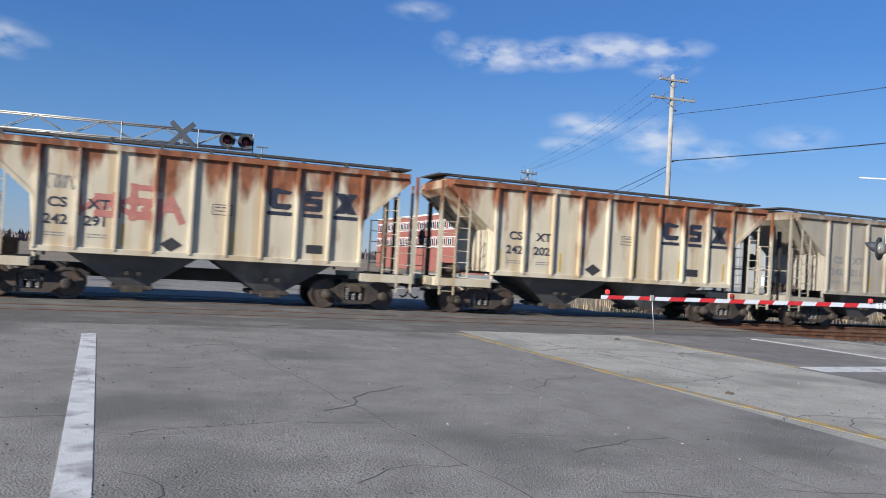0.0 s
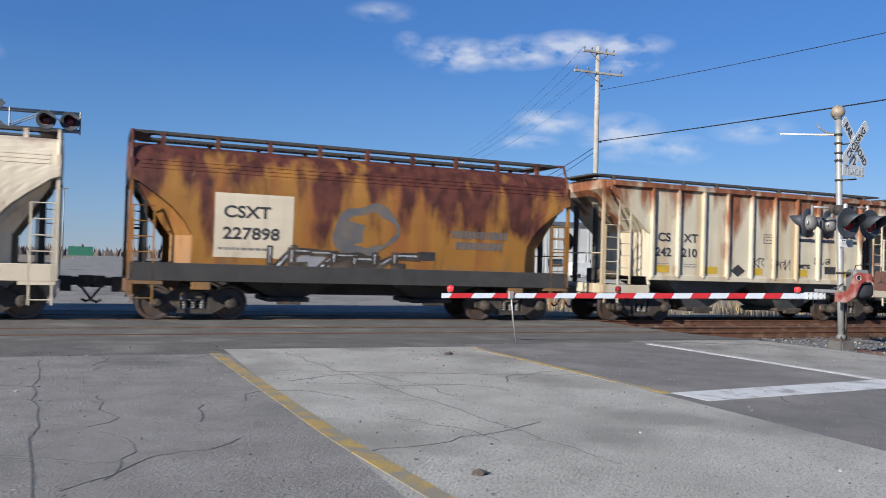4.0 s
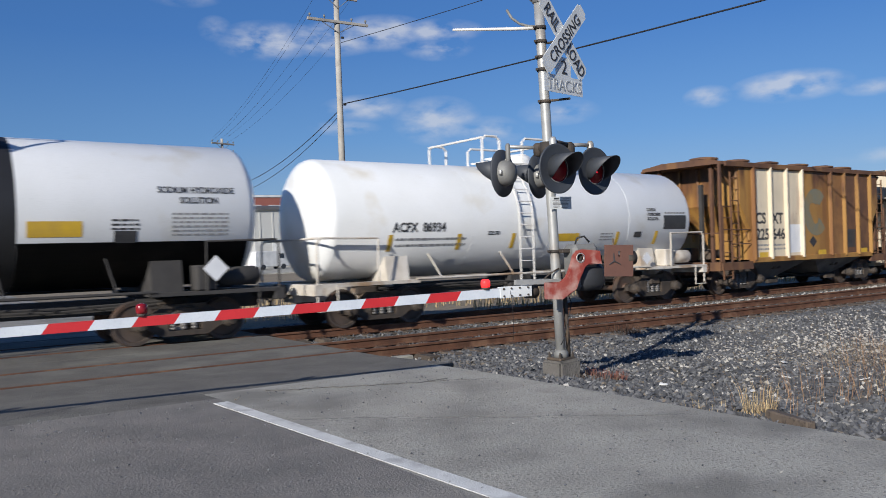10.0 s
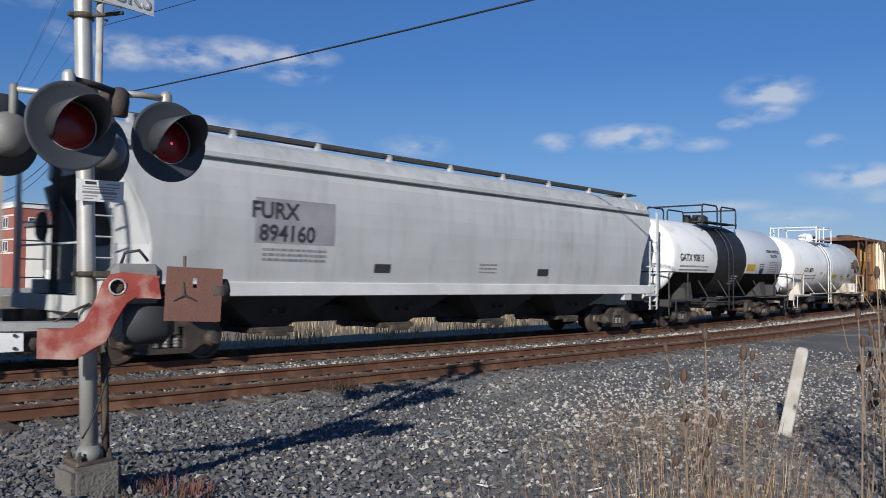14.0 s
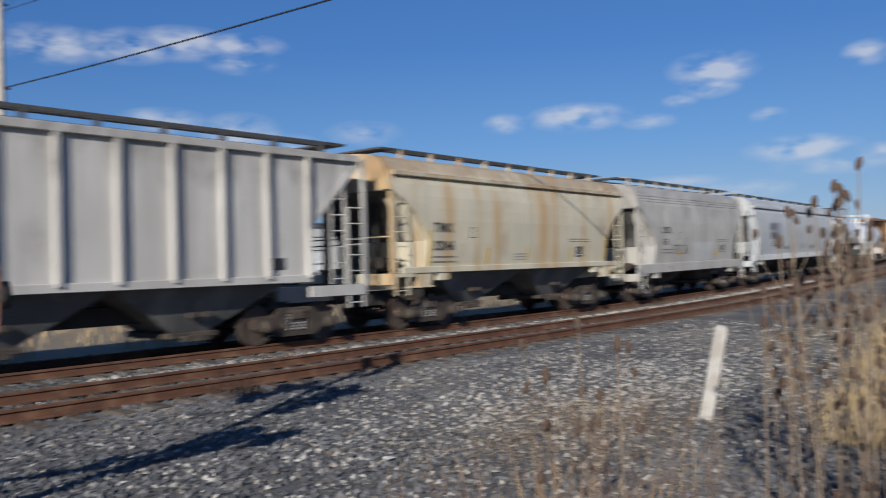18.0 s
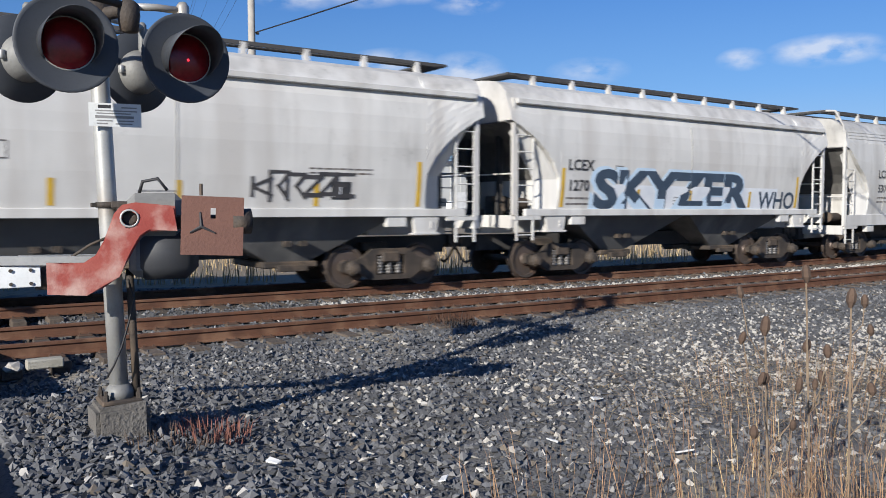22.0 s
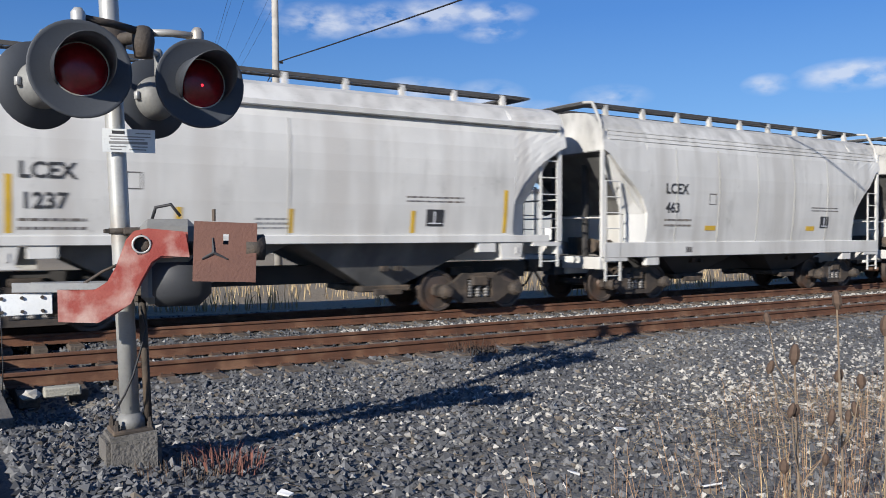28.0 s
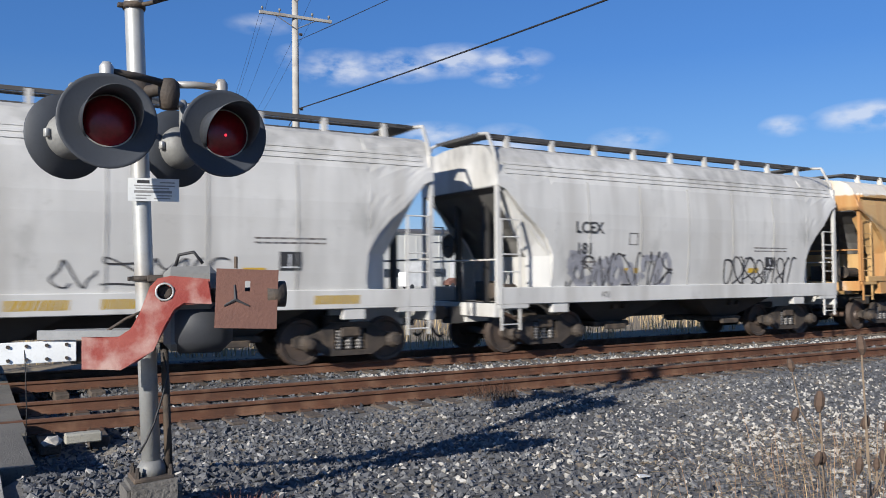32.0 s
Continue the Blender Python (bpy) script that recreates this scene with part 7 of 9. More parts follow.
def flashing_lamp(parent, at, n, lit=False):
    """Round background, hooded lens and rear housing; built facing -y and turned to n."""
    m = face_matrix(at, n)

    def put(name, key, mat, build, label=""):
        ob = part(name, cached(key, name, mat, build, True), mat, parent, label)
        ob.matrix_basis = m
        return ob
    bg = put("background", "lamp_bg", M["dark_grey"], lambda bm: revolve(bm, [(-0.004, 0.10), (-0.004, 0.285), (-0.014, 0.305), (-0.006, 0.31), (0.012, 0.308), (0.012, 0.1)], (0, 0, 0), (0, 1, 0), 40), "dark grey round lamp background")

    def hood(bm):
        prev = None
        n_ = 26
        for k in range(n_ + 1):
            a = math.radians(-38 + 256 * k / n_)
            ln = 0.38 * (0.12 + 0.84 * max(0.0, math.sin(math.radians(90) * min(1, (k / n_) * 2, (1 - k / n_) * 2))) ** 0.9)
            r0, r1 = 0.172, 0.175
            cx, cz = math.cos(a), math.sin(a)
            ring = [bm.verts.new((cx * r0, -0.006, cz * r0)), bm.verts.new((cx * r1, -ln, cz * r1 - 0.03 * ln)), bm.verts.new((cx * (r1 + 0.004), -ln, cz * (r1 + 0.004) - 0.03 * ln)), bm.verts.new((cx * (r0 + 0.006), -0.006, cz * (r0 + 0.006)))]
            if prev:
                for i in range(4):
                    bm.faces.new((prev[i], prev[(i + 1) % 4], ring[(i + 1) % 4], ring[i]))
            else:
                bm.faces.new(ring)
            prev = ring
        bm.faces.new(prev[::-1])
    put("hood", "lamp_hood", M["dark_grey"], hood, "long dark visor over the lens")
    put("lens", "lamp_lens", M["lens"], lambda bm: revolve(bm, [(-0.032, 0.0), (-0.03, 0.055), (-0.019, 0.122), (-0.004, 0.165), (0.006, 0.165)], (0, 0, 0), (0, 1, 0), 32), "dark red glass lens")
    put("lens_ring", "lamp_ring", M["galv"], lambda bm: revolve(bm, [(-0.006, 0.163), (-0.012, 0.167), (-0.006, 0.172)], (0, 0, 0), (0, 1, 0), 32), "thin bright lens ring")
    if lit:
        f = put("lit_filament", "lamp_dot", M["lens_dot"], lambda bm: revolve(bm, [(-0.036, 0.0), (-0.034, 0.009), (-0.026, 0.011)], (0.0, 0, -0.015), (0, 1, 0), 10), "glowing red lamp spot")
    put("housing", "lamp_house", M["lamp_grey"], lambda bm: revolve(bm, [(0.012, 0.165), (0.05, 0.172), (0.06, 0.165), (0.10, 0.158), (0.15, 0.13), (0.18, 0.075), (0.19, 0.0)], (0, 0, 0), (0, 1, 0), 28), "weathered grey lamp housing")
    put("latch", "lamp_latch", M["galv"], lambda bm: box(bm, -0.015, 0.015, 0.05, 0.085, 0.165, 0.185, 0.004))
    put("latch", "lamp_latch2", M["galv"], lambda bm: box(bm, -0.2, -0.165, 0.06, 0.085, -0.012, 0.012, 0.004))
    put("hinge", "lamp_hinge", M["galv"], lambda bm: box(bm, 0.165, 0.2, 0.05, 0.09, -0.03, 0.03, 0.004))


M["lamp_grey"] = material("weathered_grey_casting", (0.2, 0.2, 0.19), (0.15, 0.15, 0.145), 5, 0.6, 0.1, bump=0.1, stain=(0.16, 0.15, 0.14), stain_amt=0.4, stain_scale=4)
M["block"] = material("aged_concrete_block", (0.15, 0.14, 0.127), (0.105, 0.098, 0.088), 6, 0.95, bump=0.8, fine=40, stain=(0.12, 0.11, 0.1), stain_amt=0.4, stain_scale=5, grit=0.8)
M["sign_white"] = material("worn_white_sign", (0.68, 0.7, 0.7), (0.58, 0.6, 0.6), 4, 0.6, stain=(0.5, 0.5, 0.47), stain_amt=0.3)
M["sign_grey"] = material("faded_sign_letters", (0.46, 0.47, 0.47), None, 4, 0.6)
M["arm_white"] = material("white_arm_sheeting", (0.62, 0.66, 0.7), (0.55, 0.59, 0.64), 4, 0.5)


def pole_at(z):
    """The mast leans a little."""
    k = (z - 0.3) / 4.7
    return Vector((-0.002 - 0.15 * k, -4.572 + 0.03 * k, z))


def put_text(parent, name, body, size, at, n, mat, squeeze=1.0, spin=0.0, label=""):
    me = text_mesh(body, size, squeeze)
    if not me.materials:
        me.materials.append(mat)
    ob = part(name, me, mat, parent, label)
    m = face_matrix(at, n) @ Matrix.Rotation(spin, 4, Vector((0, -1, 0))) @ Matrix.Rotation(math.pi / 2, 4, "X")
    w = max(v.co.x for v in me.vertices)
    ob.matrix_basis = m @ Matrix.Translation((-w / 2, -size * 0.36, 0))
    return ob


def build_signal():
    s = thing("crossing_signal", "galvanised crossing signal mast with red lamps, crossbuck and bell", "crossing signal")
    bm = bmesh.new()
    loft(bm, [[(-0.19, -4.76, z), (0.17, -4.76, z), (0.17, -4.39, z), (-0.19, -4.39, z)] for i, z in enumerate((-0.35, 0.22))])
    bmesh.ops.bevel(bm, geom=list(bm.edges), offset=0.03, segments=2, affect="EDGES")
    for v in bm.verts:
        v.co += Vector((noise.noise(v.co * 5), noise.noise(v.co * 5 + Vector((7, 0, 0))), noise.noise(v.co * 4))) * 0.022
    part("footing", bm, M["block"], s, "chipped concrete footing block")
    bm = bmesh.new()
    box(bm, -0.14, 0.135, -4.7, -4.44, 0.215, 0.25, 0.01)
    part("base_plate", bm, M["iron"], s)
    for dx, dy in ((-0.11, -0.1), (0.11, -0.1), (-0.11, 0.1), (0.11, 0.1)):
        ob = part("bolt", cached("base_bolt", "bolt", M["iron"], lambda b: revolve(b, [(0, 0), (0, 0.02), (0.045, 0.02), (0.05, 0.012), (0.075, 0.012), (0.075, 0)], (0, 0, 0), (0, 0, 1), 6)), M["iron"], s)
        ob.location = (dx, -4.57 + dy, 0.245)
    bm = bmesh.new()
    revolve(bm, [(0, 0.0), (0, 0.1), (0.06, 0.095), (0.1, 0.07), (0.12, 0.0)], pole_at(0.245), (0, 0, 1), 20)
    part("pole_socket", bm, M["lamp_grey"], s, "", True)
    bm = bmesh.new()
    tube(bm, [pole_at(z) for z in (0.25, 1.5, 3.0, 4.0, 4.86)], 0.064, 20)
    part("pole", bm, M["galv"], s, "galvanised steel tube mast", True)
    bm = bmesh.new()
    tube(bm, [pole_at(z) + Vector((0.115, -0.02, 0)) for z in (0.23, 0.8, 1.35)], 0.028, 10)
    part("conduit", bm, M["iron"], s, "thin dark conduit beside the mast", True)
    # clamps
    for z in (1.62, 3.55, 3.96, 4.12, 4.32, 4.5):
        bm = bmesh.new()
        revolve(bm, [(-0.02, 0.066), (-0.02, 0.078), (0.02, 0.078), (0.02, 0.066)], pole_at(z), (0, 0, 1), 18)
        part("clamp", bm, M["iron"], s, "dark band clamp", True)
        bm = bmesh.new()
        p = pole_at(z)
        box(bm, p.x - 0.11, p.x - 0.06, p.y - 0.02, p.y + 0.02, z - 0.015, z + 0.015, 0.004)
        part("clamp_bolt", bm, M["iron"], s)
    # bell
    c = pole_at(4.98)
    bm = bmesh.new()
    revolve(bm, [(-0.115, 0.03), (-0.11, 0.08), (-0.06, 0.125), (0.0, 0.14), (0.05, 0.128), (0.095, 0.085), (0.11, 0.04), (0.112, 0)], c, (-0.5, -0.8, 0.25), 24)
    part("bell", bm, M["bell"], s, "weathered round warning bell", True)
    bm = bmesh.new()
    revolve(bm, [(-0.14, 0.03), (-0.135, 0.11), (-0.1, 0.125), (-0.07, 0.1)], c, (-0.5, -0.8, 0.25), 20)
    part("bell_back", bm, M["lamp_grey"], s, "", True)
    bm = bmesh.new()
    revolve(bm, [(-0.16, 0.0), (-0.16, 0.078), (-0.06, 0.07), (-0.04, 0.0)], c, (0, 0, 1), 16)
    part("bell_socket", bm, M["lamp_grey"], s, "", True)
    # side arm and bent pipe
    p = pole_at(4.5)
    u = Vector((0.755, -0.656, 0))
    bm = bmesh.new()
    tube(bm, [p, p - u * 0.35 + Vector((0, 0, 0.01)), p - u * 0.75 + Vector((0, 0, 0.03)), p - u * 1.13 + Vector((0, 0, 0.05))], 0.024, 10, 0.016)
    part("side_arm", bm, M["safety_white"], s, "slim bright arm reaching out from the mast top", True)
    bm = bmesh.new()
    tube(bm, [p + Vector((0, 0, 0.02)), p - u * 0.14 + Vector((0, 0, 0.03)), p - u * 0.26 + Vector((0, 0, 0.07)), p - u * 0.36 + Vector((0, 0, 0.15)), p - u * 0.42 + Vector((0, 0, 0.26))], 0.018, 8)
    part("cable_pipe", bm, M["lamp_grey"], s, "short bent cable pipe", True)
    # crossbuck: two blades on brackets, the plate below
    n = Vector((0.2, -0.98, 0)).normalized()
    u = Vector((-n.y, n.x, 0))
    c = Vector((-0.06, -4.87, 4.3))
    for ang, off, words in ((-45, 0.012, ("RAIL", "ROAD")), (45, 0.03, ("CROSSING",))):
        bm = bmesh.new()
        box(bm, -0.61, 0.61, -0.004, 0.004, -0.115, 0.115)
        bmesh.ops.bevel(bm, geom=[e for e in bm.edges if abs(e.verts[0].co.y - e.verts[1].co.y) > 0.005], offset=0.035, segments=3, affect="EDGES")
        b = part("crossbuck_blade", bm, M["sign_white"], s, "white sheet blade with black letters")
        b.matrix_basis = face_matrix(c + n * off, n) @ Matrix.Rotation(math.radians(-ang), 4, "Y")
        for i, wd in enumerate(words):
            shift = 0.0 if len(words) == 1 else (-0.33, 0.33)[i]
            a = math.radians(ang)
            d = u * math.cos(a) * shift + Vector((0, 0, math.sin(a) * shift))
            put_text(s, "lettering", wd, 0.215 if len(words) == 2 else 0.2, c + n * (off + 0.007) + d, n, M["letter"], 0.82 if len(words) == 2 else 0.92, a, "black letters " + wd)
    bm = bmesh.new()
    prism(bm, [(-0.42, 3.6), (0.4, 3.6), (0.4, 3.82), (0.15, 3.82), (0.15, 4.06), (-0.17, 4.06), (-0.17, 3.82), (-0.42, 3.82)], -0.004, 0.004)
    b = part("track_count_sign", bm, M["sign_white"], s, "faded white sign that counts two tracks")
    b.matrix_basis = face_matrix(Vector((c.x, c.y, 0)), n)
    put_text(s, "lettering", "2", 0.25, Vector((c.x, c.y, 3.94)) + n * 0.006, n, M["letter"], 1.0, 0, "black numeral 2")
    put_text(s, "lettering", "TRACKS", 0.2, Vector((c.x, c.y, 3.71)) + n * 0.006, n, M["sign_grey"], 1.0, 0, "faded letters TRACKS")
    for z in (3.56, 3.98, 4.3):
        q = pole_at(z)
        bm = bmesh.new()
        e = Vector((c.x, c.y, z)) - n * 0.012 + u * (0.14 if z < 3.6 else 0.0)
        tube(bm, [q, q + n * 0.1 + u * 0.06, e], 0.016, 8)
        part("sign_bracket", bm, M["iron"], s, "", True)
    # notice on the mast
    n2 = Vector((-0.1, -1, 0)).normalized()
    m = face_matrix(Vector((0.005, -4.66, 2.24)), n2)
    bm = bmesh.new()
    box(bm, -0.17, 0.17, -0.003, 0.003, -0.08, 0.08)
    pl = part("notice", bm, M["sign_white"], s, "small white notice with rows of print")
    pl.matrix_basis = m
    for x0, x1, z, h in ((-0.11, -0.03, 0.056, 0.022), (0.04, 0.14, 0.052, 0.008), (-0.13, 0.14, 0.028, 0.008), (-0.12, 0.1, 0.01, 0.008), (-0.13, 0.12, -0.014, 0.018), (-0.12, -0.02, -0.04, 0.008), (0.02, 0.12, -0.04, 0.008), (-0.12, -0.05, -0.06, 0.008), (0.0, 0.11, -0.06, 0.008)):
        bm = bmesh.new()
        box(bm, x0, x1, -0.005, -0.003, z - h / 2, z + h / 2)
        part("print_bar", bm, M["letter"] if h > 0.02 else M["faint"], pl)
    # lamp junction box and arms
    hub = Vector((0.09, -4.76, 2.95))
    q = pole_at(2.93)
    bm = bmesh.new()
    revolve(bm, [(-0.1, 0.075), (-0.1, 0.1), (0.1, 0.1), (0.1, 0.075)], q, (0, 0, 1), 20)
    part("hub_collar", bm, M["iron"], s, "dark cast collar", True)
    bm = bmesh.new()
    revolve(bm, [(-0.16, 0.0), (-0.15, 0.06), (-0.04, 0.075), (0.03, 0.07), (0.06, 0.04), (0.06, 0)], hub, (0, 0, 1), 16)
    part("junction_box", bm, M["iron"], s, "dark cast junction box", True)
    bm = bmesh.new()
    tube(bm, [q, hub], 0.045, 12)
    part("junction_neck", bm, M["iron"], s, "", True)
    lamps = (((0.45, -4.85, 2.64), (0.06, -1, 0), True), ((-0.34, -5.0, 2.64), (0.02, -1, 0), False))
    for at, nn, lit in lamps:
        at = Vector(at)
        top = at + Vector((0, 0.07, 0.34))
        bm = bmesh.new()
        tube(bm, [hub + Vector((0, 0, 0.02)), hub.lerp(top, 0.5) + Vector((0, 0, 0.02)), top], 0.026, 10)
        part("lamp_arm", bm, M["iron"] if not lit else M["galv"], s, "pipe arm to the lamp", True)
        bm = bmesh.new()
        revolve(bm, [(-0.2, 0.03), (-0.16, 0.045), (0.03, 0.045), (0.06, 0.025), (0.06, 0)], top, (0, 0, 1), 12)
        part("lamp_elbow", bm, M["galv"], s, "", True)
        flashing_lamp(s, at, nn, lit)
    hub2 = Vector((-0.08, -4.36, 2.98))
    bm = bmesh.new()
    tube(bm, [q, hub2], 0.045, 12)
    part("junction_neck", bm, M["iron"], s, "", True)
    bm = bmesh.new()
    revolve(bm, [(-0.12, 0.0), (-0.1, 0.06), (0.03, 0.07), (0.06, 0.04), (0.06, 0)], hub2, (0, 0, 1), 16)
    part("junction_box", bm, M["iron"], s, "", True)
    for at in ((-0.5, -4.12, 2.66), (0.33, -3.88, 2.66)):
        at = Vector(at)
        top = at + Vector((0.03, -0.09, 0.34))
        bm = bmesh.new()
        tube(bm, [hub2, hub2.lerp(top, 0.5), top], 0.024, 10)
        part("lamp_arm", bm, M["galv"], s, "pipe arm to the lamp", True)
        bm = bmesh.new()
        revolve(bm, [(-0.2, 0.025), (-0.16, 0.032), (0.02, 0.032), (0.04, 0.018), (0.04, 0)], top, (0, 0, 1), 12)
        part("lamp_elbow", bm, M["lamp_grey"], s, "", True)
        flashing_lamp(s, at, (-0.38, 0.92, 0), False)
    # a loose black lead down the mast
    bm = bmesh.new()
    tube(bm, [(0.06, -4.66, 1.1), (0.09, -4.7, 0.95), (0.05, -4.7, 0.8), (0.0, -4.68, 0.62), (-0.06, -4.7, 0.5), (-0.1, -4.68, 0.42)], 0.007, 6)
    part("lead", bm, M["wire"], s, "thin black lead", True)


def build_gate():
    g = thing("crossing_gate", "lowered red and white striped crossing gate with a red counterweight", "crossing gate")
    d = Vector((0.966, -0.257, 0))
    o = Vector((0.02, -4.95, 0))
    m = Matrix((d, Vector((0.257, 0.966, 0)), Vector((0, 0, 1)))).transposed().to_4x4()
    m.translation = o
    arm = [(-0.50, 1.235), (-0.29, 1.24), (-0.215, 1.29), (-0.16, 1.39), (-0.095, 1.565), (-0.045, 1.62), (0.04, 1.636), (0.29, 1.61), (0.29, 1.452), (0.125, 1.442), (0.07, 1.405), (0.003, 1.285), (-0.08, 1.15), (-0.175, 1.068), (-0.275, 1.035), (-0.5, 1.05)]
    hole = [(0.0 + 0.058 * math.cos(a), 1.53 + 0.058 * math.sin(a)) for a in (2 * math.pi * k / 16 for k in range(16))]
    bm = bmesh.new()
    for y in (-0.03, 0.03):
        a = [bm.verts.new((x, y, z)) for x, z in arm]
        h = [bm.verts.new((x, y, z)) for x, z in hole]
        es = [bm.edges.new((q[i], q[(i + 1) % len(q)])) for q in (a, h) for i in range(len(q))]
        bmesh.ops.triangle_fill(bm, edges=es, use_beauty=True)
        if y < 0:
            fa, fh = a, h
    for x, y in ((fa, a), (fh, h)):
        for i in range(len(x)):
            bm.faces.new((x[i], x[(i + 1) % len(x)], y[(i + 1) % len(x)], y[i]))
    edge = [e for e in bm.edges if len(e.link_faces) == 2 and e.calc_face_angle(0) > 0.9]
    bmesh.ops.bevel(bm, geom=edge, offset=0.012, segments=2, affect="EDGES")
    ob = part("counterweight_arm", bm, M["red_paint"], g, "sun-faded red curved counterweight arm")
    ob.matrix_basis = m
    for x, z, w, h, name in ((0.26, 1.295, 0.41, 0.4, "plate"),):
        bm = bmesh.new()
        # square plate with an upright slot
        outer = [(x, z), (x + w, z), (x + w, z + h), (x, z + h)]
        slot = [(x + 0.19, z + 0.25), (x + 0.225, z + 0.25), (x + 0.225, z + 0.32), (x + 0.19, z + 0.32)]
        va = {}
        for y in (-0.075, -0.05):
            a = [bm.verts.new((p, y, q)) for p, q in outer]
            h2 = [bm.verts.new((p, y, q)) for p, q in slot]
            for i in range(4):
                bm.faces.new((a[i], a[(i + 1) % 4], h2[(i + 1) % 4], h2[i]))
            va[y] = (a, h2)
        for k in (0, 1):
            a, b = va[-0.075][k], va[-0.05][k]
            for i in range(4):
                bm.faces.new((a[i], a[(i + 1) % 4], b[(i + 1) % 4], b[i]))
        ob = part("weight_plate", bm, M["brown_plate"], g, "square brown steel weight plate with a slot")
        ob.matrix_basis = m @ Matrix.Rotation(math.radians(2.5), 4, "Y")
    for pts in (((0.455, 1.47), (0.45, 1.57)), ((0.455, 1.47), (0.545, 1.425)), ((0.455, 1.47), (0.38, 1.43))):
        bm = bmesh.new()
        (x0, z0), (x1, z1) = pts
        tube(bm, [(x0, -0.078, z0), (x1, -0.078, z1)], 0.011, 6, 0.006)
        ob = part("weld_mark", bm, M["letter"], g, "dark groove on the plate")
        ob.matrix_basis = m
    bm = bmesh.new()
    tube(bm, [(0.46, -0.06, 1.68), (0.46, -0.06, 1.76)], 0.012, 8)
    ob = part("stud", bm, M["iron"], g)
    ob.matrix_basis = m
    # worn bushing round the hole and the dark bore behind it
    bm = bmesh.new()
    revolve(bm, [(-0.034, 0.05), (-0.036, 0.055), (-0.034, 0.061), (-0.029, 0.063), (0.0, 0.056), (0.0, 0.05)], (0.0, 0.0, 1.53), (0, 1, 0), 24)
    ob = part("bushing", bm, M["galv"], g, "bare metal worn round the bore", True)
    ob.matrix_basis = m
    bm = bmesh.new()
    revolve(bm, [(0.012, 0.0), (0.006, 0.03), (0.012, 0.056), (0.06, 0.056), (0.06, 0.0)], (0.0, 0.0, 1.53), (0, 1, 0), 20)
    ob = part("bore_plug", bm, M["iron"], g, "dark plug set inside the bore", True)
    ob.matrix_basis = m
    # thin loose wire that hangs off the arm root
    bm = bmesh.new()
    tube(bm, [(-0.8, -4.55, 1.21), (-0.79, -4.58, 1.0), (-0.785, -4.58, 0.75), (-0.79, -4.57, 0.55)], 0.0035, 5)
    part("loose_wire", bm, M["wire"], g, "thin dark wire hanging from the arm", True)
    # mechanism behind
    bm = bmesh.new()
    box(bm, -0.02, 0.34, 0.09, 0.42, 1.12, 1.70, 0.05)
    ob = part("mechanism_housing", bm, M["lamp_grey"], g, "weathered grey gate mechanism housing")
    ob.matrix_basis = m
    bm = bmesh.new()
    box(bm, 0.0, 0.44, 0.06, 0.3, 1.1, 1.46, 0.085)
    ob = part("drive_casing", bm, M["black_paint"], g, "dark rounded drive casing", True)
    ob.matrix_basis = m
    bm = bmesh.new()
    revolve(bm, [(-0.03, 0.0), (-0.03, 0.085), (0.1, 0.09), (0.1, 0)], (0.69, 0.0, 1.5), (1, 0.1, 0), 16)
    ob = part("shaft_end", bm, M["iron"], g, "", True)
    ob.matrix_basis = m
    bm = bmesh.new()
    tube(bm, [(0.3, 0.06, 1.5), (0.66, 0.02, 1.5)], 0.05, 12)
    ob = part("main_shaft", bm, M["iron"], g, "", True)
    ob.matrix_basis = m
    for z in (1.2, 1.62):
        bm = bmesh.new()
        box(bm, -0.13, 0.02, 0.2, 0.34, z - 0.025, z + 0.025, 0.008)
        ob = part("mast_bracket", bm, M["iron"], g)
        ob.matrix_basis = m
    bm = bmesh.new()
    tube(bm, [(0.05, 0.2, 1.68), (0.08, 0.2, 1.78), (0.18, 0.18, 1.8), (0.24, 0.16, 1.72)], 0.012, 6)
    ob = part("cable", bm, M["wire"], g, "", True)
    ob.matrix_basis = m
    # gate arm, root to tip
    ux, uy = -0.9893, 0.1457
    root = Vector((-0.7, -4.54, 1.14))
    a = Matrix(((ux, -uy, 0, root.x), (uy, ux, 0, root.y), (0, 0, 1, root.z), (0, 0, 0, 1))) @ Matrix.Rotation(math.radians(0.62), 4, "Y")
    L0, N = 7.9, 19
    st = 0.4075
    for k in range(N):
        x0, x1 = (0.4025 + k * st if k else 0.0), min(0.4025 + (k + 1) * st, L0)
        hh = lambda x: 0.056 - 0.012 * x / L0
        sl = 0.07
        bm = bmesh.new()
        s0 = 0.0 if k == 0 else sl
        s1 = 0.0 if k == N - 1 else sl
        ring = lambda x, s_: [(x - s_ / 2, 0.022, hh(x)), (x + s_ / 2, 0.022, -hh(x)), (x + s_ / 2, -0.022, -hh(x)), (x - s_ / 2, -0.022, hh(x))]
        loft(bm, [ring(x0, s0), ring(x1, s1)])
        ob = part("stripe_panel", bm, M["red"] if k % 2 else M["arm_white"], g, "red reflective stripe" if k % 2 else "white reflective stripe")
        ob.matrix_basis = a
    bm = bmesh.new()
    box(bm, -0.22, 0.24, -0.034, -0.023, -0.07, 0.07, 0.003)
    ob = part("end_plate", bm, M["sign_white"], g, "white steel end plate with bolts")
    ob.matrix_basis = a
    bm = bmesh.new()
    box(bm, -0.22, 0.24, 0.023, 0.034, -0.07, 0.07, 0.003)
    ob = part("end_plate", bm, M["sign_white"], g, "white steel end plate with bolts")
    ob.matrix_basis = a
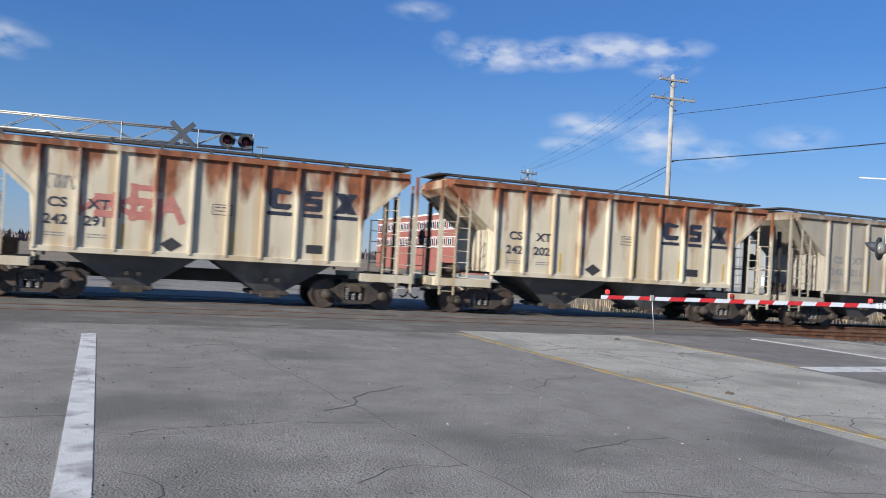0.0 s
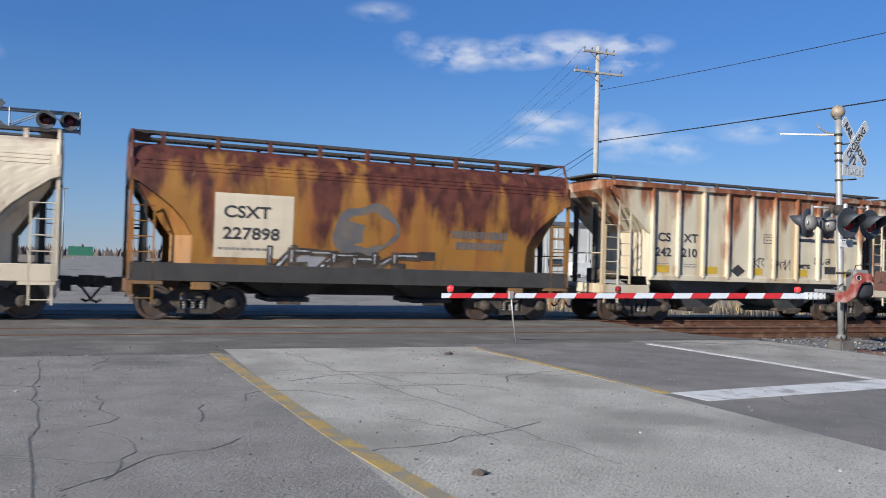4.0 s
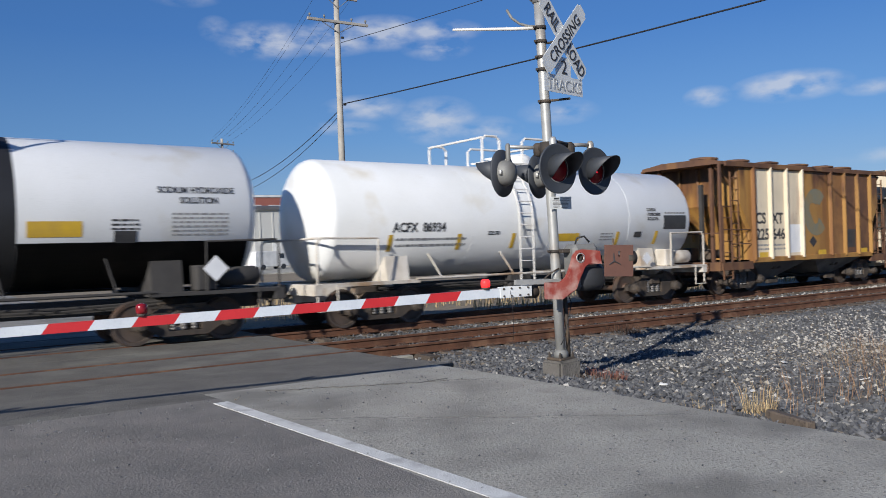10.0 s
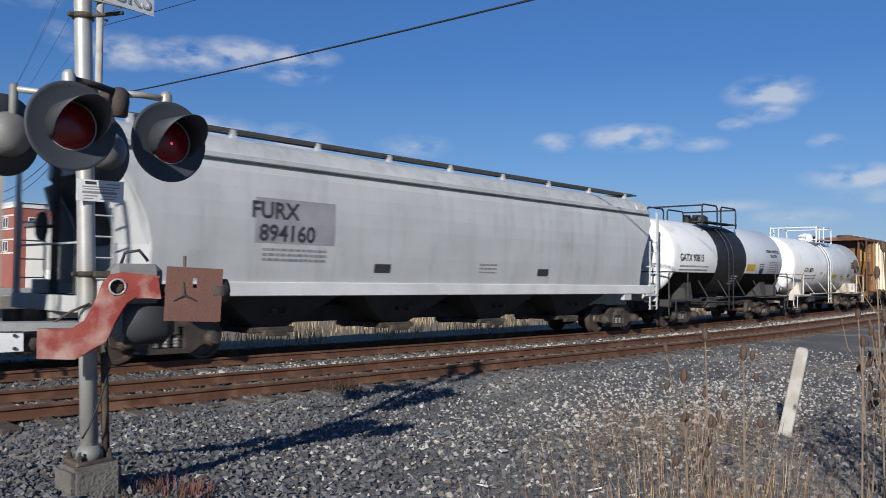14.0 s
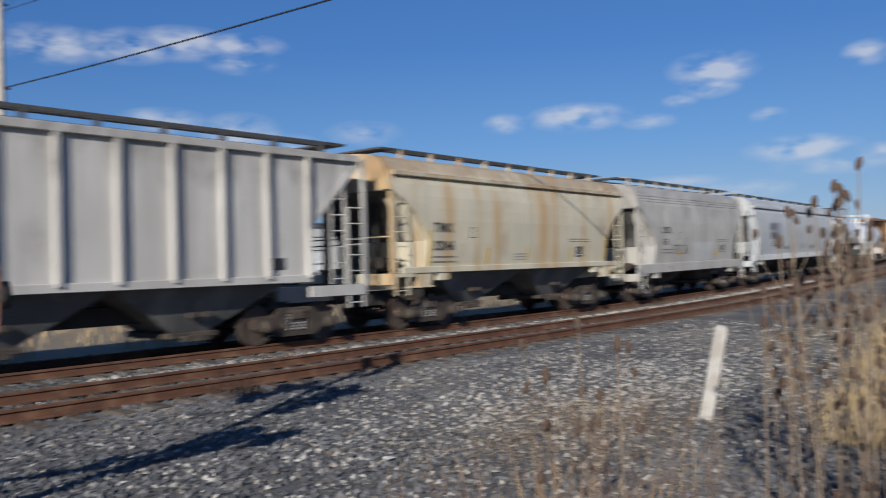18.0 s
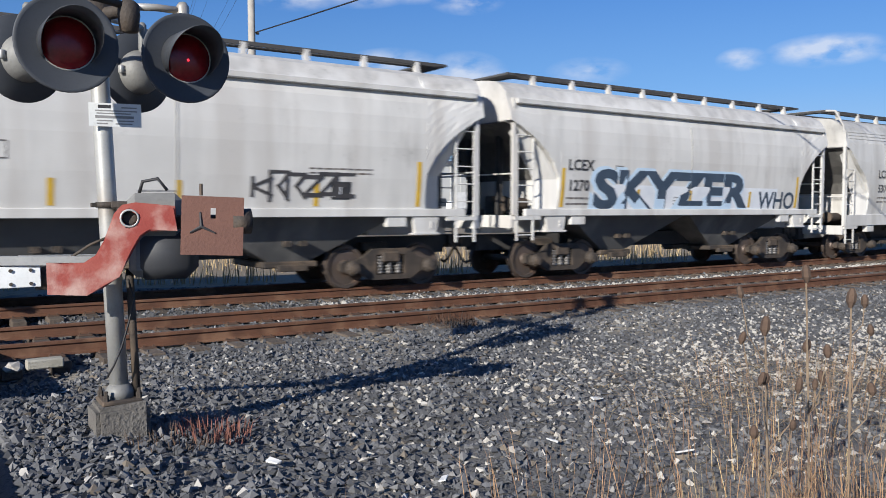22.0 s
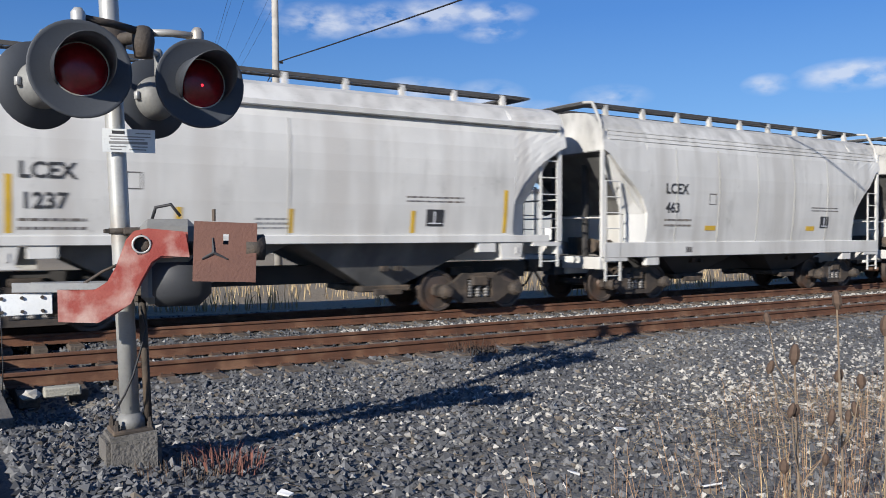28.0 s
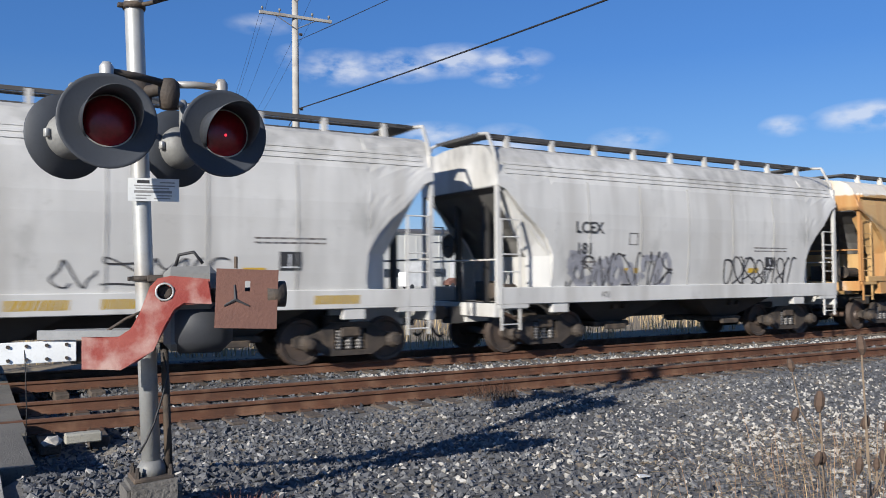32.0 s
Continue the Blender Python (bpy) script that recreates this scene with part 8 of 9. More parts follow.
    for x in (-0.16, -0.04, 0.08, 0.19):
        for z in (-0.045, 0.045):
            ob = part("bolt", cached("gate_bolt", "bolt", M["iron"], lambda b: revolve(b, [(0, 0), (0, 0.013), (0.014, 0.011), (0.014, 0)], (0, 0, 0), (0, 1, 0), 6)), M["iron"], g)
            ob.matrix_basis = a @ Matrix.Translation((x, 0.034, z))
    # bracket from the mast and its braces
    for nm, p0, p1, w in (("arm_bracket", (-0.08, -4.68, 1.235), (-0.72, -4.56, 1.255), 0.03), ("arm_bracket", (-0.06, -4.42, 1.24), (-0.6, -4.47, 1.255), 0.026)):
        bm = bmesh.new()
        p0, p1 = Vector(p0), Vector(p1)
        q = (p1 - p0).normalized()
        z = Vector((0, 0, 1))
        sd = q.cross(z)
        loft(bm, [[e + sd * w * i + z * w * j for i, j in ((-1, -1), (1, -1), (1, 1), (-1, 1))] for e in (p0, p1)])
        part(nm, bm, M["galv"], g, "pale steel bracket to the arm")
    for p0, p1, r, mt in (((-0.3, -4.6, 1.26), (-0.05, -4.64, 1.4), 0.01, M["iron"]),):
        bm = bmesh.new()
        tube(bm, [p0, Vector(p0).lerp(Vector(p1), 0.5) + Vector((0, 0, 0.015)), p1], r, 8)
        part("brace", bm, mt, g, "", True)
    bm = bmesh.new()
    revolve(bm, [(-0.09, 0.0), (-0.09, 0.075), (0.07, 0.09), (0.1, 0.06), (0.1, 0)], (-0.42, -4.5, 1.12), (1, 0.1, 0), 16)
    part("pivot", bm, M["iron"], g, "dark pivot casting", True)
    # lamps on the arm
    for x, lit in ((-8.36, True), (-5.06, False), (-1.12, True)):
        k = (root.x - x) / 0.9893
        b = a @ Matrix.Translation((k, 0, 0.05))
        for name, prof, mt, lb in (("arm_lamp", [(0.03, 0.0), (0.03, 0.05), (0.05, 0.058), (0.1, 0.058), (0.125, 0.045), (0.135, 0.0)], M["lens_lit"] if lit else M["lens"], "red gate lamp"), ("lamp_base", [(0.0, 0.03), (0.0, 0.045), (0.028, 0.05), (0.03, 0.0)], M["iron"], "")):
            bm = bmesh.new()
            revolve(bm, prof, (0, 0, 0), (0, 0, 1), 14)
            ob = part(name, bm, mt, g, lb, True)
            ob.matrix_basis = b
    # sensor rod that hangs near the tip
    k = (root.x + 7.22) / 0.9893
    top = a @ Vector((k, 0.03, 0.06))
    bm = bmesh.new()
    tube(bm, [top, top + Vector((0.05, 0, -0.45)), (top.x + 0.13, top.y, 0.19)], 0.013, 8)
    part("hanging_rod", bm, M["galv"], g, "slim rod that props the arm near its tip", True)
    bm = bmesh.new()
    box(bm, top.x - 0.05, top.x + 0.05, top.y - 0.03, top.y + 0.03, top.z - 0.12, top.z + 0.02, 0.01)
    part("rod_clamp", bm, M["galv"], g)


build_signal()
build_gate()


# ---- poles and wires ----
def sag(p, q, drop, n=14):
    p, q = Vector(p), Vector(q)
    return [p.lerp(q, i / n) - Vector((0, 0, 4 * drop * (i / n) * (1 - i / n))) for i in range(n + 1)]


def wire(p, q, drop, r, label="thin black overhead wire", cat="wire"):
    bm = bmesh.new()
    tube(bm, sag(p, q, drop), r, 5)
    return tagged(part("overhead_wire", bm, M["wire"], None, "", True), label, cat, "overhead wires")


def utility_pole(at, height, arms, label, lean=0.0, r=0.16, twist=0.0, gear=True):
    p = thing("utility_pole", label, "utility pole", "poles beyond the tracks", at=Matrix.Translation(at) @ Matrix.Rotation(twist, 4, "Z"))
    bm = bmesh.new()
    tube(bm, [(0, 0, -0.3), (0, 0, height * 0.5), (lean, 0, height)], r, 12, r * 0.72)
    part("shaft", bm, M["wood_pole"], p, "weathered pale wooden shaft", True)
    for z, half in arms:
        bm = bmesh.new()
        box(bm, -half, half, -0.05 - r * 0.75, 0.05 - r * 0.75, z - 0.06, z + 0.06, 0.01)
        part("crossarm", bm, M["wood_pole"], p)
        if not gear:
            continue
        for x in (-half * 0.92, -half * 0.45, half * 0.45, half * 0.92):
            ob = part("insulator", cached("insul", "insulator", M["lamp_grey"], lambda b: revolve(b, [(0, 0), (0, 0.02), (0.08, 0.02), (0.09, 0.05), (0.15, 0.055), (0.19, 0.03), (0.19, 0)], (0, 0, 0), (0, 0, 1), 8), True), M["lamp_grey"], p)
            ob.location = (x, -r * 0.75, z + 0.06)
        for sx in (-1, 1):
            bm = bmesh.new()
            tube(bm, [(sx * half * 0.55, -r * 0.75, z - 0.05), (0, -r * 0.9, z - 0.5)], 0.018, 6)
            part("arm_brace", bm, M["lamp_grey"], p)
    return p


build_pole = utility_pole((10.27, 20.7, -0.36), 13.9, ((12.43, 1.52), (13.55, 1.0)), "tall pale wooden utility pole with two crossarms and wires", 0.0, 0.17, -0.02)
for z, x in ((8.3, 10.5), (11.35, 10.5)):
    bm = bmesh.new()
    revolve(bm, [(-0.06, 0.0), (-0.06, 0.05), (0.06, 0.05), (0.06, 0.0)], (0.2, -0.1, z + 0.4), (1, 0, 0), 10)
    part("wire_clamp", bm, M["iron"], build_pole)
wire((10.37, 20.55, 8.36), (13.6, -36.0, 8.1), 0.6, 0.026, "thick black overhead cable across the tracks")
wire((10.37, 20.55, 11.14), (13.6, -36.0, 9.9), 0.7, 0.014, "black overhead wire across the tracks")
for x, y, z in ((8.87, 20.8, 12.24), (9.6, 20.8, 12.24), (11.05, 20.77, 12.22), (9.35, 20.75, 13.34), (11.15, 20.75, 13.34)):
    wire((x, y, z), (15.5 + (x - 10.5) * 0.6, 50.9, 10.6 - (12.4 - z) * 0.4), 0.6, 0.006, "thin overhead wire between two poles")
wire((10.2, 20.75, 8.04), (15.5, 50.9, 7.0), 0.8, 0.02, "dark cable sagging between two poles")
wire((10.15, 20.75, 7.74), (15.4, 50.9, 6.4), 0.9, 0.016, "dark cable sagging between two poles")
utility_pole((15.55, 50.9, -0.4), 11.3, ((10.9, 1.1), (10.2, 1.1)), "wooden utility pole with two crossarms beyond the tracks", 0.0, 0.15, 0.3)
for x, y, h in ((17.5, 235.0, 11.0), (21.0, 240.0, 10.5), (26.5, 245.0, 16.5), (-1.2, 136.0, 12.4), (33.0, 190.0, 14.0), (29.0, 260.0, 12.0)):
    utility_pole((x, y, -0.6), h, ((h - 0.6, 1.1),), "distant utility pole with one crossarm", 0.0, 0.17, 0.2, False)
utility_pole((108.0, -20.7, -0.7), 10.1, ((9.5, 1.3),), "distant wooden utility pole above the dry weeds", 0.0, 0.16, 1.2, False)
utility_pole((190.0, -34.0, -0.7), 9.6, ((9.0, 1.2),), "distant wooden utility pole above the dry weeds", 0.0, 0.16, 1.2, False)
for k in range(4):
    wire((108.0 - 0.4 * k, -20.7 - 0.5 + 0.35 * k, 8.9 - 1.0 * (k > 1)), (48.0, -42.0 + 0.7 * k, 9.3 - 1.0 * (k > 1)), 1.2, 0.014, "thin overhead wire over the weed field")
    wire((108.0 - 0.4 * k, -20.7 - 0.5 + 0.35 * k, 8.9 - 1.0 * (k > 1)), (190.0, -34.0, 8.6 - 0.8 * (k > 1)), 1.2, 0.014, "thin overhead wire over the weed field")


def lamp_mast(x, y, h):
    p = thing("street_lamp", "tall slim far-off lamp mast with a double head", "street lamp", at=(x, y, -0.6))
    bm = bmesh.new()
    tube(bm, [(0, 0, -0.3), (0, 0, h)], 0.3, 8, 0.16)
    part("mast", bm, M["galv"], p, "", True)
    for sx in (-1, 1):
        bm = bmesh.new()
        box(bm, min(0, sx * 1.6), max(0, sx * 1.6), -0.3, 0.3, h - 0.25, h + 0.05, 0.05)
        part("lamp_head", bm, M["lamp_grey"], p)


lamp_mast(9.7, 205.0, 30.3)
lamp_mast(31.0, 330.0, 28.0)
lamp_mast(-30.0, 330.0, 27.0)


# ---- cantilever signal over the far lanes ----
def build_cantilever():
    c = thing("cantilever_signal", "galvanised truss arm with red lamps over the road beyond", "crossing signal")
    y0, xe, xm = 12.9, -15.1, -25.2
    bm = bmesh.new()
    tube(bm, [(xm, y0, -0.3), (xm, y0, 7.0)], 0.15, 16)
    part("mast", bm, M["galv"], c, "", True)
    bm = bmesh.new()
    box(bm, xm - 0.45, xm + 0.45, y0 - 0.45, y0 + 0.45, -0.4, 0.15, 0.03)
    part("footing", bm, M["block"], c)
    for y in (y0 - 0.22, y0 + 0.22):
        for z in (5.72, 6.3):
            bm = bmesh.new()
            tube(bm, [(xm, y, z), (xe, y, z + 0.02)], 0.035, 8)
            part("chord", bm, M["galv"], c, "", True)
        n = 9
        for i in range(n):
            x0, x1 = xm + (xe - xm) * i / n, xm + (xe - xm) * (i + 1) / n
            bm = bmesh.new()
            tube(bm, [(x0, y, 5.72), (x1, y, 6.3)] if i % 2 else [(x0, y, 6.3), (x1, y, 5.72)], 0.018, 6)
            part("truss_brace", bm, M["galv"], c)
    for x in (xe, xe - 0.95, -17.2, -20.0):
        bm = bmesh.new()
        tube(bm, [(x, y0 - 0.24, 5.6), (x, y0 - 0.24, 6.36)], 0.025, 8)
        part("post", bm, M["galv"], c)
    for x in (-15.4, -16.12):
        flashing_lamp(c, Vector((x, y0 - 0.45, 6.0)), (-0.1, -1, 0), False)
        bm = bmesh.new()
        tube(bm, [(x, y0 - 0.2, 6.0), (x, y0 - 0.3, 6.0)], 0.03, 8)
        part("lamp_stem", bm, M["iron"], c)
    for ang in (-45, 45):
        bm = bmesh.new()
        box(bm, -0.61, 0.61, -0.004, 0.004, -0.1, 0.1)
        b = part("crossbuck_blade", bm, M["sign_back"], c, "grey back of a crossbuck blade")
        b.matrix_basis = Matrix.Translation((-17.8, y0 - 0.3 - 0.01 * (ang > 0), 6.1)) @ Matrix.Rotation(math.radians(ang), 4, "Y")
    bm = bmesh.new()
    box(bm, -17.85, -17.75, y0 - 0.29, y0 - 0.24, 5.7, 6.35, 0.01)
    part("sign_bracket", bm, M["galv"], c)


M["sign_back"] = material("bare_sign_back", (0.16, 0.17, 0.18), (0.12, 0.125, 0.135), 3, 0.5, 0.5)
build_cantilever()


# ---- buildings ----
def wall_window(parent, m, x, z, w, h, bars=1):
    """A framed window on a facade whose plane is x-z of m."""
    win = part("window", cached(("pane", w, h), "window", M["glass"], lambda bm: box(bm, -w / 2, w / 2, -0.02, 0.06, -h / 2, h / 2)), M["glass"], parent)
    win.matrix_basis = m @ Matrix.Translation((x, 0, z))

    def fr(bm):
        t = 0.14
        box(bm, -w / 2, w / 2, -0.06, 0.0, h / 2 - t, h / 2)
        box(bm, -w / 2, w / 2, -0.06, 0.0, -h / 2, -h / 2 + t)
        box(bm, -w / 2, -w / 2 + t, -0.06, 0.0, -h / 2 + t, h / 2 - t)
        box(bm, w / 2 - t, w / 2, -0.06, 0.0, -h / 2 + t, h / 2 - t)
        for i in range(bars):
            x_ = -w / 2 + w * (i + 1) / (bars + 1)
            box(bm, x_ - 0.05, x_ + 0.05, -0.05, 0.0, -h / 2 + t, h / 2 - t)
    f = part("window_frame", cached(("wframe", w, h, bars), "window_frame", M["white_trim"], fr), M["white_trim"], win)
    f.matrix_basis = Matrix.Translation((0, -0.02, 0))


def build_buildings():
    b = thing("brick_building", "long red brick building with bands of white-framed windows", "building")
    x0, x1, y0, y1, h = 36.0, 52.0, 112.0, 178.0, 10.6
    bm = bmesh.new()
    box(bm, x0, x1, y0, y1, -1.0, h)
    part("wall", bm, M["brick"], b, "red brick wall")
    bm = bmesh.new()
    box(bm, x0 - 0.15, x1 + 0.15, y0 - 0.15, y1 + 0.15, h, h + 0.35)
    part("roof", bm, M["white_trim"], b, "pale roof edge")
    bm = bmesh.new()
    box(bm, x0 + 6, x0 + 12, y0 + 20, y0 + 32, h + 0.35, h + 2.4)
    part("roof_unit", bm, M["pale_wall"], b, "pale unit on the roof")
    side = Matrix.Translation((x0, y1, 0)) @ Matrix.Rotation(-math.pi / 2, 4, "Z")
    for z in (5.2, 8.6):
        for i in range(18):
            wall_window(b, side, 3.0 + i * 3.5, z, 2.3, 1.5, 1)
        for yy, xx in ((None, 3.0), (None, 6.5), (None, 10.0)):
            wall_window(b, Matrix.Translation((x0, y0, 0)), xx, z, 2.3, 1.5, 1)
        bm = bmesh.new()
        box(bm, x0 - 0.06, x0, y0, y1, z + 0.85, z + 1.05)
        part("lintel_band", bm, M["white_trim"], b, "pale band over the windows")
        bm = bmesh.new()
        box(bm, x0 - 0.05, x0, y0, y1, z - 1.05, z - 0.85)
        part("sill_band", bm, M["white_trim"], b, "pale band under the windows")
    w = thing("warehouse", "long pale metal warehouse with a dark roof edge", "warehouse")
    bm = bmesh.new()
    box(bm, 37.6, 128.0, 100.0, 111.9, -1.0, 7.9)
    part("wall", bm, M["pale_wall"], w, "pale corrugated metal wall")
    bm = bmesh.new()
    prism(bm, [(99.6, 7.9), (112.2, 7.9), (112.2, 8.3), (106.0, 8.9), (99.6, 8.3)], 37.2, 128.4, "x")
    part("roof", bm, M["roof"], w, "dark metal roof")
    for i in range(45):
        ob = part("wall_rib", cached("wrib", "wall_rib", M["pale_wall"], lambda q: box(q, -0.12, 0.12, -0.06, 0.0, 0.0, 7.8)), M["pale_wall"], w)
        ob.location = (38.4 + i * 2.0, 100.0, 0)
    for i, x in enumerate((42, 50, 58, 66, 74, 90, 104, 118)):
        ob = part("loading_door", cached("ldoor", "loading_door", M["white_trim"], lambda q: box(q, -1.8, 1.8, -0.08, 0.0, -0.6, 3.4)), M["white_trim"], w, "white roll-up door")
        ob.location = (x, 99.93, 0)
    for x in (46, 54, 62, 70, 97, 111):
        ob = part("window", cached("wwin", "window", M["glass"], lambda q: box(q, -1.3, 1.3, -0.07, 0.0, 1.2, 2.4)), M["glass"], w)
        ob.location = (x, 99.93, 0)
    bm = bmesh.new()
    box(bm, 20.0, 150.0, 66.0, 99.0, -1.2, -0.42)
    structure("yard", bm, M["concrete"], "pale paved yard before the buildings", "pavement")
    for i, (x, y, a, kind) in enumerate(((52, 88, 0.1, 1), (61, 92, 0.0, 0), (68, 90, 0.05, 1), (83, 91, 0.0, 1), (95, 90, -0.1, 0), (44, 94, 1.2, 0), (33, 84, 0.2, 1), (109, 91, 0, 1))):
        v = thing("parked_van" if kind else "parked_car", "white van parked in the yard" if kind else "brownish car parked in the yard", "van" if kind else "car", at=Matrix.Translation((x, y, -0.42)) @ Matrix.Rotation(a, 4, "Z"))
        if kind:
            prof = [(-2.6, 0.35), (2.5, 0.35), (2.6, 0.9), (2.3, 1.15), (1.6, 2.05), (1.3, 2.3), (-2.5, 2.3), (-2.6, 2.1)]
        else:
            prof = [(-2.2, 0.35), (2.2, 0.35), (2.25, 0.7), (1.0, 0.9), (0.45, 1.4), (-1.1, 1.42), (-1.8, 0.95), (-2.2, 0.9)]
        bm = bmesh.new()
        prism(bm, prof, -0.9, 0.9)
        bmesh.ops.bevel(bm, geom=list(bm.edges), offset=0.06, segments=1, affect="EDGES")
        part("body", bm, M["white_trim"] if kind else M["brown_plate"], v)
        bm = bmesh.new()
        if kind:
            box(bm, 0.9, 1.6, -0.915, 0.915, 1.35, 1.95)
        else:
            box(bm, -0.9, 0.35, -0.88, 0.88, 0.98, 1.32)
        part("side_window", bm, M["glass"], v)
        for wx in (-1.5, 1.5):
            for wy in (-0.82, 0.82):
                ob = part("wheel", cached("vwheel", "wheel", M["black_paint"], lambda q: revolve(q, [(-0.1, 0), (-0.1, 0.33), (0.1, 0.33), (0.1, 0)], (0, 0, 0), (0, 1, 0), 14)), M["black_paint"], v)
                ob.location = (wx, wy, 0.33)
    # small pale shed and a green road sign far down the road
    sh = thing("shed", "small pale shed far beside the road", "shed")
    bm = bmesh.new()
    box(bm, 22.0, 28.0, 236.0, 242.0, -1.0, 3.2)
    part("wall", bm, M["pale_wall"], sh)
    bm = bmesh.new()
    prism(bm, [(21.6, 3.2), (28.4, 3.2), (25.0, 4.8)], 235.6, 242.4)
    part("roof", bm, M["roof"], sh)
    sg = thing("road_sign", "far green road sign on two posts", "road sign")
    for x in (-21.0, -18.0):
        bm = bmesh.new()
        box(bm, x - 0.08, x + 0.08, 180.0, 180.16, -1.0, 3.0)
        part("post", bm, M["galv"], sg)
    bm = bmesh.new()
    box(bm, -22.0, -17.0, 179.9, 180.0, 1.0, 3.0)
    part("panel", bm, material("sign_green", (0.03, 0.16, 0.1), None, 2, 0.5), sg, "green sign panel")


build_buildings()


# ---- vegetation ----
def noisy(rng, s):
    return rng.uniform(-s, s)


def add_tri_stem(V, F, pts, r0, r1):
    """Three-sided stem through the points."""
    base = len(V)
    n = len(pts)
    for i, p in enumerate(pts):
        r = r0 + (r1 - r0) * i / (n - 1)
        for k in range(3):
            V.append((p[0] + r * math.cos(2.0944 * k), p[1] + r * math.sin(2.0944 * k), p[2]))
    for i in range(n - 1):
        for k in range(3):
            a, b = base + i * 3 + k, base + i * 3 + (k + 1) % 3
            F.append((a, b, b + 3, a + 3))


def add_head(V, F, c, r, h, tilt=(0, 0)):
    """Small egg-shaped seed head."""
    base = len(V)
    prof = ((-0.5, 0.35), (-0.2, 0.95), (0.15, 0.9), (0.42, 0.4))
    for z, q in prof:
        for k in range(6):
            a = math.pi * k / 3
            V.append((c[0] + r * q * math.cos(a) + tilt[0] * z * h, c[1] + r * q * math.sin(a) + tilt[1] * z * h, c[2] + z * h))
    for i in range(3):
        for k in range(6):
            a, b = base + i * 6 + k, base + i * 6 + (k + 1) % 6
            F.append((a, b, b + 6, a + 6))
    F.append(tuple(base + k for k in range(5, -1, -1)))
    F.append(tuple(base + 18 + k for k in range(6)))


def add_blade(V, F, p, d, ln, w, bend, rng):
    """A dry grass blade: two bent quads."""
    a = rng.uniform(0, 6.283)
    sx, sy = math.cos(a) * w, math.sin(a) * w
    b = len(V)
    mx, my = p[0] + d[0] * 0.4 * ln, p[1] + d[1] * 0.4 * ln
    tx, ty = p[0] + d[0] * ln * (1 + bend), p[1] + d[1] * ln * (1 + bend)
    V += [(p[0] - sx, p[1] - sy, p[2]), (p[0] + sx, p[1] + sy, p[2]), (mx + sx * 0.7, my + sy * 0.7, p[2] + ln * 0.6), (mx - sx * 0.7, my - sy * 0.7, p[2] + ln * 0.6), (tx, ty, p[2] + ln * (1 - 0.25 * abs(bend)))]
    F += [(b, b + 1, b + 2, b + 3), (b + 3, b + 2, b + 4)]


def stuff(name, V, F, mat, label, category, mats=None, idx=None):
    me = bpy.data.meshes.new(name)
    me.from_pydata(V, [], F)
    me.materials.append(mat)
    for m2 in mats or ():
        me.materials.append(m2)
    if idx is not None:
        me.polygons.foreach_set("material_index", idx)
    me.update()
    return tagged(new(name, me), label, category, "", "stuff")


def plant_material(name, c1, c2, rough=0.9):
    """Dry plant matter whose tint changes from stalk to stalk."""
    mt = bpy.data.materials.new(name)
    mt.use_nodes = True
    nt = mt.node_tree
    b = nt.nodes["Principled BSDF"]
    b.inputs["Roughness"].default_value = rough
    geo = nt.nodes.new("ShaderNodeNewGeometry")
    rp = nt.nodes.new("ShaderNodeValToRGB")
    rp.color_ramp.elements[0].color, rp.color_ramp.elements[1].color = (*c1, 1), (*c2, 1)
    nt.links.new(geo.outputs["Random Per Island"], rp.inputs[0])
    nt.links.new(rp.outputs[0], b.inputs["Base Color"])
    return mt


M["straw_v"] = plant_material("straw_stalks", (0.31, 0.215, 0.11), (0.5, 0.385, 0.21))
M["pale_weed"] = plant_material("pale_weed_stalks", (0.11, 0.077, 0.052), (0.27, 0.195, 0.13))
M["stalk_v"] = plant_material("thin_stalks", (0.15, 0.085, 0.05), (0.36, 0.225, 0.125))
M["weed_v"] = plant_material("weed_stalks", (0.036, 0.023, 0.016), (0.165, 0.108, 0.07))
M["head_v"] = plant_material("weed_heads", (0.022, 0.014, 0.01), (0.075, 0.042, 0.028))
M["twig_v"] = plant_material("thicket_twigs", (0.03, 0.022, 0.02), (0.1, 0.072, 0.06))
M["far_twig"] = plant_material("far_brush", (0.1, 0.08, 0.075), (0.16, 0.13, 0.12))


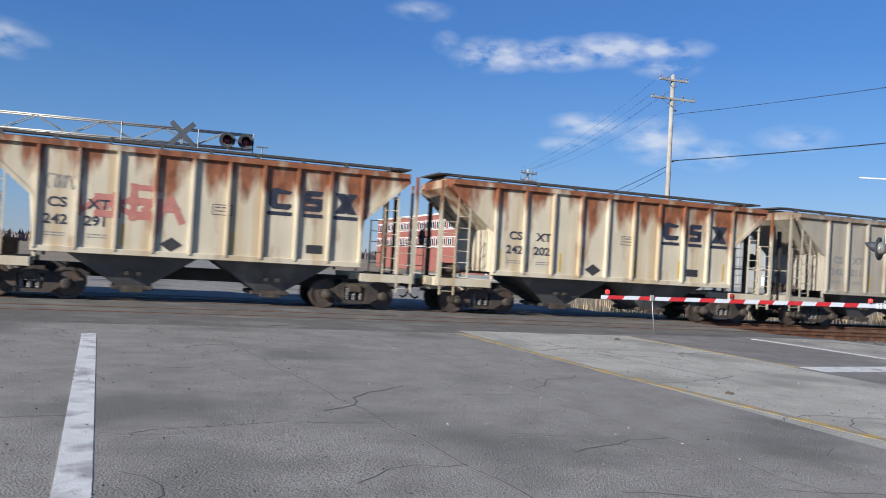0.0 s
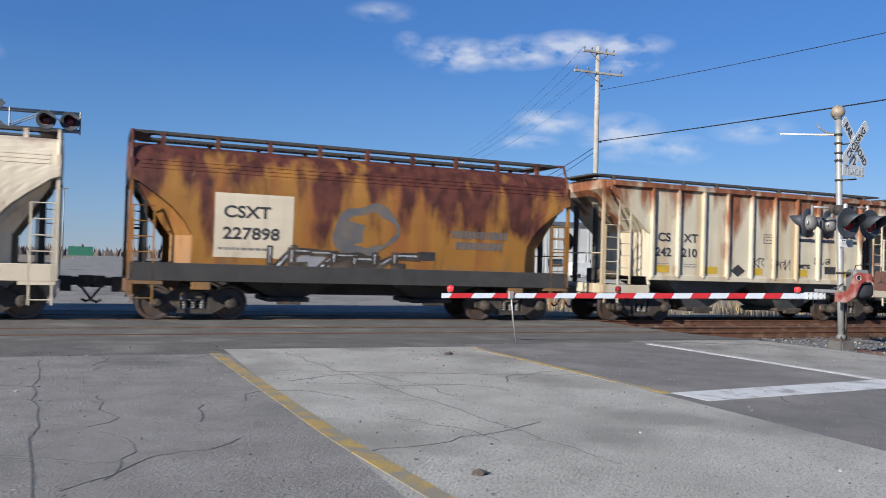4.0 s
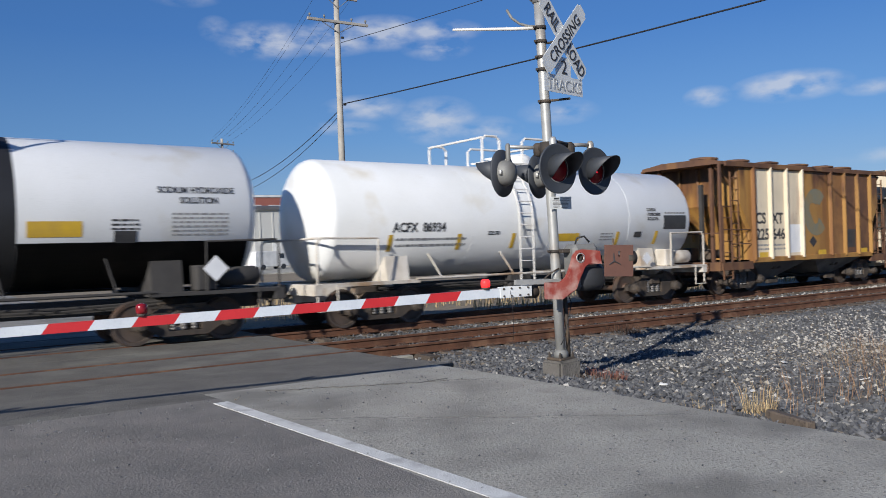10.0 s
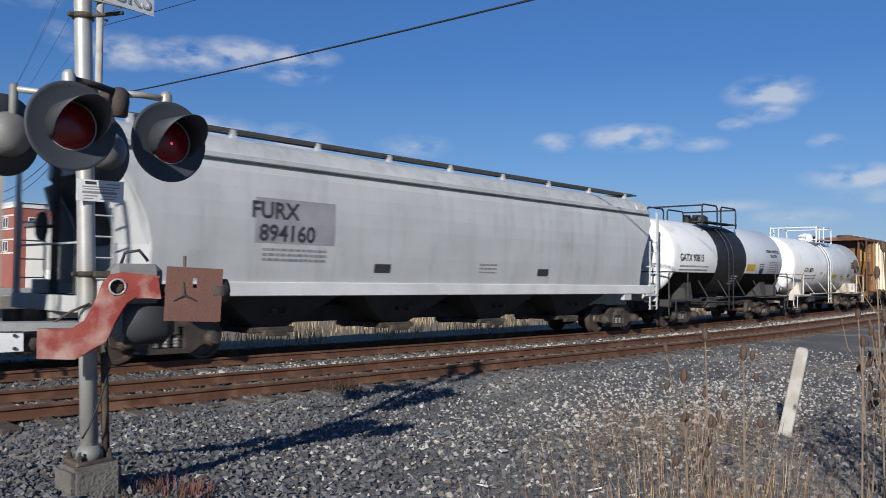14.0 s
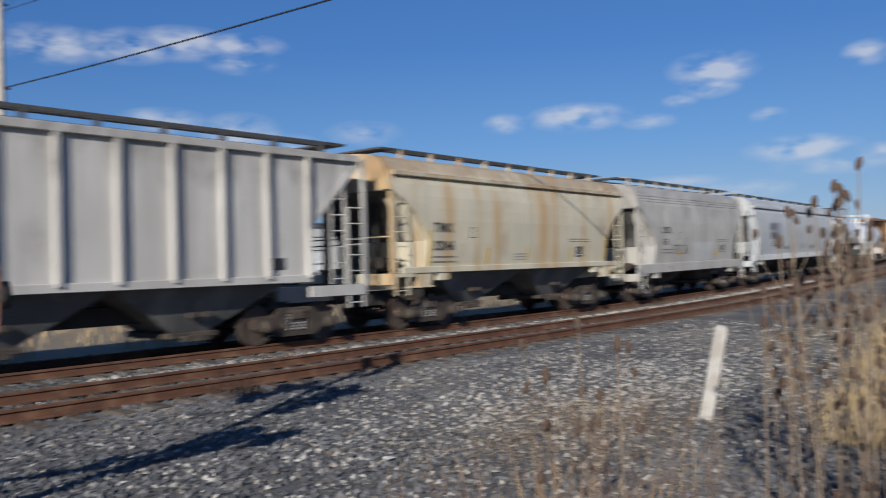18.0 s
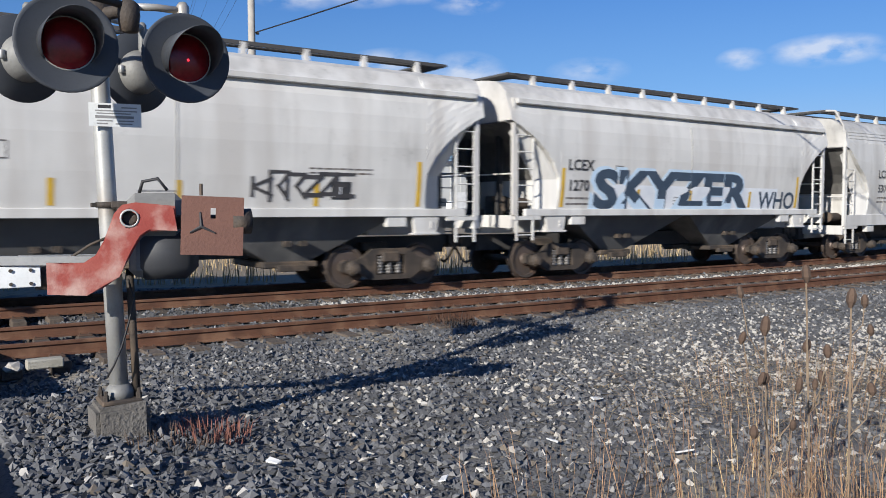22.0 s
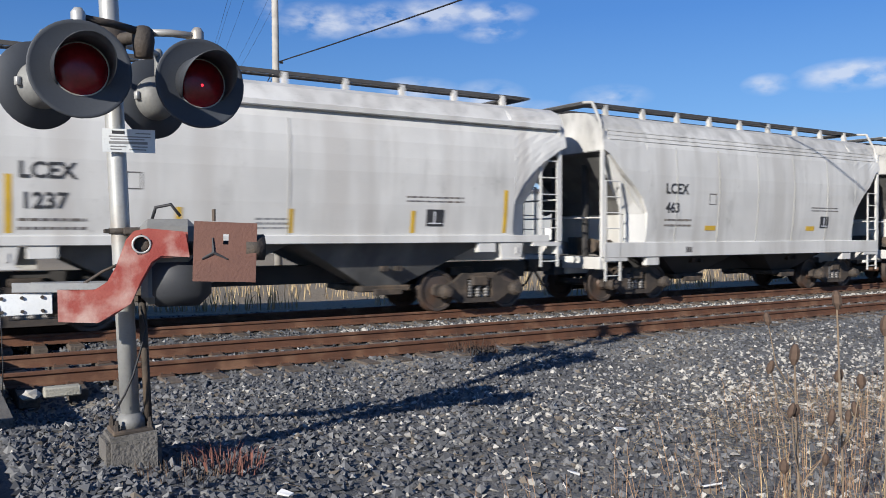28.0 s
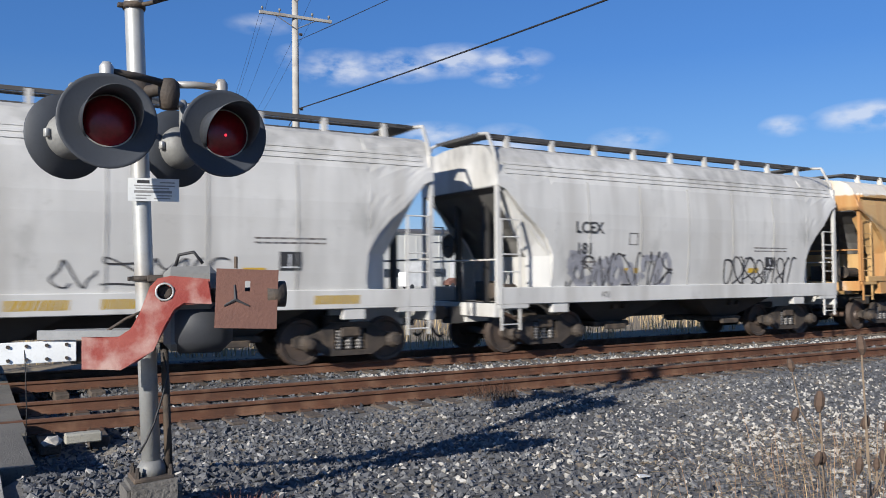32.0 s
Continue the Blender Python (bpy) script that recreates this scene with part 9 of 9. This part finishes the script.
def straw_field():
    rng = random.Random(11)
    V, F = [], []
    # tan grass beyond the leaning post
    n = 0
    while n < 20000:
        dist = 9.3 + 34 * rng.random() ** 1.3
        k = (dist - 9.3) / 34
        az = math.radians(rng.triangular(3.0, 19.8 - 9.0 * k ** 0.5, 8.0))
        x, y = -1.1 + dist * math.cos(az), -10.6 + dist * math.sin(az)
        if noise.noise((x * 0.5, y * 0.9, 3.0)) < -0.15 + 0.25 * (dist < 11.5):
            continue
        lean = (noisy(rng, 0.35), noisy(rng, 0.35))
        add_blade(V, F, (x, y, ground_z(x, y) - 0.02), lean, (rng.uniform(0.22, 0.66) + 0.3 * noise.noise((x * 0.6, y * 0.6, 6.0))) * (0.8 if dist < 12 else 1.05), 0.006 + 0.009 * k, noisy(rng, 0.5), rng)
        n += 1
    # fallen straw over the gravel near the post and by the road edge
    for i in range(2600):
        x, y = rng.gauss(7.2, 1.6), rng.gauss(-5.4, 0.9)
        a, ln = rng.uniform(0, 6.283), rng.uniform(0.08, 0.3)
        z = ground_z(x, y) + 0.045
        b = len(V)
        w = 0.004
        dx, dy = math.cos(a) * ln, math.sin(a) * ln
        V += [(x - w * math.sin(a), y + w * math.cos(a), z), (x + w * math.sin(a), y - w * math.cos(a), z), (x + dx, y + dy, z + 0.02)]
        F.append((b, b + 1, b + 2))
    # beyond the train
    for i in range(7000):
        x, y = rng.uniform(-0.5, 75), rng.uniform(0, 1)
        y = track_y(x, FAR_Y) + 4.2 + 9 * y * y
        if noise.noise((x * 0.35, y * 0.35, 8.0)) < -0.1:
            continue
        add_blade(V, F, (x, y, ground_z(x, y) - 0.02), (noisy(rng, 0.3), noisy(rng, 0.3)), rng.uniform(0.25, 0.8), 0.012, noisy(rng, 0.4), rng)
    stuff("dry_grass", V, F, M["straw_v"], "tan dry winter grass in drifts beside the tracks", "grass")


def weed_field():
    rng = random.Random(23)
    V, F, I = [], [], []

    def teasel(x, y, h, heads, z0):
        top = (x + noisy(rng, 0.12) * h, y + noisy(rng, 0.12) * h, z0 + h)
        f0 = len(F)
        add_tri_stem(V, F, [(x, y, z0), ((x + top[0]) / 2 + noisy(rng, 0.03), (y + top[1]) / 2, z0 + h * 0.5), top], 0.006, 0.0035)
        I.extend([0] * (len(F) - f0))
        tips = [top]
        for k in range(heads):
            t = rng.uniform(0.45, 0.85)
            a = rng.uniform(0, 6.283)
            o = (x + (top[0] - x) * t, y + (top[1] - y) * t, z0 + h * t)
            ln = rng.uniform(0.15, 0.4)
            e = (o[0] + math.cos(a) * ln * 0.45, o[1] + math.sin(a) * ln * 0.45, o[2] + ln)
            f0 = len(F)
            add_tri_stem(V, F, [o, ((o[0] + e[0]) / 2 + math.cos(a) * 0.03, (o[1] + e[1]) / 2 + math.sin(a) * 0.03, (o[2] + e[2]) / 2 - 0.02), e], 0.004, 0.0025)
            I.extend([0] * (len(F) - f0))
            tips.append(e)
        for t in tips:
            if rng.random() < 0.85:
                f0 = len(F)
                add_head(V, F, t, rng.uniform(0.013, 0.021), rng.uniform(0.045, 0.075))
                I.extend([1] * (len(F) - f0))
    n = 0
    while n < 2500:
        dist = 3.0 + 38 * rng.random() ** 1.6
        az = rng.uniform(-40, 9.5 + 9 * math.exp(-(dist - 3) / 3.0))
        x, y = -1.1 + dist * math.cos(math.radians(az)), -10.6 + dist * math.sin(math.radians(az))
        if az > 4 and rng.random() < (az - 4) / 14:
            continue
        if noise.noise((x * 0.45, y * 0.45, 1.0)) < -0.18:
            continue
        teasel(x, y, (rng.uniform(0.5, 1.5) + 0.9 * noise.noise((x * 0.22, y * 0.22, 5.0))) * (0.62 if dist < 4.2 else 0.92 if az > 4 else 1.0), rng.randint(1, 5), ground_z(x, y) - 0.03)
        n += 1
    # thin undergrowth blades
    n = 0
    while n < 17000:
        dist = 2.6 + 30 * rng.random() ** 1.5
        az = rng.uniform(-40, 8.5 + 14 * math.exp(-(dist - 2.6) / 2.5))
        x, y = -1.1 + dist * math.cos(math.radians(az)), -10.6 + dist * math.sin(math.radians(az))
        if x < 0.9:
            continue
        f0 = len(F)
        add_blade(V, F, (x, y, ground_z(x, y) - 0.02), (noisy(rng, 0.32), noisy(rng, 0.32)), (rng.uniform(0.2, 0.95) + 0.35 * noise.noise((x * 0.3, y * 0.3, 9.0))) * (0.7 if dist < 4.5 else 1.0), 0.0025 + 0.0003 * dist, noisy(rng, 0.5), rng)
        I.extend([0 if rng.random() < 0.84 else (3 if az < 4 or rng.random() < 0.6 else 2)] * (len(F) - f0))
        n += 1
    # taller pale branching stems that lean out of the mass
    for i in range(300):
        dist, az = 3.6 + 16 * rng.random() ** 1.4, rng.uniform(-30, 8)
        x, y = -1.1 + dist * math.cos(math.radians(az)), -10.6 + dist * math.sin(math.radians(az))
        z, h = ground_z(x, y), rng.uniform(0.9, 1.75) * (0.7 if dist < 4.5 else 1.0)
        lx, ly = noisy(rng, 0.35), noisy(rng, 0.35)
        f0 = len(F)
        top = (x + lx * h, y + ly * h, z + h)
        add_tri_stem(V, F, [(x, y, z), (x + lx * h * 0.4, y + ly * h * 0.4, z + h * 0.55), top], 0.005, 0.0025)
        for k in range(rng.randint(2, 6)):
            t = rng.uniform(0.4, 0.95)
            a = rng.uniform(0, 6.283)
            o = (x + lx * h * t * 0.9, y + ly * h * t * 0.9, z + h * t)
            ln = rng.uniform(0.12, 0.35)
            add_tri_stem(V, F, [o, (o[0] + math.cos(a) * ln * 0.4, o[1] + math.sin(a) * ln * 0.4, o[2] + ln)], 0.003, 0.0015)
        I.extend([0 if rng.random() < 0.45 else 3] * (len(F) - f0))
    # taller brown growth at the back, up to the thicket
    far = random.Random(41)
    for i in range(6500):
        dist, az = far.uniform(14, 38), far.uniform(-30, 6.5)
        x, y = -1.1 + dist * math.cos(math.radians(az)), -10.6 + dist * math.sin(math.radians(az))
        h = far.uniform(0.5, 1.25) + 0.5 * noise.noise((x * 0.25, y * 0.25, 2.0))
        f0 = len(F)
        add_blade(V, F, (x, y, ground_z(x, y) - 0.02), (noisy(far, 0.25), noisy(far, 0.25)), h, 0.004 + 0.0005 * dist, noisy(far, 0.4), far)
        I.extend([0 if far.random() < 0.9 else 3] * (len(F) - f0))
    stuff("weed_field", V, F, M["weed_v"], "dense brown field of dry weeds and seed heads", "weeds", (M["head_v"], M["straw_v"], M["pale_weed"]), I)


def tall_teasels():
    """The tall plants that stand apart before the field."""
    rng = random.Random(5)
    spots = ((18.8, 6.0, 1.95), (17.4, 6.6, 2.2), (16.2, 6.2, 2.3), (15.7, 7.0, 2.35), (15.0, 6.4, 2.52), (15.5, 6.6, 2.38), (14.8, 6.8, 2.3), (16.1, 6.7, 2.28), (14.4, 6.9, 2.1), (13.4, 6.3, 2.0), (12.4, 6.8, 1.85), (12.0, 6.1, 1.9), (19.6, 6.5, 1.6), (18.2, 5.4, 1.6), (16.8, 5.2, 1.65), (13.0, 5.3, 1.6), (14.9, 5.0, 1.5), (10.6, 6.6, 1.75), (20.6, 5.6, 1.4), (8.9, 7.2, 1.7), (11.4, 5.0, 1.35), (30.0, 4.6, 1.35), (32.4, 4.9, 1.45), (34.5, 4.4, 1.2), (18.0, 6.9, 1.5), (17.0, 7.2, 1.7), (19.2, 7.4, 1.45), (16.0, 5.6, 1.9), (13.9, 5.8, 1.8))
    for az, dist, h in spots:
        x, y = -1.1 + dist * math.cos(math.radians(az)), -10.6 + dist * math.sin(math.radians(az))
        z = ground_z(x, y) - 0.03
        p = thing("teasel", "tall dry teasel with dark egg-shaped seed heads", "weed", "tall teasels", at=(x, y, z))
        top = Vector((noisy(rng, 0.12), noisy(rng, 0.12), h + 0.1))
        V, F = [], []
        add_tri_stem(V, F, [(0, 0, 0), (top.x * 0.4 + noisy(rng, 0.03), top.y * 0.4, h * 0.45), tuple(top)], 0.009, 0.006)
        me = bpy.data.meshes.new("stem")
        me.from_pydata(V, [], F)
        me.materials.append(M["weed"])
        part("stem", me, M["weed"], p)
        tips = [(top, 0.026, 0.11)]
        for k in range(rng.randint(3, 7)):
            t = rng.uniform(0.35, 0.9)
            a = rng.uniform(0, 6.283)
            o = top * t
            ln = rng.uniform(0.18, 0.42)
            e = o + Vector((math.cos(a) * ln * 0.4, math.sin(a) * ln * 0.4, ln))
            V, F = [], []
            add_tri_stem(V, F, [tuple(o), tuple(o.lerp(e, 0.5) + Vector((math.cos(a), math.sin(a), -1)) * 0.03), tuple(e)], 0.005, 0.003)
            me = bpy.data.meshes.new("side_stem")
            me.from_pydata(V, [], F)
            me.materials.append(M["weed"])
            part("side_stem", me, M["weed"], p)
            tips.append((e, rng.uniform(0.018, 0.025), rng.uniform(0.065, 0.095)))
        for t, r, hh in tips:
            V, F = [], []
            add_head(V, F, tuple(t), r, hh, (noisy(rng, 0.2), noisy(rng, 0.2)))
            me = bpy.data.meshes.new("seed_head")
            me.from_pydata(V, [], F)
            me.materials.append(M["weed_dark"])
            part("seed_head", me, M["weed_dark"], p)


def straw_clump(cx, cy, rad, n, hmax, name, label, mat, seed, thin=0.0035):
    rng = random.Random(seed)
    V, F = [], []
    for i in range(n):
        a, r = rng.uniform(0, 6.283), rad * math.sqrt(rng.random())
        x, y = cx + r * math.cos(a), cy + r * math.sin(a)
        if x < ROAD_R + 0.05:
            continue
        lean = (0.25 * math.cos(a) + noisy(rng, 0.2), 0.25 * math.sin(a) + noisy(rng, 0.2))
        add_blade(V, F, (x, y, ground_z(x, y) - 0.02), lean, hmax * rng.uniform(0.35, 1.0), thin, noisy(rng, 0.7), rng)
    me = bpy.data.meshes.new(name)
    me.from_pydata(V, [], F)
    me.materials.append(mat)
    tagged(new(name, me), label, "weeds", "tufts beside the road", "stuff")


def bare_tree(at, height, width, seed):
    rng = random.Random(seed)
    t = thing("bare_tree", "leafless many-stemmed tree with fine upright branches", "tree", at=at)
    TV, TF, CV, CF = [], [], [], []

    def grow(p, d, ln, r, depth):
        q = p + d * ln
        mid = p.lerp(q, 0.5) + Vector((noisy(rng, 0.05), noisy(rng, 0.05), 0)) * ln
        V, F = (TV, TF) if depth < 2 else (CV, CF)
        add_tri_stem(V, F, [tuple(p), tuple(mid), tuple(q)], r, r * 0.68)
        if depth >= 7:
            return
        for k in range(3 if depth in (1, 2, 3, 5) else 2):
            a = rng.uniform(0, 6.283)
            sp = rng.uniform(0.25, 0.62)
            nd = (d + Vector((math.cos(a) * sp, math.sin(a) * sp, rng.uniform(-0.05, 0.22)))).normalized()
            grow(p.lerp(q, rng.uniform(0.55, 1.0)) if k else q, nd, ln * rng.uniform(0.6, 0.84), r * (0.62 if depth < 4 else 0.7), depth + 1)
    for k in range(7):
        a = 6.283 * k / 7 + noisy(rng, 0.4)
        lean = rng.uniform(0.1, 0.75) * width / height
        d = Vector((math.cos(a) * lean, math.sin(a) * lean, 1)).normalized()
        grow(Vector((0.25 * math.cos(a), 0.25 * math.sin(a), -0.2)), d, height * rng.uniform(0.22, 0.3), 0.08, 0)
    for nm, V, F, mt in (("trunk", TV, TF, M["bark"]), ("crown", CV, CF, M["twig"])):
        me = bpy.data.meshes.new(nm)
        me.from_pydata(V, [], F)
        me.materials.append(mt)
        part(nm, me, mt, t)


def thicket(name, spots, n, seed, mat, label, w=0.012):
    """Bare brush: many thin forked stems standing in oval clumps (x, y, rx, ry, height)."""
    rng = random.Random(seed)
    V, F = [], []
    area = sum(s[2] * s[3] for s in spots)
    for cx, cy, rx, ry, h in spots:
        for i in range(int(n * rx * ry / area)):
            a, r = rng.uniform(0, 6.283), math.sqrt(rng.random())
            x, y = cx + rx * r * math.cos(a), cy + ry * r * math.sin(a)
            hh = h * (1 - 0.6 * r * r) * rng.uniform(0.35, 1.0) * (0.85 + 0.75 * noise.noise((x * 0.16, y * 0.3, 2.0))) * (1.35 if rng.random() < 0.03 else 1.0)
            z = ground_z(x, y) - 0.1
            lean = (noisy(rng, 0.22), noisy(rng, 0.22))
            for k in range(3):
                z0 = z + hh * 0.22 * k * rng.random()
                add_blade(V, F, (x + lean[0] * (z0 - z), y + lean[1] * (z0 - z), z0), (lean[0] + noisy(rng, 0.3), lean[1] + noisy(rng, 0.3)), hh - (z0 - z), w, noisy(rng, 0.4), rng)
    stuff(name, V, F, mat, label, "bushes")


def far_tree_line():
    rng = random.Random(77)
    V, F = [], []
    for i in range(5200):
        az = math.radians(rng.uniform(-45, 125))
        d = rng.uniform(480, 900)
        x, y = d * math.cos(az), d * math.sin(az)
        if abs(y - track_y(x, FAR_Y)) < 30 or -40 < x < 10 and y > 0 and rng.random() < 0.5:
            continue
        h = rng.uniform(5, 11) * (0.8 + 0.5 * noise.noise((x * 0.01, y * 0.01, 0)))
        z = ground_z(x, y) - 0.5
        for k in range(3):
            add_blade(V, F, (x + noisy(rng, 4), y + noisy(rng, 4), z), (noisy(rng, 0.2), noisy(rng, 0.2)), h * rng.uniform(0.7, 1.0), rng.uniform(0.6, 1.6), noisy(rng, 0.2), rng)
    stuff("far_woods", V, F, M["far_twig"], "far brown line of bare winter woods", "woods")


straw_field()
weed_field()
tall_teasels()
for cx, cy, rad, n, h, sd in ((3.3, -7.3, 0.6, 40, 0.5, 1), (4.5, -7.2, 0.8, 50, 0.5, 9), (-0.3, -7.66, 0.14, 90, 0.45, 4), (-0.5, -7.3, 0.3, 40, 0.16, 7), (1.9, -9.2, 0.5, 90, 0.6, 8), (2.6, -8.6, 0.5, 90, 0.7, 12)):
    straw_clump(cx, cy, rad, n, h, "grass_tuft", "tuft of tan dry grass in gravel", M["straw_v"], sd, 0.0028)
for cx, cy, rad, n, h, sd in ((3.2, -7.3, 0.9, 55, 0.8, 21), (4.2, -7.0, 1.1, 55, 0.9, 22), (5.3, -6.6, 1.2, 60, 0.8, 26), (2.4, -8.75, 0.45, 260, 0.95, 41), (2.9, -8.5, 0.5, 220, 0.9, 42), (0.2, -7.4, 0.5, 30, 0.5, 23), (2.2, -6.9, 0.7, 60, 0.7, 24), (2.6, -8.4, 0.9, 120, 1.0, 25), (6.5, -6.0, 1.2, 90, 0.75, 27), (7.6, -5.4, 1.2, 90, 0.5, 28)):
    straw_clump(cx, cy, rad, n, h, "weed_tuft", "sparse reddish-brown dry weed stalks", M["stalk_v"], sd, 0.0024)
straw_clump(0.62, -4.75, 0.26, 160, 0.2, "weed_tuft", "low reddish dead weeds beside the footing", M["weed_red"], 31, 0.006)
straw_clump(0.25, -4.95, 0.3, 120, 0.16, "weed_tuft", "low brown dead weeds beside the footing", M["weed_v"], 32, 0.004)
straw_clump(5.7, -0.35, 0.35, 160, 0.3, "weed_tuft", "dark dead weeds grown against the rail", M["head_v"], 33, 0.005)
bare_tree((40.5, -10.8, -0.6), 9.0, 5.2, 8)
bare_tree((45.5, -12.6, -0.6), 6.0, 6.0, 4)
thicket("thicket", ((38.5, -8.6, 4, 1.6, 3.4), (38, -11.2, 3, 2.4, 3.0), (46, -7.6, 7, 2.0, 4.6), (52, -9.5, 9, 3.5, 5.0), (44, -11.5, 5, 3.0, 3.6), (50, -15, 6, 4, 3.8), (64, -9, 12, 4, 5.0), (80, -7, 16, 4, 5.0)), 42000, 51, M["twig_v"], "dark dense thicket of bare winter brush", 0.02)
thicket("brush", ((52, -22, 9, 5, 3.0), (58, -32, 9, 6, 3.2), (80, -26, 14, 5, 3.8), (95, -38, 16, 6, 4.6), (70, -36, 10, 5, 3.4), (110, -22, 16, 5, 4.2), (130, -48, 24, 8, 6.0), (150, -30, 30, 8, 6.0)), 22000, 52, M["twig_v"], "band of bare brown brush beyond the weeds", 0.035)
far_tree_line()


# ---- small things on the ground ----
def leaning_post():
    bm = bmesh.new()
    a, b = Vector((8.37, -6.30, -0.62)), Vector((8.47, -6.54, 0.71))
    d = (b - a).normalized()
    u = Vector((1, 0.3, 0)).normalized()
    v = d.cross(u)
    loft(bm, [[p + u * i * w + v * j * w for i, j in ((-1, -1), (1, -1), (1, 1), (-1, 1))] for p, w in ((a, 0.085), (a.lerp(b, 0.97), 0.075), (b, 0.05))])
    bmesh.ops.bevel(bm, geom=list(bm.edges), offset=0.012, segments=1, affect="EDGES")
    tagged(part("marker_post", bm, M["post"], None), "leaning whitewashed concrete marker post in gravel", "post")


M["post"] = material("whitewashed_post", (0.46, 0.44, 0.4), (0.36, 0.34, 0.305), 4, 0.9, bump=0.4, stain=(0.34, 0.31, 0.27), stain_amt=0.5, stain_scale=4)
leaning_post()


def lump(name, at, size, mat, label, cat, seed, squash=0.6):
    bm = bmesh.new()
    bmesh.ops.create_icosphere(bm, subdivisions=2, radius=size)
    for v in bm.verts:
        v.co += v.co.normalized() * noise.noise(v.co / size * 1.3 + Vector((seed, 0, 0))) * size * 0.5
        v.co.z *= squash
    ob = part(name, bm, mat, None)
    ob.location = at
    tagged(ob, label, cat)


lump("rock", (-9.1, -5.1, 0.2), 0.06, M["tie"], "small dark rock on the road", "rock", 2.0)
lump("rock", (-9.0, -4.95, 0.2), 0.045, M["tie"], "small dark rock on the road", "rock", 3.0)
lump("debris", (-11.74, -11.97, 0.22), 0.06, M["tie"], "small dark piece of debris on the road", "debris", 4.0, 0.4)
lump("rock", (-0.35, -0.95, -0.1), 0.09, M["stone_white"], "pale broken stone beside the rail", "rock", 5.0)
bm = bmesh.new()
box(bm, -0.2, 0.18, -0.72, -0.56, -0.2, -0.09, 0.015)
tagged(part("tie_stub", bm, M["concrete"], None), "short pale broken slab beside the rail", "slab")
for i, (x, y, a, l, w) in enumerate(((0.95, -8.95, 0.35, 1.7, 0.22), (1.05, -9.3, 0.3, 1.5, 0.2), (-0.5, -8.1, 1.2, 0.6, 0.1))):
    bm = bmesh.new()
    box(bm, -l / 2, l / 2, -w / 2, w / 2, -0.08, 0.1, 0.015)
    ob = part("old_tie", bm, M["tie"], None)
    ob.matrix_basis = Matrix.Translation((x, y, ground_z(x, y) + 0.0)) @ Matrix.Rotation(a, 4, "Z") @ Matrix.Rotation(0.04, 4, "X")
    tagged(ob, "weathered old wooden tie lying at the road edge", "railroad tie", "old ties")
for i, (x, y, w, h) in enumerate(((4.19, -5.04, 0.12, 0.05), (2.9, -5.9, 0.1, 0.06), (3.6, -6.6, 0.14, 0.03), (1.7, -6.2, 0.09, 0.05), (0.75, -5.6, 0.1, 0.05))):
    bm = bmesh.new()
    box(bm, -w / 2, w / 2, -h / 2, h / 2, 0.0, 0.012, 0.003)
    for v in bm.verts:
        v.co.z += 0.02 * noise.noise(v.co * 20)
    ob = part("litter", bm, M["white_trim"], None)
    ob.matrix_basis = Matrix.Translation((x, y, ground_z(x, y) + 0.05)) @ Matrix.Rotation(i * 1.3, 4, "Z") @ Matrix.Rotation(0.2, 4, "X")
    tagged(ob, "scrap of white litter on the gravel", "litter", "litter")

build_track(NEAR_Y, "empty near railroad track with rusty rails on ballast")
build_track(FAR_Y, "far railroad track that carries the train")
build_ballast()


# ---- what moves ----
def train_run(t):
    """Metres that the train has gone at t seconds, at a steady speed."""
    return 8.9 * t


def motions():
    for car, mid, ln in CARS:
        b = ln / 2 - 2.2
        rows = []
        for i in range(33):
            t = float(i)
            s = mid + train_run(t)
            p, q = on_far_track(s - b), on_far_track(s + b)
            d = q - p
            yaw, pitch = math.atan2(d.y, d.x), math.atan2(d.z, math.hypot(d.x, d.y))
            m = Matrix.Translation((p + q) / 2) @ Matrix.Rotation(yaw, 4, "Z") @ Matrix.Rotation(-pitch, 4, "Y")
            rows.append((t, m))
        walk(car, rows)
    step = 0.0667
    n = int(32.0 / step) + 1
    turns = [(i * step, train_run(i * step) / WHEEL_R) for i in range(n)] + [(32.0, train_run(32.0) / WHEEL_R)]
    for w, dx in WHEELS[-SPIN:]:
        walk(w, [(t, Matrix.Translation((dx, 0, WHEEL_R)) @ Matrix.Rotation(a % (2 * math.pi), 4, "Y")) for t, a in turns])


SPIN = 4 * 23
motions()
